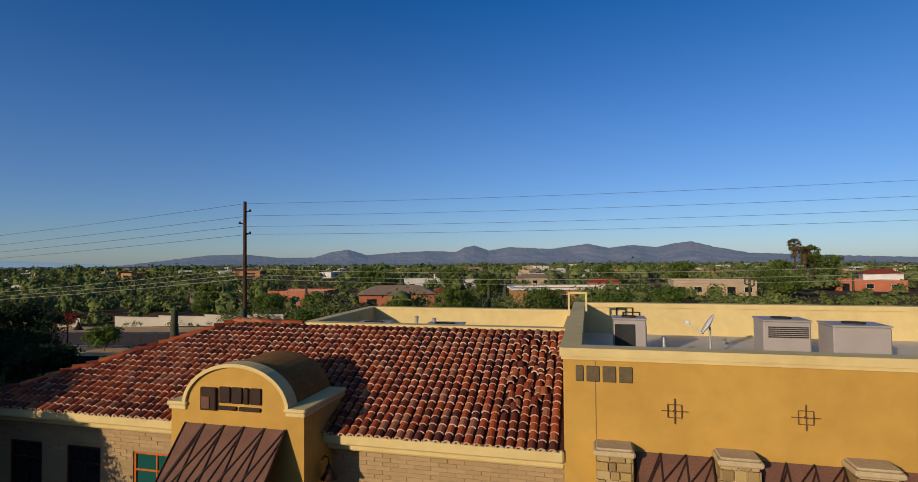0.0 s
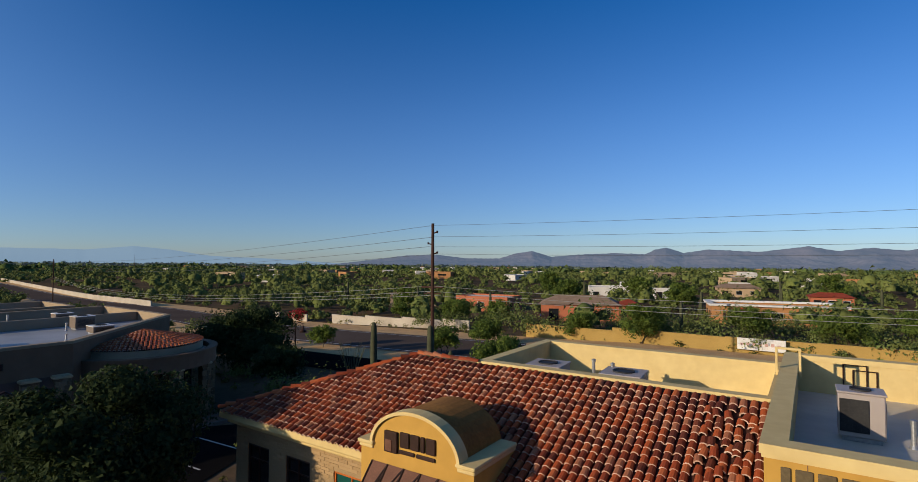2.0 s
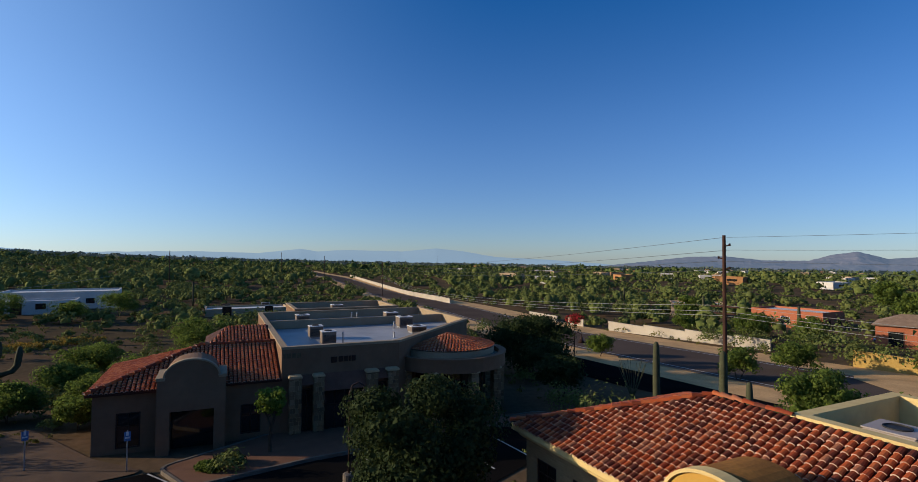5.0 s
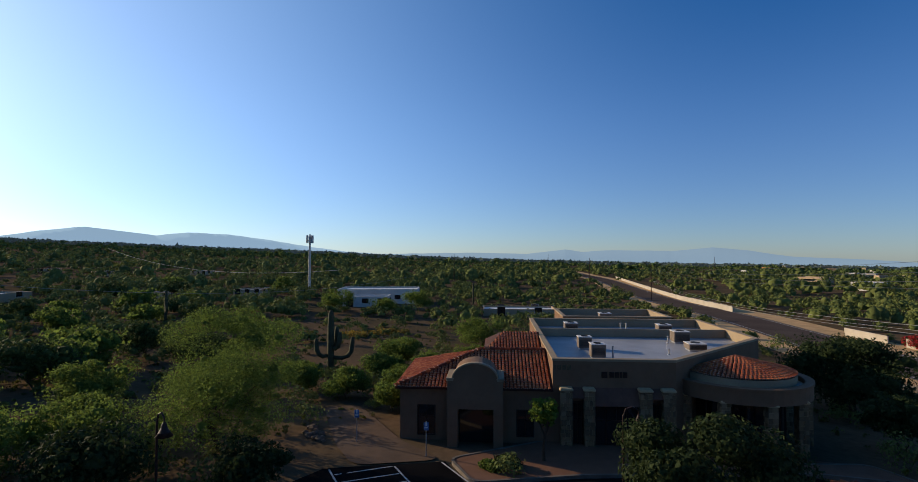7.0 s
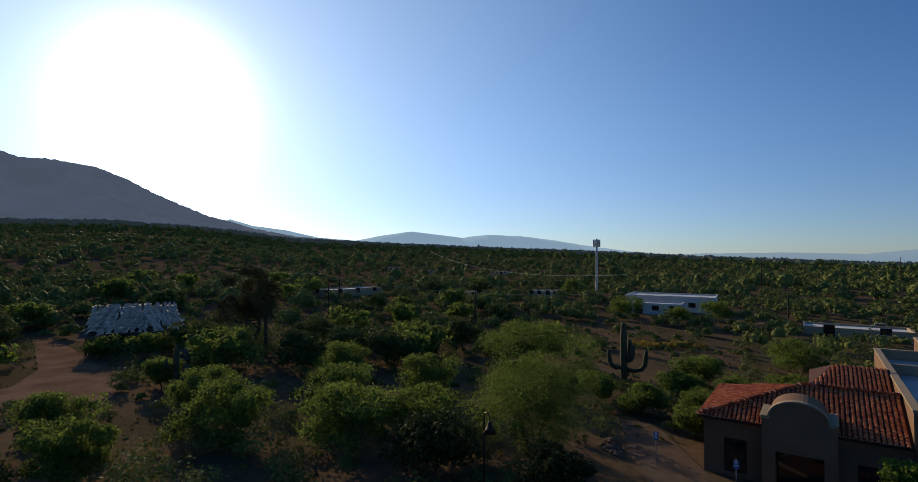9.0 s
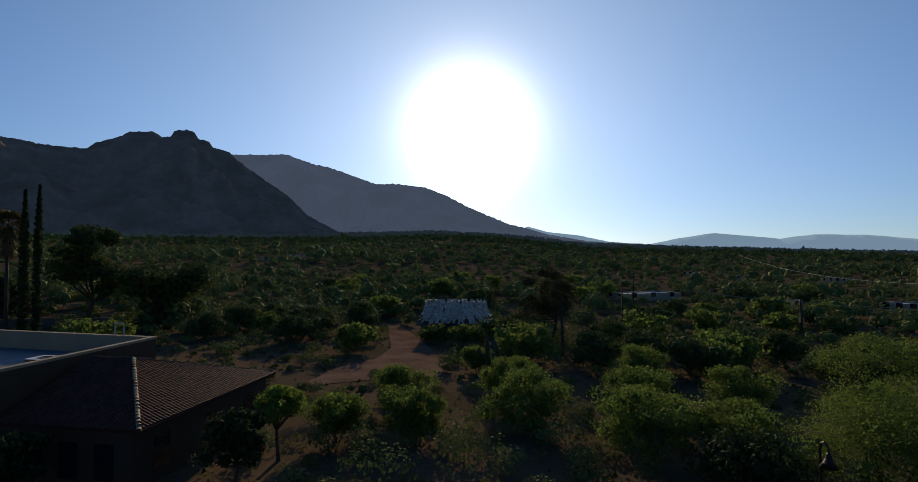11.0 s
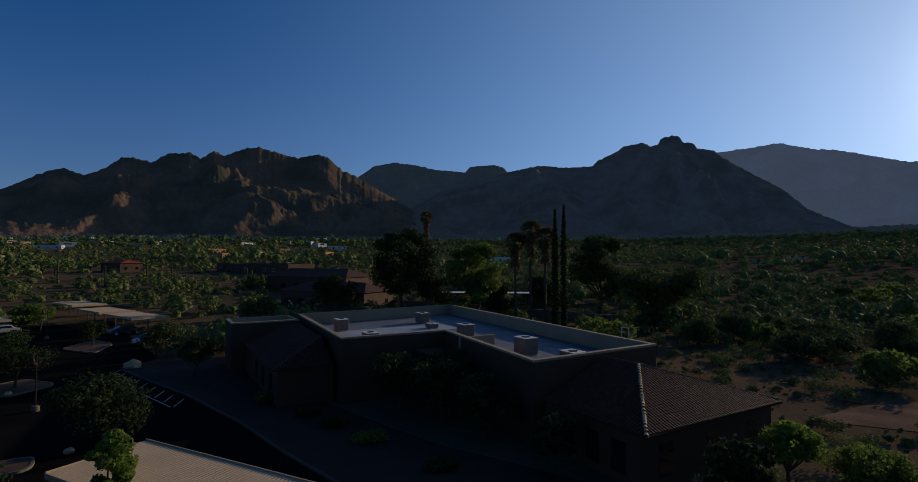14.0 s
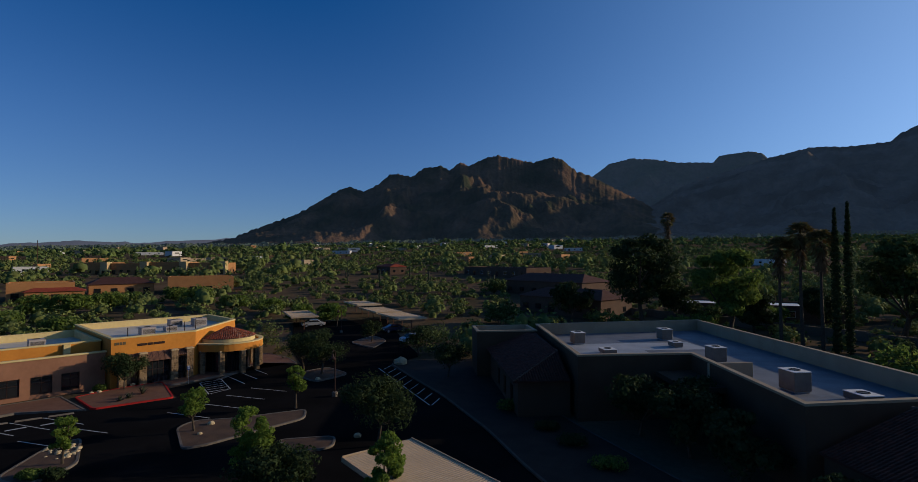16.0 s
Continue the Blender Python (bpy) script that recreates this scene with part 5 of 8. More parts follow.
for dx in (0.0, 0.75):
    part("post", Shape().soft(dx - 0.035, -0.035, 0, dx + 0.035, 0.035, 0.85, 0.01), GALV, rail3)
part("top_rail", Shape().soft(-0.035, -0.035, 0.85, 0.785, 0.035, 0.92, 0.01), GALV, rail3)

# ---- the sunlit orange office ----
M4 = pose(61.6, -24.5, 0, 0, 0, -98)
office4 = corner_office("office_building", M4, 0, STUCCO_ORANGE, CREAM, "sunlit orange stucco office with stone piers and a round tiled corner", 5.3, 4.5, 8.3, 8.0, (12.6, 1.6, 4.1), 3.7, 17.0,
                        [(0.6, 1.3), (2.5, 3.2), (5.6, 6.3), (7.2, 7.9)], [(1.3, 2.5, 0.6), (3.2, 5.6, 0.9), (6.3, 7.2, 0.6)], (3.2, 4.05, 5.2), single=True)
bars(office4, 2.4, 4.2, 0.0, (0.9, 0.5, 1.1), 0.26, RUST_DARK, gap=0.08)
bars(office4, 0.3, 4.5, 0.0, (0.12, 0.24, 0.24, 0.24), 0.3, NUMBER, "number_plate", gap=0.06, depth=0.03)
part("wing_wall", wall_with_holes(Shape(), -20, -0.2, -0.6, 3.75, 1.2, 1.5, [(-8.9, -7.1, 0.4, 2.1), (-6.3, -4.6, 0.4, 2.1), (-3.9, -2.4, 0.4, 2.1)]), WING_WALL, office4)
for x0, x1 in ((-8.9, -7.1), (-6.3, -4.6), (-3.9, -2.4)):
    window(office4, x0, x1, 0.4, 2.1, 1.28)
part("wing_coping", Shape().soft(-20, 1.1, 3.75, -0.1, 1.6, 3.92, 0.04), CREAM, office4)
part("wing_pilaster", Shape().soft(-12.4, 0.9, -0.6, -11.7, 1.25, 3.85, 0.03), STUCCO_ORANGE, office4)
flat_block(office4, [(-20, 3.2), (-0.2, 3.2), (-0.2, 15), (-20, 15)], 4.0, 4.85, STUCCO_ORANGE, CREAM, 0.3)
for x in (-12.5, -3.5):
    part("pilaster", Shape().soft(x, 2.9, 3.0, x + 0.6, 3.25, 4.7, 0.03), CREAM, office4)
for x, y, w, h in ((-5, 8, 1.4, 0.8), (5, 6, 1.5, 0.8), (8, 7.5, 1.3, 0.5), (12.5, 10.5, 1.6, 0.9), (10, 12, 1.5, 0.8), (-13, 7, 1.5, 0.6)):
    rooftop_unit(M4 @ pose(x, y, 4.5 if x > 0 else 4.0), w, w * 0.85, h)
for x, y, hh in ((2.5, 4, 1.2), (7, 4.5, 1.0), (9, 5.5, 1.2), (11, 7.5, 1.2)):
    v = thing("roof_vent", M4 @ pose(x, y, 4.5), "dark roof vent pipe", "vent pipe", "roof vents")
    part("pipe", Shape().lathe([(0.1, 0), (0.05, 0.08), (0.045, hh), (0.07, hh), (0.07, hh + 0.08), (0.03, hh + 0.1)], 8), RUST_DARK, v)
# ---- lot, road ----
LOT = [(-29, -1), (-29, 5.5), (-25.5, 6), (-25.5, 12), (-24, 24), (-19.5, 27), (-17, 15), (-14.5, 11), (2, 7.2), (20, 2.8), (40, -3), (58, -9), (58.5, -16), (54.8, -20.2), (52.6, -27), (57, -28), (57.6, -36), (60.5, -41), (56, -44), (66, -50), (92, -70), (80, -85), (58, -66), (47, -57), (46.4, -50), (40, -46.8), (32, -42.3), (23, -36.2), (17, -31.4), (8, -25), (-2, -20), (-14, -12), (-22, -8)]
sheet("parking_lot", LOT, ASPHALT, 0.05, "dark sealed asphalt parking lot", "parking lot")
VERGE = material("sandy_verge", (0.74, 0.46, 0.21), (0.56, 0.345, 0.155), rough=1.0, size=2.5, fine=0.15, bump=0.5)
CLEARING = [(-19, -47), (-26, -46), (-33, -43.5), (-38, -48), (-43, -58), (-56, -84), (-53, -85), (-39, -62), (-33, -56), (-26, -53)]
sheet("clearing", CLEARING, material("pinkish_desert_dust", (0.25, 0.16, 0.11), (0.16, 0.1, 0.068), rough=1.0, spec=0.0, size=3.0, fine=0.3, bump=0.6, depth=0.04), 0.04, "bare pinkish dirt clearing and track", "clearing")
strip("road", ROADLINE, 6.2, -6.2, ROAD, 0.1, "worn grey-brown asphalt road running down to the plain", "road")
strip("road_shoulder", ROADLINE, 13.0, 6.2, VERGE, 0.07, "bare gravel road shoulder", "road shoulder")
strip("road_shoulder_far", ROADLINE, -6.2, -11.5, VERGE, 0.07, "bare gravel road shoulder", "road shoulder")
sheet("gravel_apron", [(-15, 68.6), (-13.5, 61.5), (-8.5, 55.2), (2, 52.2), (20, 47.4), (40, 42), (40, 54.2), (8, 63.1), (-4, 66.8)], VERGE, 0.16, "wide bare gravel verge before the yellow wall", "road shoulder")
for w in (6.35, -6.35):
    strip("road_edge", ROADLINE, w + 0.2, w - 0.2, KERB, 0.13, "pale concrete edge along the road", "road edge")
sheet("frontage_lane", [(-45, 50), (-38, 52.2), (-30, 51.4), (-21, 49), (-14, 45.5), (-16, 40.5), (-26, 41.5), (-35, 44)], ASPHALT, 0.06, "dark shaded asphalt lane beside the road", "road")
for w in (5.5, -5.5):
    strip("lane_line", ROADLINE, w + 0.1, w - 0.1, PAINT, 0.12, "worn white lane line", "road marking")
# ---- plants ----
def leaf_cloud(rng, centres, sizes, count, leaf, flat=0.0):
    """Small leaf sprays scattered through balls: arrays of corners and faces."""
    count, leaf = int(count * 1.45), leaf * 0.88
    centres, sizes = np.asarray(centres, float), np.asarray(sizes, float)
    pick = rng.integers(0, len(centres), count)
    d = rng.normal(size=(count, 3))
    d /= np.linalg.norm(d, axis=1, keepdims=True)
    rad = rng.uniform(0.35, 1.0, count) ** 0.6
    c = centres[pick] + d * rad[:, None] * sizes[pick]
    nrm = d * 1.0 + rng.normal(size=(count, 3)) * 0.5
    nrm /= np.linalg.norm(nrm, axis=1, keepdims=True)
    s = np.cross(nrm, rng.normal(size=(count, 3)))
    s /= np.linalg.norm(s, axis=1, keepdims=True) + 1e-9
    t = np.cross(nrm, s)
    a = leaf * rng.uniform(0.5, 1.25, count)[:, None]
    b = a * rng.uniform(0.5, 1.0, count)[:, None]
    v = np.stack([c + s * a * 1.25, c - s * a * 0.65 + t * b * 1.2, c - s * a * 0.65 - t * b * 1.2], 1).reshape(-1, 3)
    return v, np.arange(count * 3).reshape(-1, 3)


def leaf_body(rng, centres, sizes, segs=6):
    """Rough dark hearts of leaf clumps, so that a crown is not see-through: arrays of corners and triangles."""
    centres, sizes = np.asarray(centres, float), np.asarray(sizes, float)
    n = len(centres)
    a = 2 * np.pi * np.arange(segs) / segs
    rings = [np.stack([np.cos(a + o) * r, np.sin(a + o) * r, np.full(segs, z)], 1) for r, z, o in ((0.88, -0.5, 0.0), (0.85, 0.45, 0.6))]
    unit = np.concatenate(rings + [np.array([[0, 0, 1.0]])])
    f = [(j, (j + 1) % segs, segs + j) for j in range(segs)]
    f += [((j + 1) % segs, segs + (j + 1) % segs, segs + j) for j in range(segs)]
    f += [(segs + j, segs + (j + 1) % segs, 2 * segs) for j in range(segs)]
    k = len(unit)
    v = centres[:, None] + unit[None] * sizes[:, None] * rng.uniform(0.72, 1.22, (n, k, 1))
    return v.reshape(-1, 3), (np.array(f)[None] + k * np.arange(n)[:, None, None]).reshape(-1, 3)


def tree(name, x, y, height, spread, leaves, mat, label, seed, trunks=1, lowest=0.35, leaf=0.16, category="tree", group="", airy=1.0, skirt=0.6, hearts=None):
    """Tapered trunk, forking limbs and a crown of many leaf sprays in uneven clumps."""
    rng, rnd = np.random.default_rng(seed), random.Random(seed)
    ob = thing(name, pose(x, y, gz(x, y)), label, category, group)
    wood, tips = Shape(), []
    for k in range(trunks):
        a = rnd.uniform(0, 6.28)
        lean = 0.05 if trunks == 1 else 0.16
        fork = height * lowest * rnd.uniform(0.8, 1.1)
        top = Vector((math.cos(a) * lean * height, math.sin(a) * lean * height, fork))
        r0 = 0.022 * height / math.sqrt(trunks)
        wood.path([(0.1 * math.cos(a) * (trunks > 1), 0.1 * math.sin(a) * (trunks > 1), -0.15), top * 0.5 + Vector((rnd.uniform(-.06, .06), rnd.uniform(-.06, .06), 0)), top], [r0 * 1.35, r0, r0 * 0.85], 7)
        for j in range(max(3, 6 // trunks + 1)):
            b = a + 6.28 * j / max(3, 6 // trunks + 1) + rnd.uniform(-.5, .5)
            reach = spread * rnd.uniform(0.35, 0.75)
            end = Vector((math.cos(b) * reach, math.sin(b) * reach, height * rnd.uniform(skirt, 0.86)))
            mid = top.lerp(end, 0.5) + Vector((0, 0, -0.04 * height))
            wood.path([top, mid, end], [r0 * 0.6, r0 * 0.4, r0 * 0.15], 5)
            tips.append(end)
            for q in range(2):
                e2 = mid + Vector((rnd.uniform(-1, 1) * spread * 0.4, rnd.uniform(-1, 1) * spread * 0.4, height * rnd.uniform(0.05, 0.25)))
                wood.path([mid, mid.lerp(e2, 0.6), e2], [r0 * 0.35, r0 * 0.2, r0 * 0.08], 4)
                tips.append(e2)
    part("trunk", wood, BARK, ob)
    centres, sizes = [], []
    for tip in tips:
        centres.append(tip)
        q = spread * rnd.uniform(0.26, 0.46)
        sizes.append((q, q, q * rnd.uniform(0.55, 0.85)))
    for k in range(7):
        a = rnd.uniform(0, 6.28)
        q = rnd.uniform(0.1, 0.75)
        centres.append(Vector((math.cos(a) * spread * q, math.sin(a) * spread * q, height * (0.9 - 0.3 * q * q) - 0.1)))
        w = spread * rnd.uniform(0.2, 0.36)
        sizes.append((w, w, w * 0.7))
    v, f = leaf_cloud(rng, [tuple(c) for c in centres], np.array(sizes) * airy, leaves, leaf)
    hearts = (0.42 if leaf > 0.12 else 0.3 if spread > 2 else 0) if hearts is None else hearts
    if hearts:
        bv, bf = leaf_body(rng, [tuple(c) for c in centres], np.array(sizes) * hearts)
        v, f = np.concatenate([v, bv]), np.concatenate([f, bf + len(v)])
    v[:, 2] = np.maximum(v[:, 2], 0.12)
    crown = new("crown", quick_mesh("crown", v, f, mat))
    crown.parent = ob
    return ob


def saguaro(x, y, h, arms, label, seed, r=0.24, turn=None, limbs=()):
    rnd = random.Random(seed)
    ob = thing("saguaro", pose(x, y, gz(x, y) - 0.05, 0, 0, rnd.uniform(0, 360) if turn is None else turn), label, "cactus", "saguaros")

    def rib(s, pts, rad):
        n = 22
        rings = []
        for i, p in enumerate(pts):
            p = Vector(p)
            d = (Vector(pts[min(i + 1, len(pts) - 1)]) - Vector(pts[max(i - 1, 0)])).normalized()
            a = d.cross(Vector((0.3, 0.9, 0.05))).normalized()
            b = d.cross(a)
            rings.append([p + (a * math.cos(6.2832 * k / n) + b * math.sin(6.2832 * k / n)) * rad[i] * (1.0 if k % 2 else 0.86) for k in range(n)])
        s.loft(rings)
    s = Shape()
    rib(s, [(0, 0, 0), (0, 0, h * 0.3), (0, 0, h * 0.75), (0, 0, h * 0.95), (0, 0, h * 0.99), (0, 0, h)], [r * 0.85, r, r, r * 0.8, r * 0.5, r * 0.12])
    part("stem", s, CACTUS, ob, smooth=True)
    for k in range(arms):
        a = 6.2832 * k / max(arms, 1) + rnd.uniform(-.4, .4)
        z0 = h * rnd.uniform(0.32, 0.55)
        o = Vector((math.cos(a), math.sin(a), 0))
        up = h * rnd.uniform(0.2, 0.42)
        s = Shape()
        pts = [o * r * 0.6 + Vector((0, 0, z0)), o * (r + 0.35) + Vector((0, 0, z0 + 0.02)), o * (r + 0.58) + Vector((0, 0, z0 + 0.25)), o * (r + 0.62) + Vector((0, 0, z0 + up * 0.6)), o * (r + 0.6) + Vector((0, 0, z0 + up * 0.95)), o * (r + 0.6) + Vector((0, 0, z0 + up))]
        rib(s, pts, [r * 0.6, r * 0.65, r * 0.7, r * 0.7, r * 0.45, r * 0.1])
        part("arm", s, CACTUS, ob, smooth=True)
    for deg, z0, reach, up in limbs:  # long elbowed arms
        o = Vector((math.cos(radians(deg)), math.sin(radians(deg)), 0))
        at = lambda u, z: o * u + Vector((0, 0, z0 + z))
        s = Shape()
        rib(s, [at(r * 0.5, 0), at(reach * 0.55, -0.12), at(reach * 0.85, 0.08), at(reach, 0.5), at(reach * 1.06, up * 0.7), at(reach * 1.07, up * 0.95), at(reach * 1.07, up)], [r * 0.62, r * 0.66, r * 0.7, r * 0.72, r * 0.7, r * 0.45, r * 0.1])
        part("arm", s, CACTUS, ob, smooth=True)
    return ob


DARK = "dark green broad-crowned tree beside the parking lot"
YOUNG = "bright green young tree in a planting island"
tree("shade_tree", -15.7, 11.9, 5.9, 3.5, 22000, LEAF_DARK, "dark dense oak in front of the brown office", 1, leaf=0.08, lowest=0.25, skirt=0.4)
tree("young_tree", -28.0, 10.9, 3.9, 0.9, 900, LEAF_BRIGHT, "slim bright green young tree at the office entrance", 2, leaf=0.11)
tree("palo_verde", -33.2, -6.8, 8.6, 5.4, 36000, LEAF_PALO, "large airy palo verde with fine twigs", 3, trunks=3, leaf=0.052, airy=0.92, skirt=0.25, hearts=0.15)
tree("oak_shrub", -25.8, -4.2, 2.6, 2.0, 2600, LEAF_DARK, "low dark oak in a planting island", 4, leaf=0.11, lowest=0.2, skirt=0.4)
tree("oak_shrub", -26.4, -10.8, 3.6, 3.2, 3600, LEAF_DARK, "low dark oak in a planting island", 5, leaf=0.12, lowest=0.2, skirt=0.4)
tree("oak_shrub", -22.5, 3.0, 1.2, 1.0, 700, LEAF_DARK, "small dark shrub at the kerb", 50, leaf=0.08, lowest=0.2, skirt=0.4)
for k, (x, y, h, r) in enumerate(((-28.2, -17.2, 4.4, 3.3), (-31.6, -13.4, 4.0, 3.0), (-26.7, -25.4, 4.2, 3.3), (-34.0, -21.5, 4.4, 3.2), (-22.2, -34.5, 3.7, 2.7), (-15.1, -31.2, 3.2, 2.0), (-37.4, -42.6, 3.0, 2.1), (-45.0, -28.2, 4.4, 3.4), (-42.4, -17.7, 4.2, 3.2), (-18.6, -28.0, 3.6, 2.3), (-44.5, 0.2, 2.6, 2.2), (-43.5, 5.0, 2.8, 2.4), (-47.5, 8.0, 3.2, 2.6), (-40.0, 3.4, 2.2, 1.8), (-51.0, 3.5, 2.6, 2.2), (-38.5, 11.5, 3.4, 2.2), (-48.0, -3.6, 2.6, 2.2), (-57.5, 6.0, 3.4, 2.8), (-70, 18, 4.2, 3.8), (-40.5, 8.0, 3.6, 2.6), (-49.5, 12.5, 3.6, 2.8), (-46.5, -9.5, 4.0, 3.0), (-118, -2, 5.0, 4.2), (-120, 16, 4.6, 4.0), (-112, 8, 3.6, 3.4), (-30.8, -31.5, 4.0, 3.0))):
    tree("mesquite", x, y, h, r, 7600, LEAF_PALO, "feathery green mesquite on sandy soil", 60 + k, trunks=3, leaf=0.085, lowest=0.25, group="mesquites", skirt=0.3)
for k, (x, y, h, r) in enumerate(((-54.0, -26.8, 4.6, 4.0), (-57.5, -34.0, 4.8, 4.2), (-50.2, -36.0, 4.4, 3.6), (-68.9, -22.7, 4.6, 4.2), (-62.4, -42.8, 4.4, 3.6), (-61.0, -15.5, 4.2, 3.6), (-20.3, -82.5, 4.2, 3.6), (-34.4, -77.7, 5.0, 4.4), (-29.5, -73.0, 4.0, 3.4), (-45.4, -82.0, 5.0, 4.2), (-27.4, -89.4, 4.4, 4.0), (-17.6, -99.0, 4.8, 4.4), (-33.4, -92.0, 4.4, 3.8))):
    tree("mesquite", x, y, h, r, 2600, LEAF_DEEP, "dark olive rounded mesquite among the desert brush", 360 + k, trunks=3, leaf=0.15, lowest=0.22, group="mesquites", skirt=0.3)
tree("young_tree", -10.9, -30.2, 4.6, 1.5, 1800, LEAF_BRIGHT, "bright green young tree by the tiled wing", 6, leaf=0.12)
tree("shade_tree", -7.7, -27.6, 4.2, 1.8, 2200, LEAF_DARK, "dark green tree by the tiled wing", 7, leaf=0.13, skirt=0.4)
tree("pine_tree", -57.6, -49.8, 12.6, 4.6, 9000, material("brown_pine_needles", (0.075, 0.065, 0.03), (0.05, 0.045, 0.022), size=1.0, fine=0.2, bump=0, leaf=0.2, vary="island", c=[(0.08, 0.065, 0.03), (0.05, 0.055, 0.022)]), "tall dry brownish pine", 8, trunks=3, leaf=0.13, lowest=0.3, skirt=0.36, airy=0.75, hearts=0)
for k, (x, y, h, r, n, young) in enumerate(((41.8, -14.2, 3.3, 1.2, 1500, 1), (41.3, -22.6, 3.5, 1.35, 1700, 1), (60.0, -25.2, 4.0, 2.4, 2400, 0), (40.2, -31.2, 4.0, 1.3, 1500, 1), (27.5, -28.6, 5.0, 3.3, 5200, 0), (26.8, -17.9, 5.6, 1.5, 3400, 1), (24.6, -17.6, 3.9, 2.3, 3400, 0), (49.0, -41.4, 5.4, 3.5, 4000, 0), (53.5, -42.5, 4.6, 3.0, 2600, 0), (61.1, -61.7, 3.8, 2.2, 1800, 0), (79.5, -70.6, 4.6, 1.6, 1200, 1), (46.9, -56.5, 4.4, 3.0, 2600, 0), (19.0, -20.6, 4.9, 1.35, 4200, 1), (37.5, -60.5, 4.6, 3.2, 2400, 0), (36.0, -48.5, 4.2, 2.4, 2200, 0))):
    tree("young_tree" if young else "shade_tree", x, y, h * (1.06 if young else 1.0), r * (0.82 if young else 1.0), n, LEAF_BRIGHT if young else LEAF_DARK, YOUNG if young else DARK, 20 + k, leaf=0.1, lowest=0.3, group="parking lot trees", skirt=0.38 if young else 0.45)
for k, (u, v, h, r) in enumerate(((3.0, 3.0, 4.6, 2.5), (7.5, 3.6, 4.8, 2.8), (12.0, 5.2, 4.6, 2.6), (10.0, 1.8, 5.0, 2.4), (-3.5, 2.6, 3.6, 1.7))):
    p = M3 @ Vector((u, v, 0))
    tree("shade_tree", p.x, p.y, h, r, 2600, LEAF_DARK, "dark tree against the beige office wall", 120 + k, leaf=0.14, lowest=0.25, group="trees by the beige office", skirt=0.4)
# trees along the road and among the houses
for k, (x, y, h, r, n, m) in enumerate(((-33.5, 38.5, 6.0, 4.6, 4200, 0), (-39, 44, 5.5, 4.2, 3000, 0), (-26, 33, 3.6, 2.2, 1500, 0), (-0.8, 66.2, 5.0, 3.2, 2600, 1), (-18.5, 61.5, 3.2, 2.6, 1800, 1), (-10.2, 40.0, 3.6, 3.0, 2600, 1), (-5.0, 38.5, 3.0, 2.4, 1800, 1), (-8.0, 69.5, 3.6, 2.4, 1600, 1), (-32, 88, 4.5, 3.2, 2000, 1), (-24, 86, 4.4, 3.0, 1800, 1), (-44, 91, 3.6, 2.6, 1400, 1), (12, 72, 4.6, 3.2, 2000, 1), (20, 68, 4.2, 3.4, 2000, 1), (32, 80, 4.4, 3.4, 1800, 1), (-20.5, 52.5, 3.2, 2.2, 1300, 1), (-37.5, 55.0, 2.8, 2.0, 1000, 1))):
    tree("mesquite", x, y, h, r, int(n * 1.9), LEAF_PALO if m else LEAF_DARK, "green mesquite tree by the road" if m else "dark spreading tree beside the lot", 150 + k, trunks=2, leaf=0.125, lowest=0.28, group="roadside trees", skirt=0.3)
for k, (x, y, h, r) in enumerate(((108, 160, 14, 4.6), (112, 158, 11, 4.0), (158, 168, 14, 5.0), (98, 160, 9, 4.5), (64, 150, 8.5, 4.0), (45, 160, 8, 4.2), (-30, 170, 8.5, 4.5), (-2, 130, 7, 4.2), (82, 138, 6.5, 4.6), (-52, 108, 6, 4.0), (6, 118, 6.0, 4.0), (70, 112, 5.5, 4.4), (-20, 138, 6.5, 4.4))):
    tree("tall_tree", x, y, h, r, 2000, LEAF_PALO, "tall green garden tree among the houses", 230 + k, leaf=0.3, lowest=0.25, group="garden trees beyond the road", skirt=0.3)
for k, (x, y, h, r) in enumerate(((-49.5, -58.5, 3.2, 2.6), (-53, -56.0, 3.0, 2.6), (-57.5, -55.5, 3.4, 2.8), (-46.5, -62.5, 2.8, 2.2), (-60.5, -61, 3.2, 2.6))):
    tree("mesquite", x, y, h, r, 2000, LEAF_PALO, "green mesquite crowding the old shed", 260 + k, trunks=3, leaf=0.13, lowest=0.2, group="mesquites", skirt=0.3)
for k, (hd, d, h, r) in enumerate(((254, 150, 6.5, 5.5), (251.5, 146, 7.0, 5.5), (249, 150, 6.8, 5.2), (247, 158, 5.5, 4.5), (241.5, 150, 7.5, 5.0), (243.5, 160, 6.5, 4.6), (238.5, 140, 5.5, 4.5), (235, 130, 5.0, 4.2), (256, 120, 6.0, 5.0), (252, 112, 5.2, 4.6), (232, 118, 5.0, 4.0), (229, 112, 6.0, 4.0))):
    tree("tall_tree", -math.sin(radians(hd)) * d, math.cos(radians(hd)) * d, h * 0.7, r * 0.85, 2200, LEAF_PALO, "broad green mesquite before the ochre offices", 290 + k, trunks=2, leaf=0.26, lowest=0.22, group="mesquites before the ochre offices", skirt=0.3)
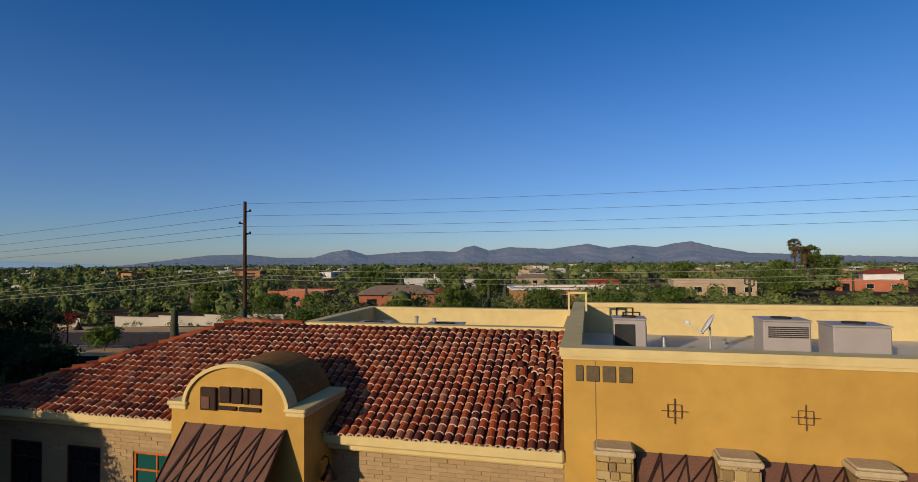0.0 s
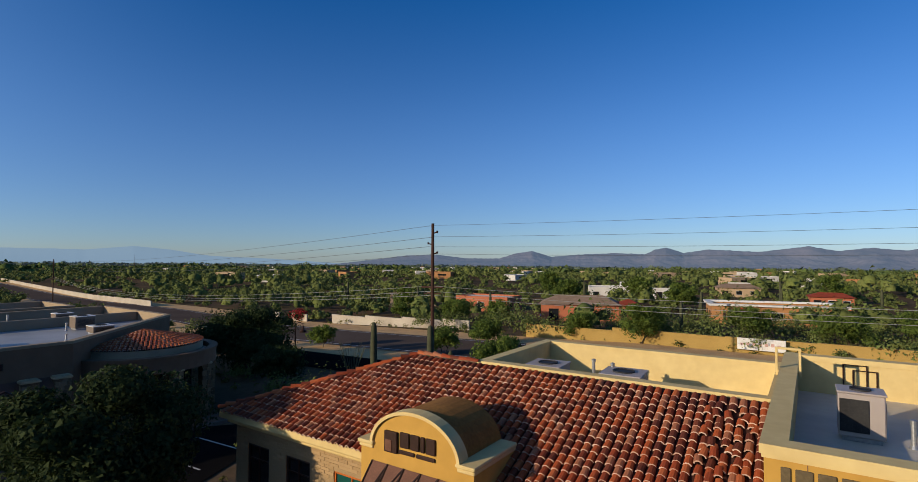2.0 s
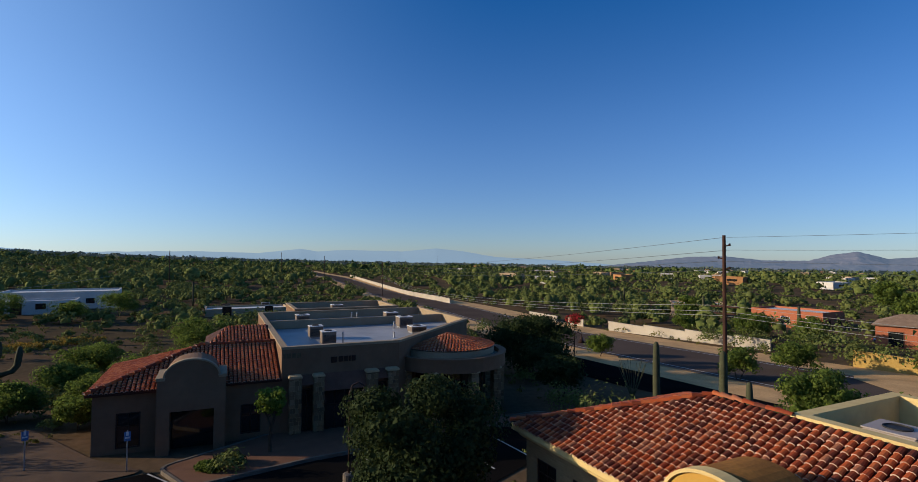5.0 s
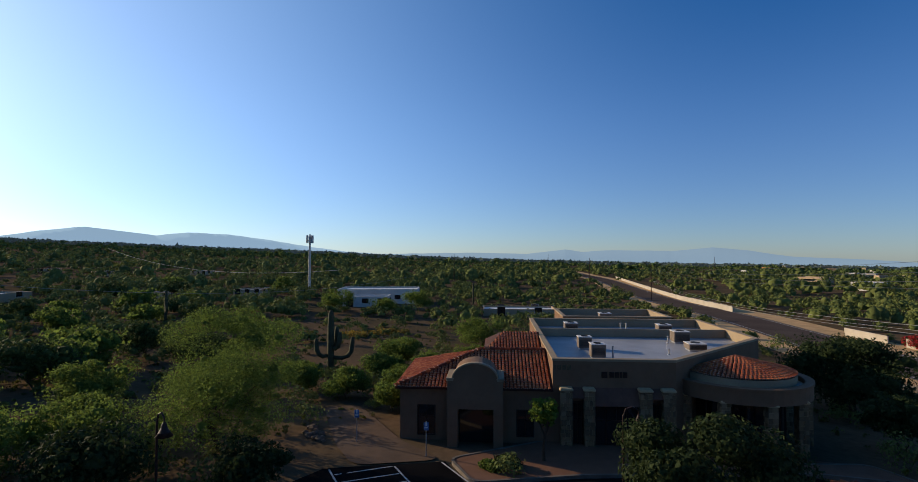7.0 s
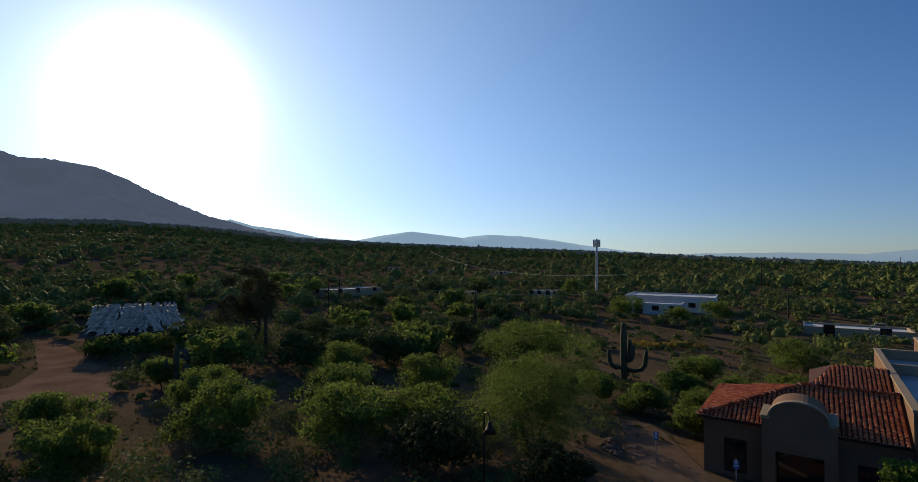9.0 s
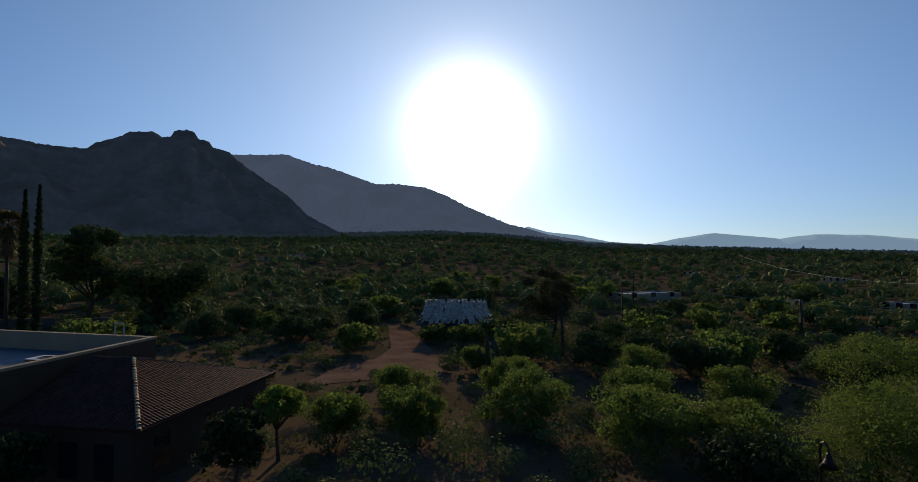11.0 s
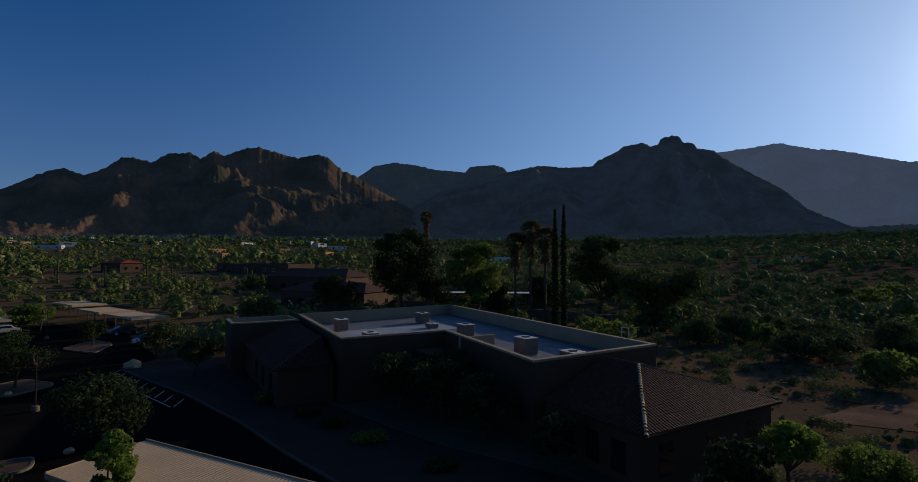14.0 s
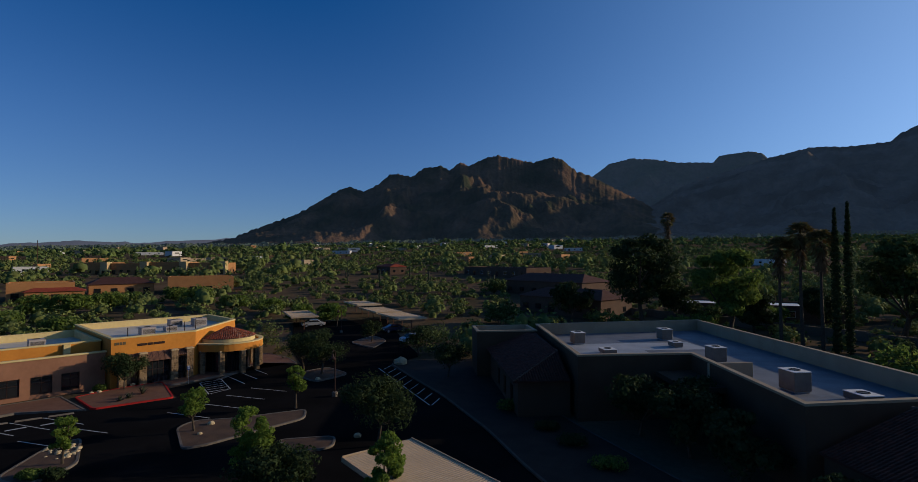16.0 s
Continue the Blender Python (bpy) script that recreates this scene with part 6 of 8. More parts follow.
# big trees beyond the beige office
for k, (x, y, h, r, n, m) in enumerate(((31.1, -107, 19.0, 7.4, 6200, 0), (14.8, -98.4, 16.2, 5.4, 6000, 1), (-8.6, -111, 18.3, 6.6, 5200, 1), (-19, -100, 11.5, 8.5, 5200, 1), (26, -112, 8.5, 4.5, 2000, 0), (12, -108, 8.0, 4.2, 2000, 0), (45, -104, 8.5, 5, 2200, 0), (2, -118, 8, 4.5, 1800, 0))):
    tree("tall_tree", x, y, h, r, n, (LEAF_PALO if k == 1 else LEAF_DEEP) if m else LEAF_DARK, "tall olive-green tree behind the beige office" if m else "tall dark tree behind the beige office", 180 + k, leaf=0.32, lowest=0.25, group="tall garden trees", skirt=0.3)
for k, (x, y, h) in enumerate(((0.1, -92.0, 20.6), (-1.4, -92.3, 21.4))):
    c = thing("cypress", pose(x, y, gz(x, y)), "narrow dark Italian cypress", "tree", "cypresses")
    part("trunk", Shape().path([(0, 0, 0), (0, 0, h * 0.5), (0, 0, h * 0.9)], [0.16, 0.1, 0.03]), BARK, c)
    rng = np.random.default_rng(k + 5)
    zz = np.linspace(0.6, h - 0.5, 26)
    v, f = leaf_cloud(rng, [(0, 0, z) for z in zz], [(0.62 * min(1, (h - z) / (h * 0.35) + 0.12),) * 2 + (0.6,) for z in zz], 2400, 0.2)
    cr = new("crown", quick_mesh("crown", v, f, LEAF_DARK))
    cr.parent = c
PALM_DRY = material("dry_palm_fronds", (0.15, 0.095, 0.045), (0.09, 0.06, 0.03), size=1.0, fine=0.2, bump=0, leaf=0.15)
PALM = material("palm_fronds", (0.085, 0.09, 0.03), (0.15, 0.10, 0.04), size=1.0, fine=0.2, bump=0, leaf=0.2)
for k, (x, y, h) in enumerate(((4.2, -92.8, 18.4), (6.8, -92.4, 16.2), (1.7, -92.4, 17.2), (36.5, -150, 24), (-55.6, -45.5, 9.0), (101, 157, 14.5), (104, 157, 12.0))):
    c = thing("fan_palm", pose(x, y, gz(x, y)), "tall fan palm with a shaggy brown skirt", "palm", "fan palms")
    rnd = random.Random(k)
    skirt = Shape()
    for j in range(150):
        a, z = rnd.uniform(0, 6.28), h * rnd.uniform(0.70, 0.92)
        d, e = Vector((math.cos(a), math.sin(a), 0)), Vector((-math.sin(a), math.cos(a), 0))
        o = Vector((0.05, 0.1, z)) + d * 0.15
        out = d * rnd.uniform(0.7, 1.4) + Vector((0, 0, -rnd.uniform(0.9, 1.8)))
        skirt.add([o - e * 0.1, o + out + e * rnd.uniform(-0.3, 0.3), o + e * 0.22 + out * 0.4], [(0, 1, 2)])
    part("dead_frond_skirt", skirt, PALM_DRY, c, "dry brown hanging fronds")
    part("trunk", Shape().path([(0, 0, 0), (0.1, 0, h * 0.5), (0.05, 0.1, h * 0.92)], [0.28, 0.2, 0.2], 8), BARK, c)
    s = Shape()
    for j in range(130):
        a, e = rnd.uniform(0, 6.28), rnd.uniform(-0.9, 1.45)
        d = Vector((math.cos(a) * math.cos(e), math.sin(a) * math.cos(e), math.sin(e)))
        o = Vector((0.05, 0.1, h * 0.93 + min(0, e) * 0.6))
        side = d.cross(Vector((0, 0, 1))).normalized()
        L = rnd.uniform(1.5, 2.2)
        tip = o + d * L + Vector((0, 0, -0.3))
        mid = o + d * L * 0.55
        for q in range(-2, 3):
            w = mid + side * 0.12 * q
            s.add([mid + side * 0.09 * q, tip + side * 0.5 * q + Vector((0, 0, -0.1 * abs(q))), mid + side * 0.13 * (q + 1) + d * 0.35], [(0, 1, 2)])
        s.add([o - side * 0.03, o + side * 0.03, mid], [(0, 1, 2)])
    part("fronds", s, PALM, c)
saguaro(-18.0, 33.0, 5.4, 0, "single-stemmed saguaro beside the road", 1, 0.24)
saguaro(-13.5, 32.6, 5.3, 0, "single-stemmed saguaro near the power pole", 2, 0.24)
saguaro(-12.2, 33.0, 3.6, 0, "short young saguaro near the power pole", 3, 0.2)
saguaro(-54.6, -1.4, 6.6, 0, "old saguaro with four raised arms", 4, 0.34, 0, ((-95, 2.1, 1.35, 1.7), (92, 1.9, 2.0, 2.0), (60, 2.9, 0.95, 1.6), (130, 3.2, 0.7, 1.7)))
saguaro(-36.5, -40.0, 4.4, 4, "saguaro with several short arms among shrubs", 5, 0.22)
saguaro(-36.0, -38.5, 3.0, 1, "small saguaro among shrubs", 6, 0.2)
saguaro(4.0, 71.0, 5.0, 0, "single-stemmed saguaro behind the yellow wall", 7)
saguaro(8.0, 91.0, 5.6, 1, "tall saguaro by the houses", 8)
for k, (x, y) in enumerate(((-27, 92), (-12, 108), (-47, 104), (38, 110), (24, 116), (60, 108), (92, 122), (-72, 116), (-98, -30), (-140, 34), (120, -150), (133, -138), (142, -165), (101, -160), (152, -140), (86, -140), (168, -130))):
    saguaro(x, y, 5.5 + 1.5 * ((k * 37) % 10) / 10, (k * 7) % 3, "saguaro standing above the desert scrub", 20 + k, 0.24)

# ---- walls, poles, wires ----
def block_wall(name, pts, h, mat, label, thick=0.22):
    s = Shape()
    pts = [np.array(p, float) for p in pts]
    for a, b in zip(pts[:-1], pts[1:]):
        n = max(1, int(np.hypot(*(b - a)) / 8))
        for k in range(n):
            p, q = a + (b - a) * k / n, a + (b - a) * (k + 1) / n
            d = (q - p) / np.hypot(*(q - p))
            o = np.array([-d[1], d[0]]) * thick / 2
            z = gz(*((p + q) / 2))
            c = [p - o, q - o, q + o, p + o]
            s.add([(x, y, zz) for zz in (z - 0.4, z + h) for x, y in c], [(3, 2, 1, 0), (4, 5, 6, 7), (0, 1, 5, 4), (1, 2, 6, 5), (2, 3, 7, 6), (3, 0, 4, 7)])
            c = [p - o * 1.5, q - o * 1.5, q + o * 1.5, p + o * 1.5]
            s.add([(x, y, zz) for zz in (z + h, z + h + 0.08) for x, y in c], [(3, 2, 1, 0), (4, 5, 6, 7), (0, 1, 5, 4), (1, 2, 6, 5), (2, 3, 7, 6), (3, 0, 4, 7)])
    return tagged(new(name, s.mesh(name, mat)), label, "wall", kind="structure")


PALE_WALL = material("pale_stucco_wall", (0.55, 0.49, 0.40), (0.45, 0.40, 0.32), size=3.0, fine=0.05)
YELLOW_WALL = material("yellow_stucco_wall", (0.46, 0.31, 0.095), (0.40, 0.265, 0.08), size=3.0, fine=0.05)
block_wall("garden_wall_white", [(-353, 194), (-232, 145), (-166, 117), (-123, 102)], 1.5, PALE_WALL, "long pale stucco wall beside the road")
block_wall("garden_wall_white_2", [(-55.5, 84.3), (-31, 78.5), (-26, 77.3)], 1.5, PALE_WALL, "pale stucco garden wall beside the road")
block_wall("garden_wall_white_3", [(-80, 90), (-70, 87.3)], 1.4, PALE_WALL, "pale stucco garden wall beside the road")
block_wall("garden_wall_white_4", [(-66.5, 86.6), (-62, 85.5)], 1.4, PALE_WALL, "pale stucco garden wall beside the road")
block_wall("garden_wall_yellow", [(-15.5, 70.5), (-4, 67.5), (8, 63.8), (40, 55)], 1.6, YELLOW_WALL, "yellow stucco wall beside the road")
block_wall("garden_wall_east", [(48, -121), (24, -118), (-4, -108), (-30, -98)], 1.5, material("brown_stone_wall", (0.2, 0.15, 0.11), (0.15, 0.11, 0.08), size=2.0), "brown wall behind the beige office")


def power_pole(x, y, h, label, arms=True):
    ob = thing("power_pole", pose(x, y, gz(x, y) - 0.2), label, "utility pole", "power poles")
    part("pole", Shape().path([(0, 0, 0), (0, 0, h * 0.5), (0, 0, h)], [0.17, 0.14, 0.11], 10), WOOD, ob)
    if arms:
        for z, sgn in ((h - 0.75, 1), (h - 1.6, -1), (h - 2.3, 1)):
            part("insulator", Shape().tube((0, 0, z), (0.34 * sgn, 0, z + 0.08), 0.045).lathe([(0.02, z + 0.02), (0.09, z + 0.05), (0.05, z + 0.1), (0.09, z + 0.14), (0.03, z + 0.2)], 10, 0.36 * sgn, 0), RUST_DARK, ob)
        part("cross_arm", Shape().soft(-0.9, -0.06, h - 4.85, 0.9, 0.06, h - 4.72, 0.02).box(-0.7, -0.05, h - 5.3, 0.7, 0.05, h - 5.22), WOOD, ob)
    return ob


POLE_TOP = gz(-15, 36.5) + 12.5
power_pole(-15.0, 36.5, 12.7, "tall brown wooden power pole with insulators")
power_pole(44.0, 24.0, 12.5, "tall brown wooden power pole with insulators")
for x, y, h in ((-168, 106, 13.0), (-251, 123, 15.5), (-225, 46, 15), (-333, 133, 17), (-96, -62, 8.5), (-120, -74, 9.5), (310, -60, 18), (300, -85, 18), (-420, 330, 18)):
    power_pole(x, y, h, "wooden power pole far off in the desert", arms=False)


def cable(a, b, sag, r, mat, label="thin overhead cable between poles"):
    pts = [Vector(a).lerp(Vector(b), k / 16) - Vector((0, 0, sag * 4 * (k / 16) * (1 - k / 16))) for k in range(17)]
    ob = new("overhead_cable", Shape().path(pts, r, 4).mesh("overhead_cable", mat))
    return tagged(ob, label, "cable", "overhead cables")


T0, T1, T2 = POLE_TOP, gz(44, 24) + 12.3, gz(-168, 106) + 12.8
for z, sx in ((-0.15, 0.0), (-1.0, 0.36), (-1.75, -0.36), (-2.3, 0.36)):
    cable((-15 + sx, 36.5, T0 + z), (44 + sx, 24, T1 + z), 0.35, 0.009, WIRE_DARK)
    cable((-15 + sx, 36.5, T0 + z), (-168, 106, T2 + z), 1.4, 0.014, WIRE_DARK)
for z in (-4.7, -5.1, -5.4):
    cable((-15, 36.5, T0 + z), (44, 24, T1 + z + 0.5), 0.8, 0.011, WIRE)
    cable((-15, 36.5, T0 + z), (-168, 106, T2 + z - 0.5), 2.6, 0.014, WIRE, "pale sagging telephone cable beside the road")
cable((-96, -62, gz(-96, -62) + 8.2), (-168, 20, gz(-168, 20) + 6.0), 3.5, 0.03, WIRE, "pale sagging cable above the desert scrub")
cable((-300, -120, gz(-300, -120) + 12), (-150, -2, gz(-150, -2) + 8.0), 5, 0.05, WIRE, "pale sagging cable above the desert scrub")

tower = thing("cell_tower", pose(-164, -11, gz(-164, -11)), "pale steel cell tower with a ring of antennas", "cell tower")
part("mast", Shape().path([(0, 0, 0), (0, 0, 9), (0, 0, 18.2)], [0.42, 0.34, 0.26], 12), GALV, tower)
for k in range(9):
    a = 6.2832 * k / 9
    an = part("antenna", Shape().soft(-0.16, -0.1, 15.6, 0.16, 0.1, 17.9, 0.03), WHITE, tower)
    an.matrix_basis = pose(1.0 * math.cos(a), 1.0 * math.sin(a), 0, 0, 0, math.degrees(a) - 90)
part("ring", Shape().lathe([(0.95, 16.3), (1.0, 16.3), (1.0, 16.42), (0.95, 16.42)], 18).lathe([(0.95, 17.3), (1.0, 17.3), (1.0, 17.42), (0.95, 17.42)], 18), GALV, tower)


def lot_lamp(x, y, rz, h=4.2):
    ob = thing("lot_lamp", pose(x, y, gz(x, y), 0, 0, rz), "dark bell-shaped lamp on a curved post", "street lamp", "lot lamps")
    part("post", Shape().path([(0, 0, 0), (0, 0, 0.5), (0, 0, h), (0.12, 0, h + 0.3), (0.4, 0, h + 0.42), (0.66, 0, h + 0.25), (0.68, 0, h + 0.05)], [0.09, 0.06, 0.05, 0.04, 0.04, 0.035, 0.03], 8), RUST_DARK, ob)
    part("base", Shape().lathe([(0.28, -0.1), (0.28, 0.45), (0.2, 0.5)], 14), KERB, ob)
    part("shade", Shape().lathe([(0.05, h + 0.1), (0.1, h), (0.14, h - 0.2), (0.34, h - 0.48), (0.31, h - 0.48), (0.08, h - 0.05)], 18, 0.68, 0), RUST_DARK, ob, smooth=True)
    return ob


for x, y, rz in ((-29.6, 39.5, 20), (-21.8, 12.2, 70), (40.5, -36.0, 120), (-24.4, -7.5, 40), (73, -66, 10)):
    lot_lamp(x, y, rz)


# ---- kerbs, islands, lines ----
def island(name, poly, mat, label, kerb=KERB, h=0.15):
    """A raised bed with a kerb round it."""
    if sum(a[0] * b[1] - b[0] * a[1] for a, b in zip(poly, poly[1:] + poly[:1])) < 0:
        poly = poly[::-1]
    inn = inset(poly, 0.16)
    s, n = Shape(), len(poly)
    v = [(x, y, gz(x, y) + z) for z in (-0.1, 0.05 + h) for o in (poly, inn) for x, y in o]
    f = []
    for i in range(n):
        j = (i + 1) % n
        f += [(i, j, 2 * n + j, 2 * n + i), (n + j, n + i, 3 * n + i, 3 * n + j), (2 * n + i, 2 * n + j, 3 * n + j, 3 * n + i)]
    s.add(v, f)
    k = tagged(new("kerb", s.mesh("kerb", kerb)), "pale concrete kerb" if kerb is KERB else "red painted or shade-darkened kerb", "kerb", kind="structure")
    sheet(name, inn, mat, 0.05 + h - 0.03, label, "planting bed" if mat is GRAVEL else "pavement")
    return k


def rounded(poly, r=0.8, n=5):
    """The outline with its corners rounded."""
    res, m = [], len(poly)
    for i in range(m):
        p0, p1, p2 = (np.array(poly[k % m], float) for k in (i - 1, i, i + 1))
        a, b = p0 - p1, p2 - p1
        q = min(r, np.hypot(*a) * 0.45, np.hypot(*b) * 0.45)
        s, e = p1 + a / np.hypot(*a) * q, p1 + b / np.hypot(*b) * q
        for t in np.linspace(0, 1, n):
            res.append(tuple((1 - t) ** 2 * s + 2 * t * (1 - t) * p1 + t * t * e))
    return res


island("office_pavement", rounded([(52.7, -26.6), (54.6, -20.4), (60.6, -21.0), (61.0, -24.2), (60.4, -29.0), (58.0, -28.4)], 0.5), PAVING, "terracotta coloured pavement before the orange office", KERB_RED)
island("round_pavement", rounded([(58.0, -28.8), (60.6, -28.0), (64, -36), (66, -46), (60.5, -45.5), (56.4, -43.8), (60.6, -41.2), (57.9, -36.2)], 0.7), PAVING, "terracotta coloured pavement round the corner entrance")
island("wing_pavement", [(54.9, -20.0), (58.7, -16), (59, -4), (64.5, -4), (62, -20.4)], PAVING, "terracotta coloured pavement along the office wing")
island("planting_bed", rounded([(43.2, -22.1), (38.2, -20.0), (37.6, -21.4), (36.9, -29.6), (38.9, -31.4), (41.7, -26.2), (43.9, -23.9)], 0.8), GRAVEL, "gravel planting island with a young tree")
island("planting_bed", rounded([(39.6, -11.6), (41.0, -14.8), (46.8, -17.0), (46.3, -14.6), (42.4, -10.8)], 1.0), GRAVEL, "gravel planting island with a young tree and boulders")
island("planting_bed", rounded([(46.5, -38.6), (52, -39.4), (51.5, -44.5), (46.5, -43.5)], 1.2), GRAVEL, "gravel planting island with a broad tree")
island("planting_bed", rounded([(34.4, -25.0), (31.4, -28.2), (29.7, -26.4), (31.2, -24.1)], 0.9), GRAVEL, "gravel planting island with a broad tree")
island("planting_bed", rounded([(56.6, -57.6), (63.5, -59.2), (65.5, -66.5), (60.0, -64.2)], 1.5), GRAVEL, "gravel planting island by the drive")
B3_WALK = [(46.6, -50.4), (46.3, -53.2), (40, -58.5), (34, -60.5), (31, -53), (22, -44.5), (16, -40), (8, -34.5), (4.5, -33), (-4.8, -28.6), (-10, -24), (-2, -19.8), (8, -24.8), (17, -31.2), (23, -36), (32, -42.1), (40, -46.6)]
# gravel and kerb are toned nearly black to imitate the yard's shade
island("office_yard", rounded(B3_WALK, 1.0, 3), material("shade_toned_gravel", (0.052, 0.034, 0.024), (0.032, 0.022, 0.016), size=1.5, fine=0.1, bump=0.6), "gravel yard in a shade-dark tone beside the beige office", KERB_DARK)
island("office_pavement", rounded([(-29.2, 5.7), (-31.4, 12.3), (-29.6, 19.6), (-26.4, 18.4), (-24.6, 28.8), (-21.5, 29.0), (-23.9, 24.2), (-25.6, 12), (-25.6, 6.2)], 0.8), PAVING, "brown pavement before the brown office")
sheet("path", rounded([(-29.2, 0.5), (-29.3, 5.4), (-33, 3.5), (-42, 1.2), (-42, -1.5), (-33, -0.5)], 1.0), GRAVEL, 0.06, "sandy path beside the brown office", "path")


def line(x0, y0, x1, y1, w=0.1):
    d = Vector((x1 - x0, y1 - y0)).normalized() * (w / 2)
    c = [(x0 - d.y, y0 + d.x), (x0 + d.y, y0 - d.x), (x1 + d.y, y1 - d.x), (x1 - d.y, y1 + d.x)]
    s = Shape().add([(x, y, gz(x, y) + 0.058) for x, y in c], [(0, 1, 2, 3)])
    return tagged(new("parking_line", s.mesh("parking_line", PAINT)), "worn white parking line", "parking line", "parking lines", "structure")


def wheel_stop(x, y, rz):
    ob = tagged(new("wheel_stop", Shape().add([(-0.9, -0.1, 0), (0.9, -0.1, 0), (0.9, 0.1, 0), (-0.9, 0.1, 0), (-0.85, -0.05, 0.12), (0.85, -0.05, 0.12), (0.85, 0.05, 0.12), (-0.85, 0.05, 0.12)], [(3, 2, 1, 0), (4, 5, 6, 7), (0, 1, 5, 4), (1, 2, 6, 5), (2, 3, 7, 6), (3, 0, 4, 7)]).mesh("wheel_stop", KERB)), "low concrete wheel stop at a parking bay", "wheel stop", "wheel stops")
    ob.matrix_basis = pose(x, y, gz(x, y) + 0.055, 0, 0, rz)
    return ob


# bays before the orange office
for k in range(6):
    f = k / 5
    ax, ay = 54.6 + 3.4 * f * 0.9, -19.2 + 10.5 * f
    if k:
        line(ax + 0.2, ay, ax - 4.6, ay - 1.3)
        wheel_stop(ax - 0.2, ay - 1.15, 72)
for k in range(3):
    a = Vector((57.2, -34.8)) + Vector((0.75, -1.55)) * k * 1.35
    line(a.x, a.y, a.x - 4.8, a.y + 0.9)
    wheel_stop(a.x - 0.5, a.y + 1.0, 110)
for k in range(7):  # hatched access aisle
    f = k / 6
    a, b = Vector((56.8, -31.4)).lerp(Vector((51.4, -29.5)), f), Vector((57.0, -33.7)).lerp(Vector((51.6, -31.6)), min(1, f + 0.12))
    line(a.x, a.y, b.x, b.y)
line(56.8, -31.3, 51.3, -29.3)
line(57.0, -33.8, 51.5, -31.7)
for k in range(4):
    line(43.8 + 0.7 * k, -25.2 - 3.1 * k, 48.4 + 0.6 * k, -23.9 - 3.1 * k)
for k in range(2):
    line(46.6 - 1.0 * k, -18.6 + 3.2 * k, 51.0 - 1.0 * k, -17.2 + 3.2 * k)
for k in range(4):
    f = (k + 1.5) / 5
    ax, ay = 54.6 + 3.06 * f - 2.6, -19.2 + 10.5 * f - 0.8
    line(ax, ay - 0.7, ax + 0.2, ay + 0.6, 0.28)
# hatched bays by the beige office yard
for k in range(9):
    a = Vector((46.0, -50.0)).lerp(Vector((31.6, -41.2)), k / 8)
    line(a.x, a.y, a.x - 0.8, a.y + 2.2)
line(46.3, -48.0, 31.0, -38.9)
# bays before the brown office
line(-28.9, 5.3, -23.5, 6.8)
line(-28.7, 2.7, -23.2, 4.0)
line(-28.8, -0.7, -23.3, 0.6)
for k in range(6):
    f = k / 5
    a, b = Vector((-28.7, 2.6)).lerp(Vector((-23.4, 3.9)), f), Vector((-28.8, -0.6)).lerp(Vector((-23.5, 0.7)), min(1, f + 0.15))
    line(a.x, a.y, b.x, b.y)
for k in range(5):
    line(-24.2 + 0.45 * k, 14.5 + 2.6 * k, -19.6 + 0.45 * k, 13.4 + 2.6 * k)

# ---- signs, boulders, small plants ----
BLUE = material("blue_sign_paint", (0.10, 0.2, 0.42), (0.08, 0.17, 0.36), rough=0.4, size=0.5, bump=0)
for x, y, rz in ((-30.0, 4.6, 80), (-33.2, 0.8, 80), (57.6, -30.5, -100)):
    ob = thing("parking_sign", pose(x, y, gz(x, y), 0, 0, rz), "blue accessible parking sign on a steel post", "sign", "parking signs")
    part("post", Shape().soft(-0.03, -0.03, 0, 0.03, 0.03, 2.0, 0.008), GALV, ob)
    pl = part("plate", Shape().soft(-0.14, -0.05, 1.5, 0.14, -0.03, 1.95, 0.008), BLUE, ob)
    part("symbol", Shape().box(-0.05, -0.056, 1.75, 0.05, -0.05, 1.95).box(-0.1, -0.056, 1.62, 0.1, -0.05, 1.7), WHITE, pl)


def boulder(x, y, r, seed, mat=None, lift=0.12):
    rnd = random.Random(seed)
    bm = bmesh.new()
    bmesh.ops.create_icosphere(bm, subdivisions=2, radius=r)
    for v in bm.verts:
        v.co *= 1 + 0.28 * noise.noise(v.co * (1.4 / r) + Vector((seed, 0, 0)))
        v.co.z *= 0.65
    me = bpy.data.meshes.new("boulder")
    bm.to_mesh(me)
    bm.free()
    me.materials.append(mat or STONE_CAP)
    ob = tagged(new("boulder", me), "pale rounded boulder on gravel", "boulder", "boulders")
    ob.matrix_basis = pose(x, y, gz(x, y) + lift + r * 0.3, 0, 0, rnd.uniform(0, 360))


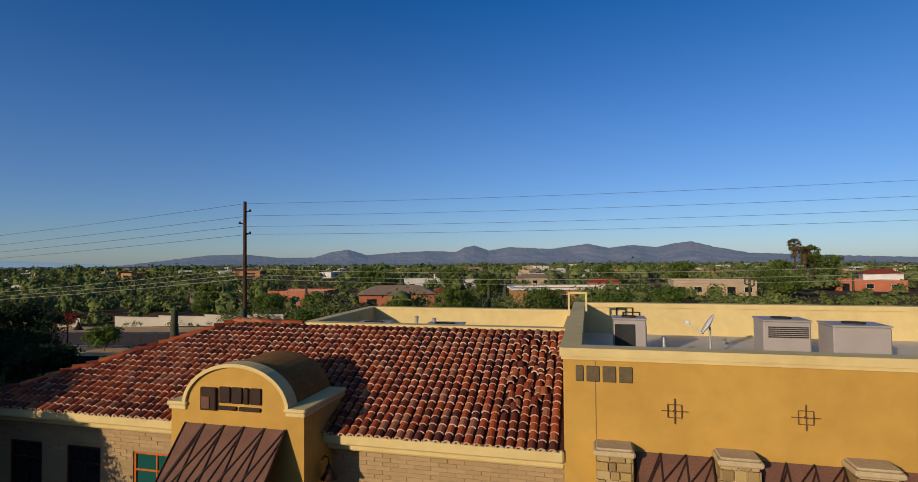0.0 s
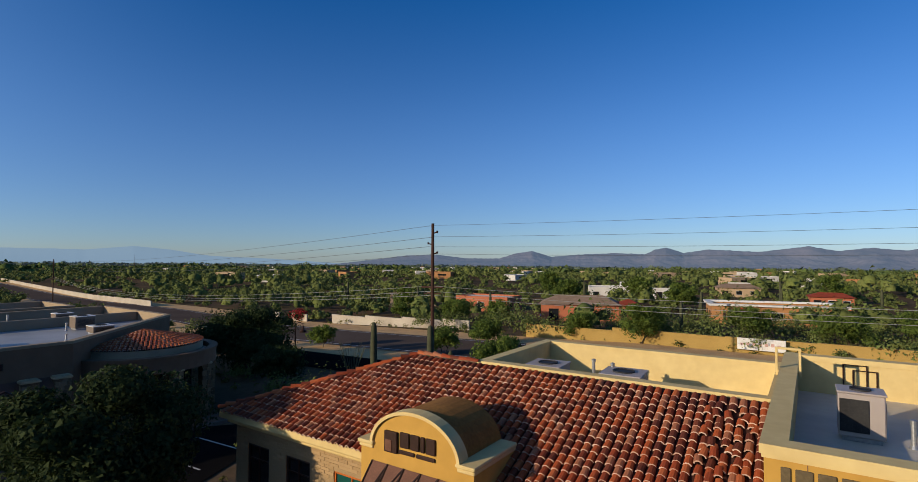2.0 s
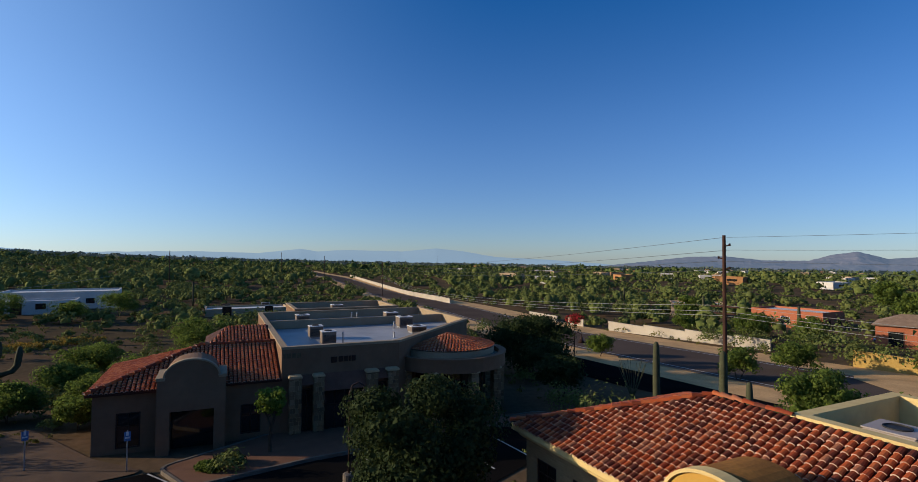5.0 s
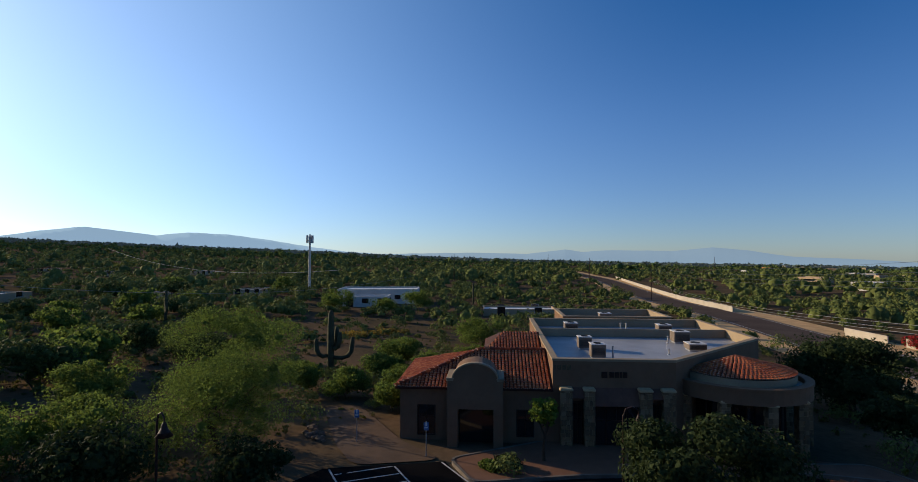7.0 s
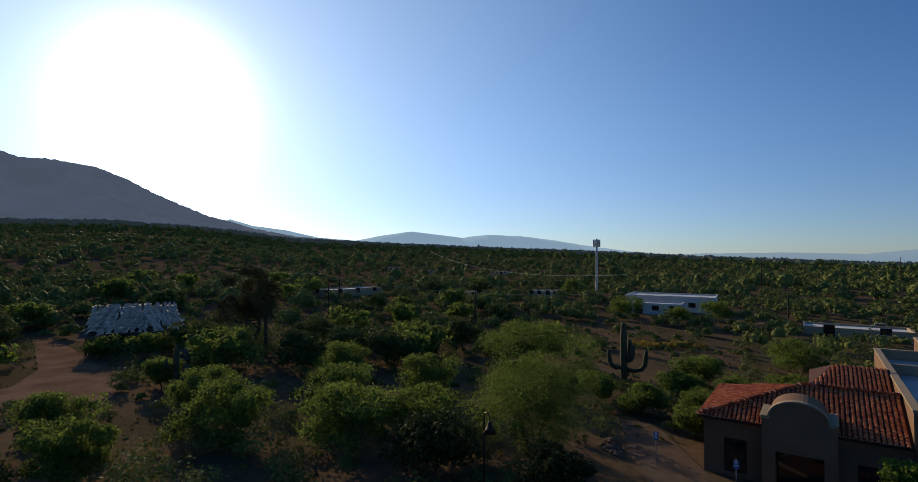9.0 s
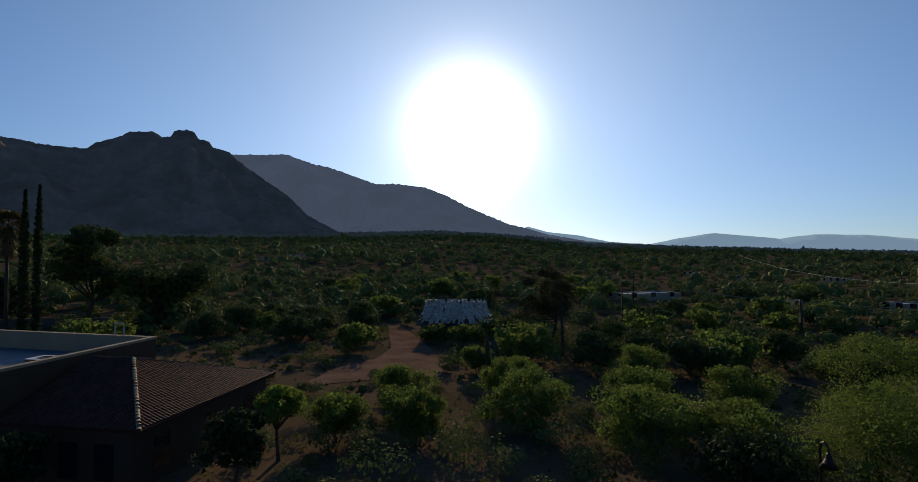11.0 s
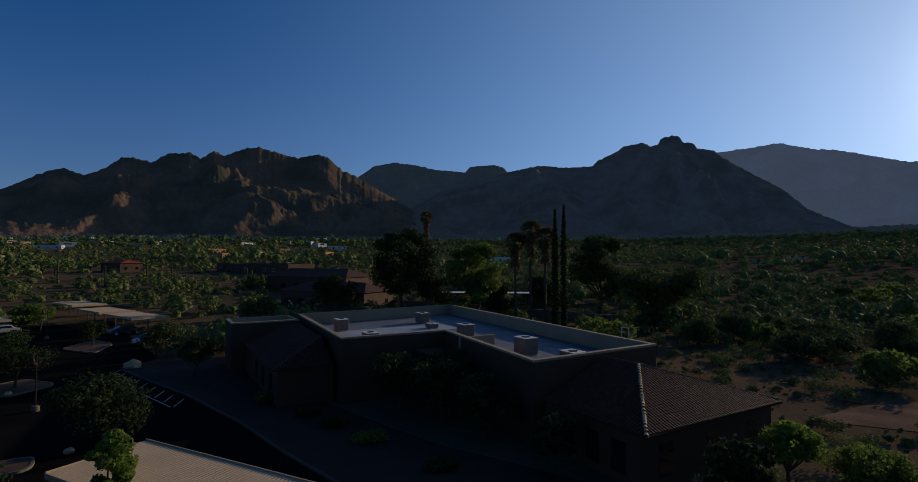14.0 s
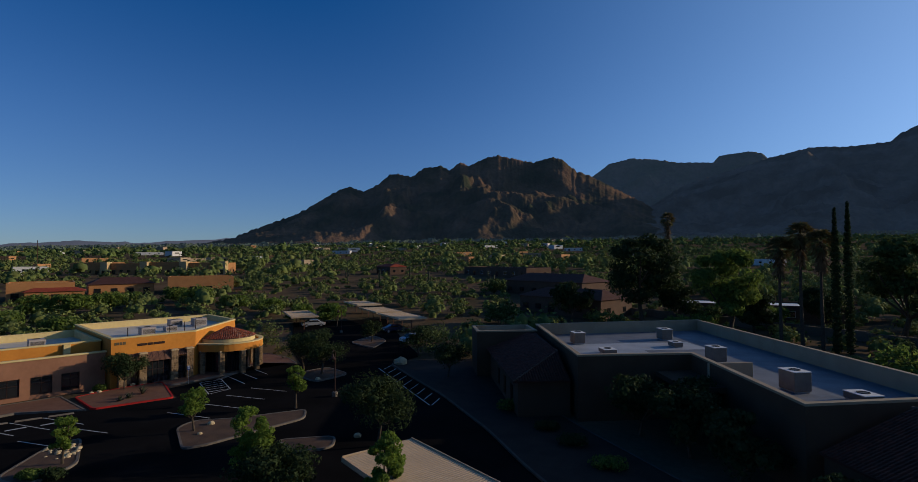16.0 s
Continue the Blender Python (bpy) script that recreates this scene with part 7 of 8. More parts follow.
rnd = random.Random(77)
for k in range(40):
    a, q = rnd.uniform(0, 6.28), rnd.uniform(0, 1) ** 0.5
    boulder(44.4 + 1.7 * q * math.cos(a), -15.0 + 1.1 * q * math.sin(a), rnd.uniform(0.1, 0.22), 200 + k)
for k, (x, y, r) in enumerate(((41.8, -24.2, 0.3), (40.2, -22.4, 0.2), (61.3, -26.5, 0.3), (47.2, -39.4, 0.3), (45.5, -51.2, 0.9), (60.8, -23.2, 0.25), (61.0, -22.6, 0.22), (30.0, -29.0, 0.3))):
    boulder(x, y, r, 300 + k)
BROWN_STONE = material("brown_field_stone", (0.19, 0.13, 0.09), (0.12, 0.085, 0.06), size=0.3, fine=0.03, bump=0.5)
for k in range(26):
    f = rnd.uniform(0, 1)
    boulder(-38.5 + 5.0 * f + rnd.uniform(-.4, .4), -2.6 + 1.2 * f + rnd.uniform(-.5, .5), rnd.uniform(0.12, 0.3), 340 + k, BROWN_STONE, 0.0)


def agave(x, y, r, seed, mat):
    rnd = random.Random(seed)
    ob = thing("agave", pose(x, y, gz(x, y) + 0.15), "spiky green agave in a planting bed", "plant", "agaves")
    for k in range(26):
        a, e = rnd.uniform(0, 6.28), rnd.uniform(0.25, 1.4)
        d = Vector((math.cos(a) * math.cos(e), math.sin(a) * math.cos(e), math.sin(e)))
        s = d.cross(Vector((0, 0, 1))).normalized() * 0.06
        t = s.cross(d).normalized() * 0.03
        m = d * r * 0.5
        part("blade", Shape().add([s, -s, m - s * 0.8, m + s * 0.8, d * r, t, m + t], [(0, 5, 6, 3), (5, 1, 2, 6), (3, 6, 4), (6, 2, 4), (1, 0, 3, 2), (2, 3, 4)]), mat, ob)


for k, (x, y, r) in enumerate(((56.6, -25.4, 0.9), (55.8, -23.9, 0.7), (55.4, -22.9, 0.6), (-41, -6.5, 0.9), (-43, 4.8, 1.0), (-28.2, 8.2, 0.5))):
    agave(x, y, r, k, CACTUS)
oco = thing("ocotillo", pose(-22.5, 37.5, gz(-22.5, 37.5)), "ocotillo with bare wand-like stems", "plant")
for k in range(14):
    a = 6.28 * k / 14
    part("stem", Shape().path([(0, 0, 0), (math.cos(a) * 0.5, math.sin(a) * 0.5, 1.3), (math.cos(a) * 1.1, math.sin(a) * 1.1, 3.0 + 0.4 * math.sin(k * 3))], [0.035, 0.03, 0.012], 4), CACTUS, oco)
for k, (x, y, r, h) in enumerate(((-29.5, 17.0, 0.7, 0.8), (-27.5, 8.8, 0.7, 0.6), (-27.2, 7.6, 0.6, 0.5), (39.9, -13.0, 0.9, 0.6), (40.8, -12.2, 0.8, 0.6), (16, -36.5, 1.1, 0.9), (12.5, -34.0, 1.2, 0.8), (19, -38.5, 1.0, 0.8), (24, -41.5, 1.2, 1.0), (7, -30.5, 1.0, 0.7), (61.6, -23.5, 0.6, 0.7))):
    ob = thing("shrub", pose(x, y, gz(x, y) + 0.1), "low rounded green shrub in gravel", "shrub", "low shrubs")
    v, f = leaf_cloud(np.random.default_rng(k), [(0, 0, h * 0.55), (r * 0.4, 0.1, h * 0.45), (-r * 0.35, -0.2, h * 0.5)], [(r * 0.7, r * 0.7, h * 0.5)] * 3, 700, 0.09)
    v[:, 2] = np.maximum(v[:, 2], 0)
    c = new("leaves", quick_mesh("leaves", v, f, LEAF_DARK if k % 2 else LEAF_PALO))
    c.parent = ob


RED_FLOWER = material("red_bougainvillea_bracts", (0.5, 0.035, 0.05), (0.36, 0.03, 0.035), size=0.6, fine=0.1, bump=0, leaf=0.35)
for k, (x, y, r, h) in enumerate(((-64.0, 86.0, 1.5, 2.6), (-66.5, 87.5, 1.2, 2.0), (-2.0, 96.5, 0.9, 1.5))):
    ob = thing("bougainvillea", pose(x, y, gz(x, y)), "bougainvillea in full red bloom by a wall", "shrub", "flowering shrubs")
    part("stem", Shape().path([(0, 0, -0.1), (0.1, 0, h * 0.4), (0, 0.1, h * 0.7)], [0.06, 0.05, 0.02], 6), BARK, ob)
    for nm, mt, cnt in (("blossom", RED_FLOWER, 900), ("leaves", LEAF_DARK, 500)):
        v, f = leaf_cloud(np.random.default_rng(k + cnt), [(0, 0, h * 0.6), (r * 0.5, 0.1, h * 0.5), (-r * 0.45, -0.2, h * 0.5)], [(r * 0.7, r * 0.7, h * 0.42)] * 3, cnt, 0.13)
        c = new(nm, quick_mesh(nm, v, f, mt))
        c.parent = ob
YELLOW_FLOWER = material("yellow_brittlebush", (0.42, 0.25, 0.03), (0.2, 0.17, 0.05), size=0.8, fine=0.15, bump=0, leaf=0.3)
fl = np.random.default_rng(41)
fu, fw = fl.uniform(-1, 1, 60), fl.normal(0, 0.5, 60)
fx, fy = -83.0 - 2.5 * fu + 1.5 * fw, 3.5 + 5.5 * fu + 1.2 * fw
v, f = leaf_cloud(fl, np.stack([fx, fy, ground(fx, fy) + 0.3], 1), np.full((60, 3), 0.5), 2600, 0.12)
tagged(new("yellow_brittlebush", quick_mesh("yellow_brittlebush", v, f, YELLOW_FLOWER)), "yellow flowering brittlebush on open sand", "flowers", kind="stuff")
board = thing("wall_sign", pose(11.2, 62.4, gz(11.2, 62.4), 0, 0, -15.5), "white painted sign board on the yellow wall", "sign")
part("panel", Shape().soft(-2.2, -0.3, 0.55, 2.2, -0.16, 1.75, 0.02), WHITE, board)
SIGN_PINK = material("faded_red_lettering", (0.62, 0.4, 0.36), (0.55, 0.36, 0.33), rough=0.6, size=0.5)
for k in range(7):
    part("lettering", Shape().box(-1.9 + 0.56 * k, -0.315, 1.02, -1.6 + 0.56 * k, -0.3, 1.25 + 0.05 * (k % 3)), SIGN_PINK, board)


# ---- carports ----
CORR = material("tan_corrugated_steel", (0.62, 0.45, 0.28), (0.55, 0.4, 0.25), rough=0.5, size=2.0, fine=0.05, bump=0.1)


def carport(x, y, rz, length, depth, h, label):
    ob = thing("carport", pose(x, y, gz(x, y), 0, 0, rz), label, "carport", "carports")
    s = Shape()
    n = int(length / 0.2)
    prof = []
    for k in range(n):
        u = k * length / n
        w = length / n
        prof += [(u, 0), (u + w * 0.35, 0), (u + w * 0.5, 0.025), (u + w * 0.85, 0.025)]
    prof.append((length, 0))
    m = len(prof)
    s.add([(u, 0, h + z) for u, z in prof] + [(u, depth, h + 0.12 + z) for u, z in prof], [(k, k + 1, m + k + 1, m + k) for k in range(m - 1)])
    part("roof_sheet", s, CORR, ob)
    part("fascia", Shape().box(-0.05, -0.06, h - 0.2, length + 0.05, -0.01, h + 0.07).box(-0.05, depth + 0.01, h - 0.08, length + 0.05, depth + 0.06, h + 0.2).box(-0.06, -0.01, h - 0.2, -0.01, depth + 0.01, h + 0.12).box(length + 0.01, -0.01, h - 0.2, length + 0.06, depth + 0.01, h + 0.12), CORR, ob)
    k = 0.8
    while k < length:
        part("column", Shape().soft(k - 0.08, depth * 0.5 - 0.08, -0.1, k + 0.08, depth * 0.5 + 0.08, h - 0.15, 0.01), RUST, ob)
        part("beam", Shape().box(k - 0.06, 0.1, h - 0.2, k + 0.06, depth - 0.1, h - 0.02), RUST, ob)
        k += max(2.7, (length - 1.6) / max(1, round((length - 1.6) / 5.4)))
    return ob


carport(23.1, -21.3, 163, 13.4, 4.5, 2.4, "tan corrugated steel carport roof on posts")
carport(80.0, -66.6, -29, 11.5, 5.0, 2.6, "small tan steel carport in the far lot")
for k in range(3):
    carport(62.0 + 10.8 * k, -77.0 - 5.2 * k, -26, 10.6, 5.6, 2.5 + 0.12 * k, "long tan steel carport in the far lot")


# ---- houses and other buildings ----
HOUSE_SPOTS = []


def house(x, y, rz, w, d, h, wall, roof, label, name="house", parapet=0.35, openings=3, tiles=None, trim=None):
    ob = thing(name, pose(x, y, gz(x, y), 0, 0, rz), label, "house" if name == "house" else "building", "houses beyond the road" if name == "house" else "")
    HOUSE_SPOTS.append((x, y, max(w, d) / 2, 0.0 if name == "hall" else 0.09))
    pw = [(-w / 2, -d / 2), (w / 2, -d / 2), (w / 2, d / 2), (-w / 2, d / 2)]
    if tiles:
        part("wall", Shape().box(-w / 2, -d / 2, -1.0, w / 2, d / 2, h), wall, ob)
        rise = d * 0.16
        o = 0.5
        part("roof", Shape().add([(-w / 2 - o, -d / 2 - o, h), (w / 2 + o, -d / 2 - o, h), (w / 2 + o, d / 2 + o, h), (-w / 2 - o, d / 2 + o, h), (-w / 2 + d * 0.3, 0, h + rise), (w / 2 - d * 0.3, 0, h + rise)],
                                 [(0, 1, 5, 4), (1, 2, 5), (2, 3, 4, 5), (3, 0, 4), (3, 2, 1, 0)]), tiles, ob)
    else:
        part("wall", ring(Shape(), pw, inset(pw, 0.3), -1.0, h), wall, ob)
        part("roof", Shape().prism(inset(pw, 0.3), h - parapet - 0.2, h - parapet), roof, ob)
    for side in (-1, 1):
        for k in range(openings):
            cx = -w / 2 + w * (k + 0.5) / openings
            ww = min(1.6, w / openings * 0.5)
            z0, z1 = (0.9, 2.1) if k % 3 else (0.0, 2.1)
            yy = side * (d / 2 + 0.02)
            wi = part("window" if k % 3 else "door", Shape().box(cx - ww / 2 - 0.06, yy - 0.04, z0, cx + ww / 2 + 0.06, yy + 0.04, z1 + 0.06), trim or (WHITE if k % 3 else RUST), ob)
            part("pane", Shape().box(cx - ww / 2, yy - 0.055, z0 + 0.06, cx + ww / 2, yy + 0.055, z1), GLASS, wi)
    for k in range(2):
        yy = -d / 4 + k * d / 2
        for side in (-1, 1):
            part("window", Shape().box(side * (w / 2 + 0.02) - 0.04, yy - 0.6, 0.9, side * (w / 2 + 0.02) + 0.04, yy + 0.6, 2.0), GLASS, ob)
    return ob


PINK = material("salmon_stucco", (0.50, 0.17, 0.09), (0.42, 0.14, 0.075), size=2.0)
TANH = material("tan_house_stucco", (0.52, 0.38, 0.24), (0.44, 0.32, 0.2), size=2.0)
WHITEH = material("white_house_stucco", (0.72, 0.69, 0.64), (0.62, 0.6, 0.56), size=2.0)
BROWNROOF = material("brown_shingle_roof", (0.38, 0.26, 0.17), (0.3, 0.2, 0.13), size=0.8, fine=0.08, bump=0.5)
REDROOF = material("red_tile_roof", (0.38, 0.07, 0.03), (0.28, 0.05, 0.025), size=0.8, fine=0.08, bump=0.5)
DARKROOF = material("dark_clay_roof", (0.10, 0.042, 0.03), (0.07, 0.03, 0.022), size=0.8, fine=0.08, bump=0.5)
# brown stucco darkened so that tree shade sits in its base colour
BROWNB = material("shaded_brown_stucco", (0.13, 0.075, 0.05), (0.105, 0.06, 0.04), size=2.0)
ORANGEH = material("far_orange_stucco", (0.48, 0.24, 0.10), (0.4, 0.2, 0.085), size=2.0)
house(-11.0, 165.0, 8, 12.5, 9, 3.6, WHITEH, WHITE, "white flat-roofed house among trees")
house(-4.5, 169.0, 8, 7, 7, 4.6, WHITEH, WHITE, "tall white block of a flat-roofed house")
house(5.5, 163.5, 8, 9, 6, 3.0, WHITEH, WHITE, "low white wing of a flat-roofed house")
house(-11.8, 99.0, 6, 13.5, 9, 2.9, PINK, BROWNROOF, "salmon house with a brown hipped roof", tiles=BROWNROOF)
house(-3.2, 98.5, 6, 4.0, 6, 2.6, PINK, REDROOF, "red-tiled porch of the salmon house", tiles=REDROOF, openings=2)
house(-34.5, 116.0, -10, 13, 8, 3.4, PINK, WHITE, "orange-red flat-roofed house behind trees")
house(-60.0, 129.0, 30, 12, 8, 3.4, TANH, WHITE, "tan flat-roofed house behind trees")
long_house = house(19.5, 101.0, 0, 19, 9, 3.0, ORANGEH, WHITE, "long orange house with a white roof")
part("roof_edge", ring(Shape(), [(-9.9, -4.9), (9.9, -4.9), (9.9, 4.9), (-9.9, 4.9)], [(-9.0, -4.0), (9.0, -4.0), (9.0, 4.0), (-9.0, 4.0)], 3.0, 3.32), WHITE, long_house, "broad white roof edge")
part("awning", Shape().add([(-6.5, -4.6, 2.7), (-3.6, -4.6, 2.7), (-3.6, -6.4, 2.2), (-6.5, -6.4, 2.2), (-6.5, -4.6, 2.64), (-3.6, -4.6, 2.64), (-3.6, -6.4, 2.14), (-6.5, -6.4, 2.14)], [(3, 2, 1, 0), (4, 5, 6, 7), (0, 1, 5, 4), (1, 2, 6, 5), (2, 3, 7, 6), (3, 0, 4, 7)]), KERB_RED, long_house, "red awning")
house(61.0, 127.0, -14, 18, 9, 3.6, TANH, WHITE, "pale house with arched porch", openings=5)
house(114.0, 146.0, -30, 16, 9, 3.2, PINK, WHITE, "red-brown house with pale roof edges")
house(121.0, 150.0, -30, 9, 8, 4.8, WHITEH, REDROOF, "white house with a red roof", tiles=REDROOF)
house(39.0, 141.0, -10, 8, 6, 2.8, PINK, REDROOF, "small red-roofed house among trees", tiles=REDROOF)
house(27.0, 190.0, 0, 12, 8, 3.0, TANH, BROWNROOF, "brown-roofed house among trees", tiles=BROWNROOF)
house(29.0, 200.0, 0, 6, 6, 4.4, WHITEH, WHITE, "small white two-storey block")
house(-145.0, 9.0, 80, 21, 12, 3.6, WHITEH, WHITE, "white flat-roofed hall in the desert", name="hall", openings=2)
house(-131.0, 5.0, 80, 11, 7, 2.6, WHITEH, WHITE, "low white annexe of the desert hall", name="hall", openings=3)
house(-113.0, 38.0, 75, 16, 8, 1.7, TANH, WHITE, "long low building with a pale roof", name="hall", openings=2)
SAND_TRIM = material("sand_coloured_stucco", (0.6, 0.42, 0.2), (0.52, 0.36, 0.17), size=2.0)
OCHRE_DEEP = material("deep_ochre_stucco", (0.48, 0.225, 0.085), (0.41, 0.19, 0.072), size=2.0)
house(185.0, -54.0, -107, 15, 12, 5.0, OCHRE_DEEP, SAND_TRIM, "ochre flat-roofed office behind trees", name="office_building", openings=4, trim=RUST_DARK)
house(176.0, -54.5, -107, 13, 6, 2.9, OCHRE_DEEP, REDROOF, "low tile-roofed porch of the ochre office", name="office_porch", tiles=REDROOF, openings=3, trim=RUST_DARK)
house(184.0, -74.0, -107, 17, 12, 3.4, OCHRE_DEEP, REDROOF, "tile-roofed wing of the ochre office", name="office_building", tiles=DARKROOF, openings=4, trim=RUST_DARK)
house(171.0, -93.0, -118, 19, 12, 5.2, OCHRE_DEEP, SAND_TRIM, "ochre office block with pilasters", name="office_building", openings=4, trim=RUST_DARK)
for k in range(4):
    x, y = 320.0 - 15.8 * k, -117.0 - 12.3 * k
    house(x, y, -142, 19.4, 14, 6.2 - 0.5 * (k % 2), OCHRE_DEEP, WHITE, "long ochre office block with a pale roof", name="office_building", openings=5, trim=RUST_DARK)
    # added end blocks whose pale yellow colour stands for sunlit wall ends
    house(x - 7.5 - 4.2, y - 5.9 + 6.6, -142, 3.6, 4, 6.6, SAND_TRIM, WHITE, "sand-coloured block for the sunlit end of the long office", name="end_block", openings=1, trim=RUST_DARK)
house(181.0, -196.0, -20, 15, 9, 3.6, BROWNB, DARKROOF, "red-tiled house above the scrub", tiles=REDROOF, openings=3)
house(50.0, -117.0, -14, 23, 12, 3.8, BROWNB, BROWNROOF, "brown tiled office behind trees", name="office_building", tiles=DARKROOF, openings=6, trim=RUST_DARK)
house(70.0, -150.0, -14, 30, 14, 4.2, BROWNB, DARKROOF, "brown tiled office behind trees", name="office_building", tiles=DARKROOF, openings=6, trim=RUST_DARK)
house(120.0, -205.0, -20, 44, 14, 4.0, BROWNB, WHITE, "long low brown building", name="office_building", openings=8)
house(14.0, -128.0, 8, 30, 12, 3.2, BROWNB, WHITE, "low house with a pale roof behind tall trees", openings=5)
for k, (h, r, w) in enumerate(((167.4, 468, 20), (158.7, 338, 24), (157.5, 362, 16), (125.4, 225, 14), (120.6, 161, 20), (108.8, 153, 8), (99.4, 163, 8), (116, 300, 9), (112, 280, 8), (104, 300, 9), (185, 330, 18), (190, 420, 16), (197, 500, 20), (203, 620, 20), (215, 520, 20), (222, 700, 24), (228, 640, 22), (235, 560, 20), (242, 520, 26), (212, 820, 26), (219, 900, 26), (231, 900, 30), (246, 760, 30), (250, 620, 30), (206, 880, 24))):
    x, y = -math.sin(radians(h)) * r, math.cos(radians(h)) * r
    house(x, y, h + 20 * (k % 5 - 2), w, 8, 3.4 if k > 9 else 2.0, (TANH, WHITEH, ORANGEH)[k % 3 if k > 9 else 0], WHITE, ("tan", "white", "orange")[k % 3 if k > 9 else 0] + " flat-roofed house far off in the scrub", openings=3)
rnd = random.Random(5)


def far_house(wall, roof, label, w, d, h):
    ob = thing("house", pose(0, 0, -200), label, "house", "houses far off in the plain")
    pw = [(-w / 2, -d / 2), (w / 2, -d / 2), (w / 2, d / 2), (-w / 2, d / 2)]
    part("wall", ring(Shape(), pw, inset(pw, 0.3), -2.0, h), wall, ob)
    part("roof", Shape().prism(inset(pw, 0.3), h - 0.5, h - 0.3), roof, ob)
    for side in (-1, 1):
        part("window", Shape().box(-w * 0.2, side * d / 2 - 0.05, 0.9, w * 0.25, side * d / 2 + 0.05, 2.1), GLASS, ob)
    return ob


far_kinds = [far_house(WHITEH, WHITE, "white flat-roofed house far off among trees", 15, 10, 3.4), far_house(TANH, WHITE, "tan flat-roofed house far off among trees", 18, 11, 3.3), far_house(ORANGEH, BROWNROOF, "orange-brown house far off among trees", 14, 10, 3.6)]
used = set()
for k in range(250):
    h, r = (rnd.uniform(-46, 50), 330 + 2000 * rnd.uniform(0, 1) ** 1.2) if k < 200 else (rnd.uniform(204, 258), rnd.uniform(330, 1700))
    x, y = -math.sin(radians(h)) * r, math.cos(radians(h)) * r
    HOUSE_SPOTS.append((x, y, 7.0, 0.04))
    kind = (0, 0, 1, 1, 2)[k % 5]
    m = pose(x, y, gz(x, y) + rnd.uniform(0.3, 1.4) + r * 0.0012, 0, 0, rnd.uniform(0, 180))
    if kind in used:
        copy_thing(far_kinds[kind], m)
    else:
        far_kinds[kind].matrix_basis = m
        used.add(kind)

# the broken shed in the clearing
shed = thing("shed", pose(-54.5, -66.5, gz(-54.5, -66.5), 0, 0, 140), "old open shed with a ragged pale thatched roof", "shed")
BOARDS = material("weathered_boards", (0.13, 0.1, 0.075), (0.09, 0.07, 0.05), size=0.6, fine=0.05)
part("rear_wall", Shape().box(-4.5, 4.2, -0.4, 4.5, 4.4, 5.2), BOARDS, shed)
part("side_wall", Shape().add([(-5.2, -3.5, -0.4), (-4.5, 4.2, -0.4), (-4.5, 4.2, 5.1), (-5.2, -3.5, 2.6)], [(0, 1, 2, 3), (3, 2, 1, 0)]), BOARDS, shed)
for x in (-5.4, -1.8, 1.8, 5.4):
    part("post", Shape().soft(x - 0.09, -4.3, -0.4, x + 0.09, -4.1, 2.45, 0.02), WOOD, shed)
rs = random.Random(3)
SHEET = material("weathered_sheet_metal", (0.21, 0.17, 0.14), (0.085, 0.066, 0.053), rough=0.65, metal=0.1, spec=0.2, size=0.8, fine=0.15, bump=0.8, depth=0.04, grain=0.6)
nx, ny = 30, 18
grid, faces_ = [], []
for a in range(ny + 1):
    f = a / ny
    for b in range(nx + 1):
        g = b / nx * 2 - 1
        edge = max(abs(g), abs(2 * f - 1))
        rag = 0.35 * noise.noise(Vector((g * 9, f * 7, 2.0))) * (edge > 0.93)
        lump = 0.22 * noise.noise(Vector((g * 6, f * 5, 0.5))) + 0.10 * noise.noise(Vector((g * 19, f * 15, 3.5)))
        grid.append(((6.4 - 2.0 * f) * g + rag, -5.0 + 9.8 * f + rag, 2.5 + 3.1 * f + lump))
for a in range(ny):
    for b in range(nx):
        k = a * (nx + 1) + b
        if noise.noise(Vector((b * 0.55, a * 0.6, 8.0))) < 0.42:
            faces_.append((k, k + 1, k + nx + 2, k + nx + 1))
part("roof_covering", Shape().add(grid, faces_), BOARDS, shed, "rough dark roof boards")
STRIPS = material("dry_palm_thatch", (0.62, 0.49, 0.37), (0.3, 0.23, 0.17), rough=0.7, spec=0.2, size=0.7, fine=0.12, bump=0.7, depth=0.03, grain=0.6, vary="object", c=[(0.5, 0.39, 0.29), (0.34, 0.26, 0.19), (0.42, 0.33, 0.25), (0.26, 0.2, 0.15), (0.6, 0.49, 0.38)], mixed=0.6)
strip_meshes = []
for k in range(4):  # long bundles with ragged ends
    st = Shape()
    edge = [(0.16 + 0.05 * math.sin(j * 2.3 + k), 0.06 * math.sin(j * 1.7 + 2 * k)) for j in range(9)]
    st.loft([[(-w_, j / 8.0, lift_), (w_ * 0.9, j / 8.0, lift_ + 0.03), (w_ * 0.8, j / 8.0, lift_ - 0.03), (-w_, j / 8.0, lift_ - 0.03)] for j, (w_, lift_) in enumerate(edge)])
    strip_meshes.append(st.mesh("palm_frond", STRIPS))
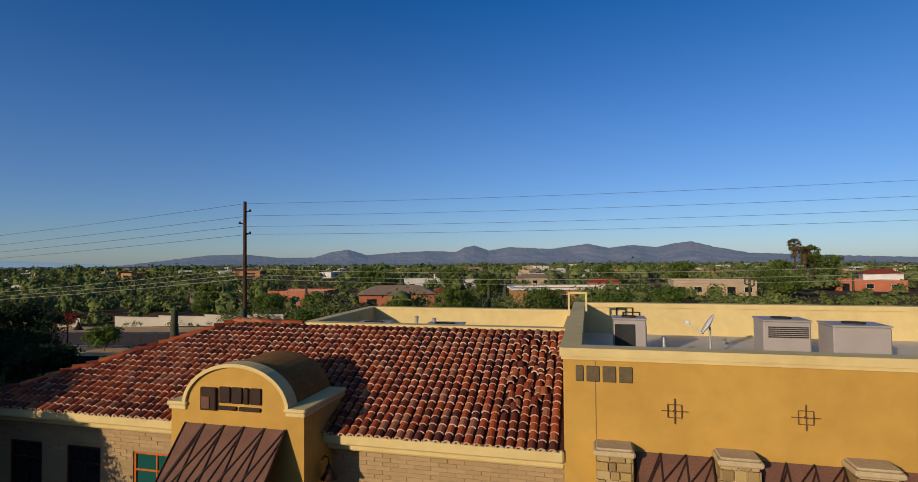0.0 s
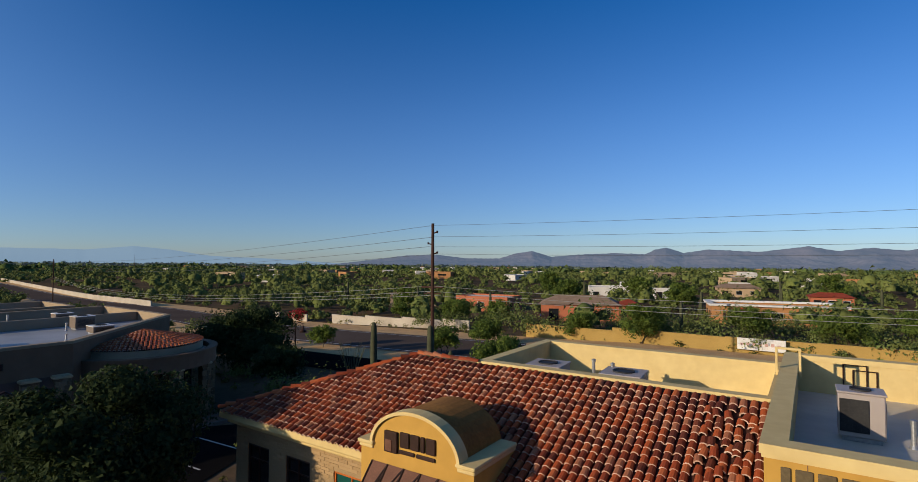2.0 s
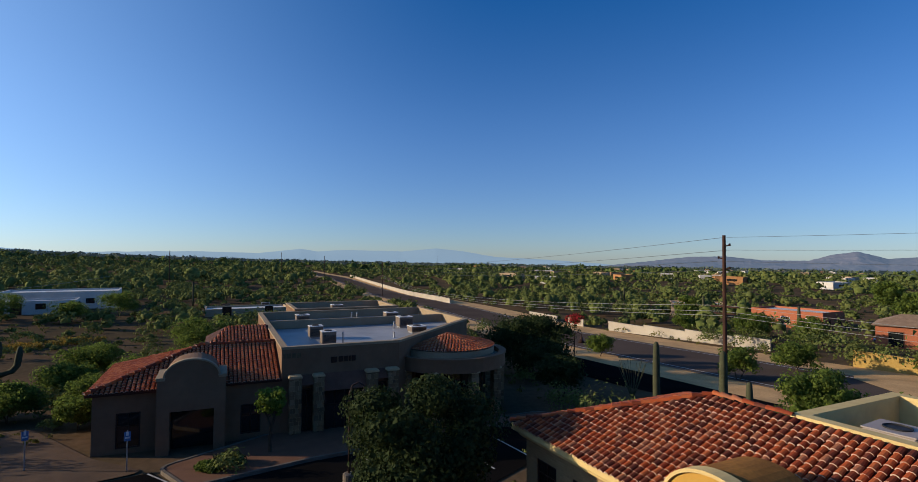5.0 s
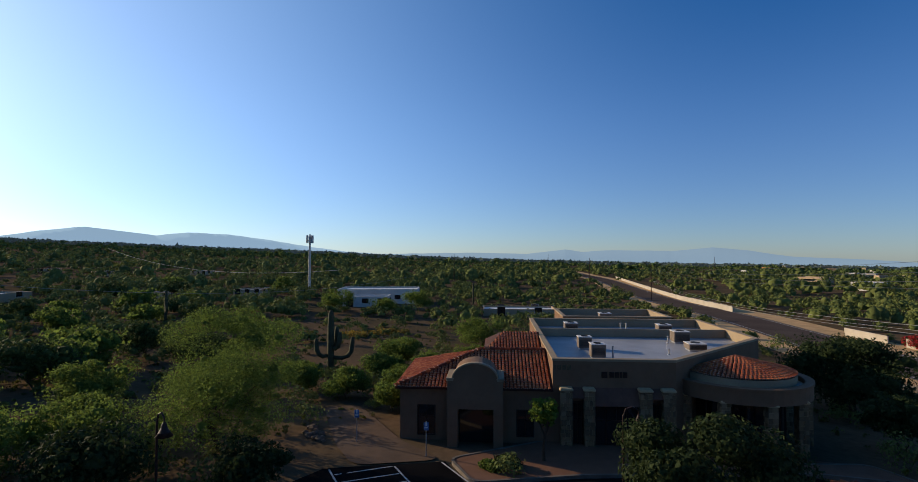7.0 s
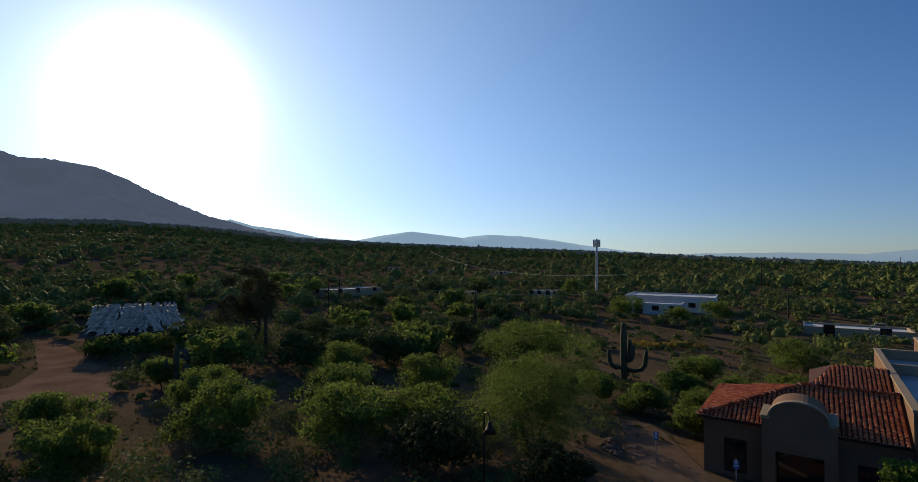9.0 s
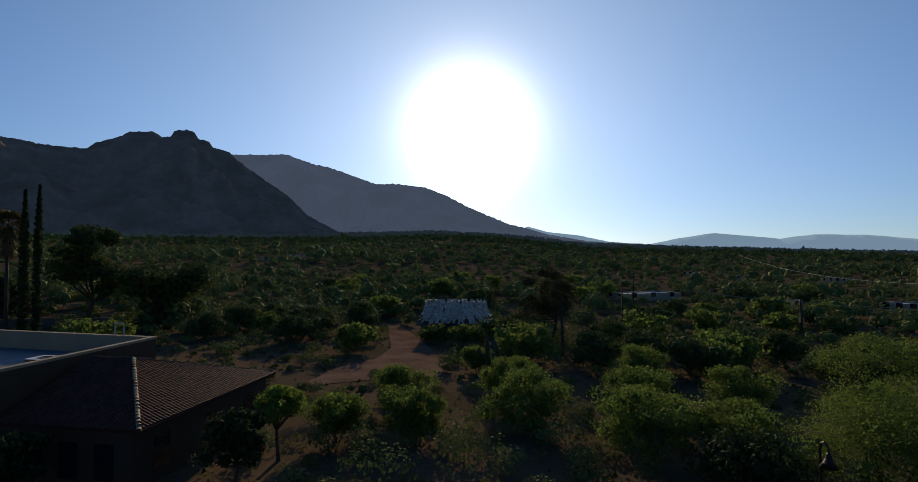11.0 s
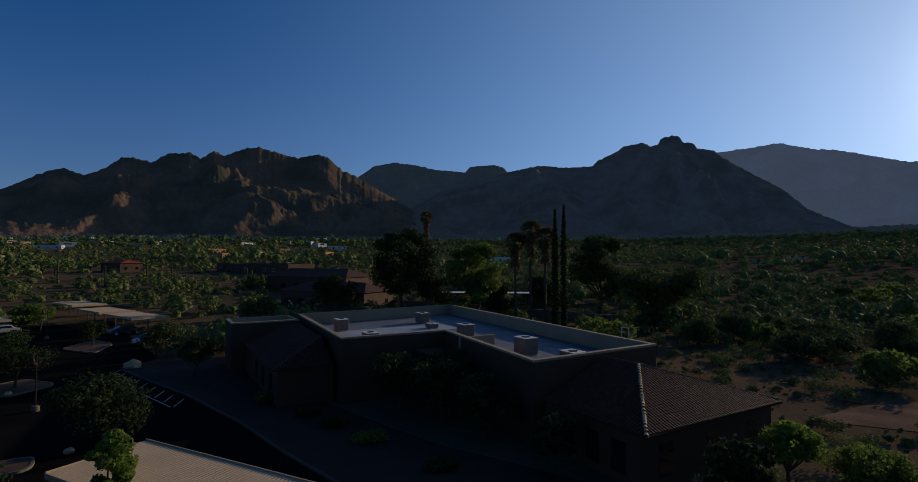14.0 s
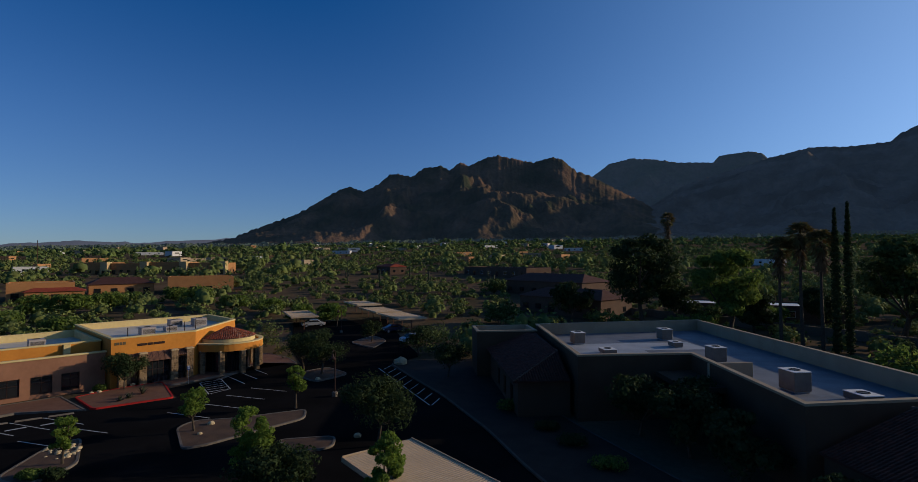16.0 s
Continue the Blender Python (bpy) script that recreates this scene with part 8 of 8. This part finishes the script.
for a in range(190):
    f0 = 0.68 * rs.uniform(0, 1) ** 1.3
    f1 = min(1.0, f0 + rs.uniform(0.3, 0.55))
    g = rs.uniform(-1, 1)
    q = new("palm_frond", strip_meshes[a % 4])
    q.parent = shed
    q.matrix_basis = pose(g * (6.3 - 2.0 * f0), -5.2 + 9.8 * f0, 2.72 + 3.1 * f0 + rs.uniform(0, 0.16), 17.5, rs.uniform(-7, 7), 9 * g + rs.uniform(-13, 13)) @ Matrix.Diagonal((rs.uniform(0.7, 1.5), 10.3 * (f1 - f0), 1.0, 1.0))
for a in range(5):
    part("rafter", Shape().tube((-5.2 + 2.6 * a, -4.6, 2.35), (-3.6 + 1.8 * a, 4.3, 5.2), 0.07, n=4), WOOD, shed)
part("rear_roof", Shape().add([(-4.2, 5.4, 5.7), (4.2, 5.4, 5.7), (3.6, 10.5, 4.9), (-4.4, 10.5, 4.9)], [(0, 1, 2, 3), (3, 2, 1, 0)]), SHEET, shed)
dish2 = thing("antenna_dish", pose(-66, -79, gz(-66, -79), 0, 0, 30), "thin round antenna ring on a pole", "antenna")
part("pole", Shape().tube((0, 0, 0), (0, 0, 3.6), 0.05), GALV, dish2)
part("ring", Shape().path([(0.7 * math.cos(a * 0.3), 0, 4.2 + 0.7 * math.sin(a * 0.3)) for a in range(22)], 0.03, 5), GALV, dish2)
trailer = thing("trailer", pose(-49.0, -51.5, gz(-49, -51.5), 0, 0, 30), "small weathered box trailer beside the shed", "trailer")
part("body", Shape().soft(-1.4, -0.8, 0.5, 1.4, 0.8, 1.7, 0.08), SHEET, trailer)
for sx in (-0.5, 0.5):
    for sy in (-1.0, 1.0):
        part("wheel", Shape().loft([[(sx + 0.32 * math.cos(k * 0.5236), sy + o, 0.32 + 0.32 * math.sin(k * 0.5236)) for k in range(12)] for o in (-0.1, 0.1)]), METAL_DARK, trailer)


# ---- parked cars ----
def car(x, y, rz, paint, label):
    ob = thing("car", pose(x, y, gz(x, y) + 0.06, 0, 0, rz), label, "car", "parked cars")
    prof = [(-2.2, 0.35), (-2.25, 0.75), (-1.5, 0.92), (-0.9, 1.38), (0.7, 1.42), (1.5, 0.98), (2.15, 0.82), (2.25, 0.4)]
    body = Shape()
    rings2 = []
    for yy, sc, top in ((-0.88, 0.97, 0.9), (-0.80, 1.0, 1.0), (0.80, 1.0, 1.0), (0.88, 0.97, 0.9)):
        rings2.append([(px * sc, yy, 0.35 + (pz - 0.35) * top) for px, pz in prof])
    body.loft(rings2)
    bd = part("body", body, paint, ob, smooth=False)
    for sy in (-0.9, 0.9):
        part("side_window", Shape().add([(-1.2, sy, 1.0), (1.15, sy, 1.0), (0.6, sy * 0.99, 1.3), (-0.8, sy * 0.99, 1.3)], [(0, 1, 2, 3)]), GLASS, bd)
    part("windscreen", Shape().add([(0.74, -0.7, 1.42), (0.74, 0.7, 1.42), (1.5, 0.75, 1.0), (1.5, -0.75, 1.0)], [(3, 2, 1, 0)]), GLASS, bd)
    part("rear_window", Shape().add([(-0.94, -0.7, 1.38), (-0.94, 0.7, 1.38), (-1.5, 0.75, 0.96), (-1.5, -0.75, 0.96)], [(0, 1, 2, 3)]), GLASS, bd)
    for sx in (-1.4, 1.4):
        for sy in (-0.86, 0.86):
            w = part("wheel", Shape().loft([[(sx + 0.33 * math.cos(k * 0.449), sy + o, 0.3 + 0.33 * math.sin(k * 0.449)) for k in range(14)] for o in (-0.1, 0.1)]), METAL_DARK, ob)
            part("rim", Shape().loft([[(sx + 0.2 * math.cos(k * 0.449), sy + o, 0.3 + 0.2 * math.sin(k * 0.449)) for k in range(14)] for o in (-0.11, 0.11)]), GALV, w)
    for sy in (-0.6, 0.6):
        part("headlight", Shape().soft(2.1, sy - 0.18, 0.62, 2.24, sy + 0.18, 0.76, 0.03), WHITE, bd)
        part("tail_light", Shape().soft(-2.27, sy - 0.16, 0.66, -2.18, sy + 0.16, 0.82, 0.02), KERB_RED, bd)


WHITE_CAR = material("white_car_paint", (0.5, 0.5, 0.5), (0.45, 0.45, 0.46), rough=0.25, size=1, bump=0, spec=0.6)
DARK_CAR = material("dark_blue_car_paint", (0.02, 0.03, 0.06), (0.02, 0.025, 0.05), rough=0.25, size=1, bump=0, spec=0.6)
car(84.5, -69.0, 60, WHITE_CAR, "white car parked under the steel canopy")
car(66.0, -72.5, 60, DARK_CAR, "dark car parked under the carport")
car(55.5, -65.5, 70, WHITE_CAR, "pale car parked at the far lot")
car(-16.5, 96.0, 20, DARK_CAR, "dark car before the salmon house")
# ---- desert scrub ----
def inside(poly, x, y):
    res = np.zeros(len(x), bool)
    for (x0, y0), (x1, y1) in zip(poly, poly[1:] + poly[:1]):
        cross = ((y0 > y) != (y1 > y)) & (x < (x1 - x0) * (y - y0) / (y1 - y0 + 1e-12) + x0)
        res ^= cross
    return res


def corners(m, pts):
    return [tuple((m @ Vector((u, v, 0))).xy) for u, v in pts]


ROADSIDE = [(-27, 33), (-12, 30), (4, 30), (30, 24), (60, 12), (60, 34), (10, 50), (-20, 62), (-42, 72), (-46, 56)]
BARE = [[(170, -42), (205, -42), (214, -112), (176, -112), (150, -86)], LOT, corners(W1, [(-18.5, -6), (21, -6), (21, 12), (-18.5, 12)]), corners(M2, [(-12, -5), (18.5, -5), (18.5, 32), (-7, 32), (-7, 14), (-12, 10)]), corners(M3, [(-10, -15), (39, -15.5), (39, 24), (-10, 9)]), corners(M4, [(-22, -9), (20, -9), (20, 19), (-22, 19)]), B3_WALK,
        ribbon(ROADLINE, 12.0, -11.0), ROADSIDE, CLEARING, [(-66, -76), (-56, -82), (-44, -66), (-52, -56), (-62, -60)], [(-29, -2.5), (-29, 6), (-37, 3.2), (-37, -2)], [(-72, -4), (-60, -5), (-59, 5), (-74, 9)], [(58, -55), (98, -70), (92, -100), (56, -80)], [(-155, -2), (-125, -4), (-122, 22), (-152, 26)]]


def scatter(name, r0, r1, spacing, size, quads, leaf, seed, mat, label, h0=-50.0, h1=268.0, keep=0.8, tall=0.75, lobes=5, segs=5, thin=1.0):
    """Shrubs on a jittered grid in a ring of ground, each a heap of rounded lobes covered with leaf sprays."""
    rng = np.random.default_rng(seed)
    g = np.arange(-r1, r1, spacing)
    x, y = (a.ravel() for a in np.meshgrid(g, g))
    x = x + rng.uniform(-0.5, 0.5, len(x)) * spacing
    y = y + rng.uniform(-0.5, 0.5, len(y)) * spacing
    r, th = np.hypot(x, y), np.degrees(np.arctan2(-x, y))
    th = np.where(th < -70, th + 360, th)
    patch = np.sin(x / 23 + 2) * np.sin(y / 19) * 0.5 + np.sin(x / 71 - y / 53) * 0.5
    houses = (th < 48) | (th > 226)  # gardens and lots, with fewer bushes
    ok = (r > r0) & (r < r1) & (th > h0) & (th < h1) & (rng.uniform(0, 1, len(x)) < (keep + 0.15 * patch) * np.where(houses, thin, 1.0))
    if r0 < 400:
        for poly in BARE:
            ok &= ~inside([tuple(p) for p in poly], x, y)
    for hx, hy, hw, reach in HOUSE_SPOTS:  # bushes cleared along the camera's line of sight to the houses
        hr = math.hypot(hx, hy)
        if r0 - 40 < hr < r1 + 40:
            along, across = (x * hx + y * hy) / hr - hr, (x * hy - y * hx) / hr
            ok &= ~((along > -reach * hr) & (along < hw + 2) & (np.abs(across) < hw * 0.9))
    x, y = x[ok], y[ok]
    n = len(x)
    z = ground(x, y)
    drift = np.sin(x / 17 + 1.3 * np.sin(y / 31)) * np.sin(y / 13 + 1.1 * np.sin(x / 27 + 1)) + 0.7 * np.sin(x / 47 + y / 39)
    grow = 0.6 + 0.7 / (1 + np.exp(-3.2 * drift))
    R = size * (0.38 + 0.9 * rng.uniform(0, 1, n) ** 1.7) * grow
    H = R * tall * rng.uniform(0.8, 1.3, n) * (0.6 + 0.45 * grow)
    a = rng.uniform(0, 6.283, (n, lobes))
    q = rng.uniform(0.15, 0.62, (n, lobes))
    q[:, 0] = 0.0
    lx, ly = np.cos(a) * q, np.sin(a) * q
    lr = rng.uniform(0.42, 0.62, (n, lobes)) * (1.05 - 0.45 * q)
    lz = rng.uniform(0.35, 0.62, (n, lobes)) * (1.15 - 0.8 * q)
    who = np.repeat(np.arange(n), quads)
    m = len(who)
    k = rng.integers(0, lobes, m)
    d = rng.normal(size=(m, 3))
    d /= np.linalg.norm(d, axis=1, keepdims=True)
    d[:, 2] = np.where(d[:, 2] < -0.25, -d[:, 2], d[:, 2])
    rad = rng.uniform(0.55, 1.1, m) * lr[who, k]
    c = np.stack([x[who] + R[who] * (lx[who, k] + d[:, 0] * rad), y[who] + R[who] * (ly[who, k] + d[:, 1] * rad), z[who] + np.maximum(H[who] * (lz[who, k] + d[:, 2] * rad * 1.1), 0.05)], 1)
    nrm = d * 1.4 + rng.normal(size=(m, 3)) * 0.4
    nrm /= np.linalg.norm(nrm, axis=1, keepdims=True)
    s = np.cross(nrm, rng.normal(size=(m, 3)))
    s /= np.linalg.norm(s, axis=1, keepdims=True) + 1e-9
    t = np.cross(nrm, s)
    a = (leaf * (0.6 + 0.4 * np.minimum(R[who] / size, 1.3)) * rng.uniform(0.6, 1.25, m))[:, None]
    b = a * rng.uniform(0.6, 1.0, m)[:, None]
    v = np.stack([c + s * a * 1.25, c - s * a * 0.65 + t * b * 1.2, c - s * a * 0.65 - t * b * 1.2], 1).reshape(-1, 3)
    f = np.arange(m * 3).reshape(-1, 3)
    if segs:
        cb = np.stack([x[:, None] + R[:, None] * lx, y[:, None] + R[:, None] * ly, z[:, None] + H[:, None] * lz], -1).reshape(-1, 3)
        sb = np.stack([R[:, None] * lr, R[:, None] * lr, H[:, None] * lr * 1.1], -1).reshape(-1, 3) * 0.5
        bv, bf = leaf_body(rng, cb, sb, segs)
        v, f = np.concatenate([v, bv]), np.concatenate([f, bf + len(v)])
    return tagged(new(name, quick_mesh(name, v, f, mat)), label, "scrub", kind="stuff")


# mesquites that stand up out of the brush east of the offices
wild = np.random.default_rng(77)
wild_h, wild_d = wild.uniform(96, 214, 60), wild.uniform(58, 190, 60)
wild_x, wild_y = -np.sin(np.radians(wild_h)) * wild_d, np.cos(np.radians(wild_h)) * wild_d
wild_ok = np.ones(60, bool)
for poly in BARE:
    wild_ok &= ~inside([tuple(p) for p in poly], wild_x, wild_y)
for k in np.nonzero(wild_ok)[0]:
    wide = float(wild.uniform(2.8, 4.8))
    tree("mesquite", float(wild_x[k]), float(wild_y[k]), wide * float(wild.uniform(0.95, 1.25)), wide, 1000, LEAF_PALO if k % 3 else LEAF_DEEP, "feathery green mesquite among the desert brush" if k % 3 else "dark green mesquite among the desert brush", 400 + int(k), trunks=3, leaf=0.24, lowest=0.2, group="wild mesquites", skirt=0.3)
scatter("desert_scrub", 24, 48, 3.3, 2.2, 460, 0.085, 11, SCRUB, "olive-green twiggy bushes on sandy soil", keep=0.85, tall=0.8, segs=0)
scatter("desert_scrub", 48, 90, 3.6, 2.5, 250, 0.13, 1, SCRUB, "olive-green rounded desert bushes on sandy soil", keep=0.9, tall=0.85, segs=0)
scatter("desert_scrub", 90, 230, 5.4, 3.9, 100, 0.3, 2, SCRUB, "olive-green desert bushes and small trees", keep=0.95, tall=0.72, thin=0.5, lobes=4)
scatter("desert_scrub", 230, 620, 11.0, 7.2, 34, 0.72, 3, SCRUB, "dense green desert scrub", keep=0.94, tall=0.6, lobes=3, thin=0.85)
scatter("far_scrub", 620, 1500, 24, 14.0, 9, 2.2, 4, FAR_SCRUB, "dense green scrub in the distance", keep=0.9, tall=0.4, lobes=2, segs=4)
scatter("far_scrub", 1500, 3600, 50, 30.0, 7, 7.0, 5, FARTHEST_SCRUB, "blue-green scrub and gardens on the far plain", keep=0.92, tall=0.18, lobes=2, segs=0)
scatter("low_scrub", 24, 110, 2.6, 0.85, 30, 0.11, 9, LOW_SCRUB, "low yellow-green brush between the bushes", keep=0.78, tall=0.7, lobes=3, segs=0)
scatter("tall_scrub", 70, 420, 18, 4.6, 115, 0.28, 6, SCRUB, "taller mesquite trees above the scrub", keep=0.5, tall=0.78, thin=0.6)
scatter("tall_scrub", 330, 1200, 36, 6.0, 44, 0.6, 8, FAR_SCRUB, "taller trees standing above the far scrub", keep=0.5, tall=0.65, thin=0.7)
scatter("grass_tufts", 24, 80, 1.7, 0.5, 10, 0.10, 7, material("dry_grass", (0.16, 0.14, 0.05), (0.09, 0.09, 0.035), size=3, fine=0.3, bump=0, spec=0.0, leaf=0.3), "dry grass tufts and small weeds", keep=0.5, lobes=2, segs=0)
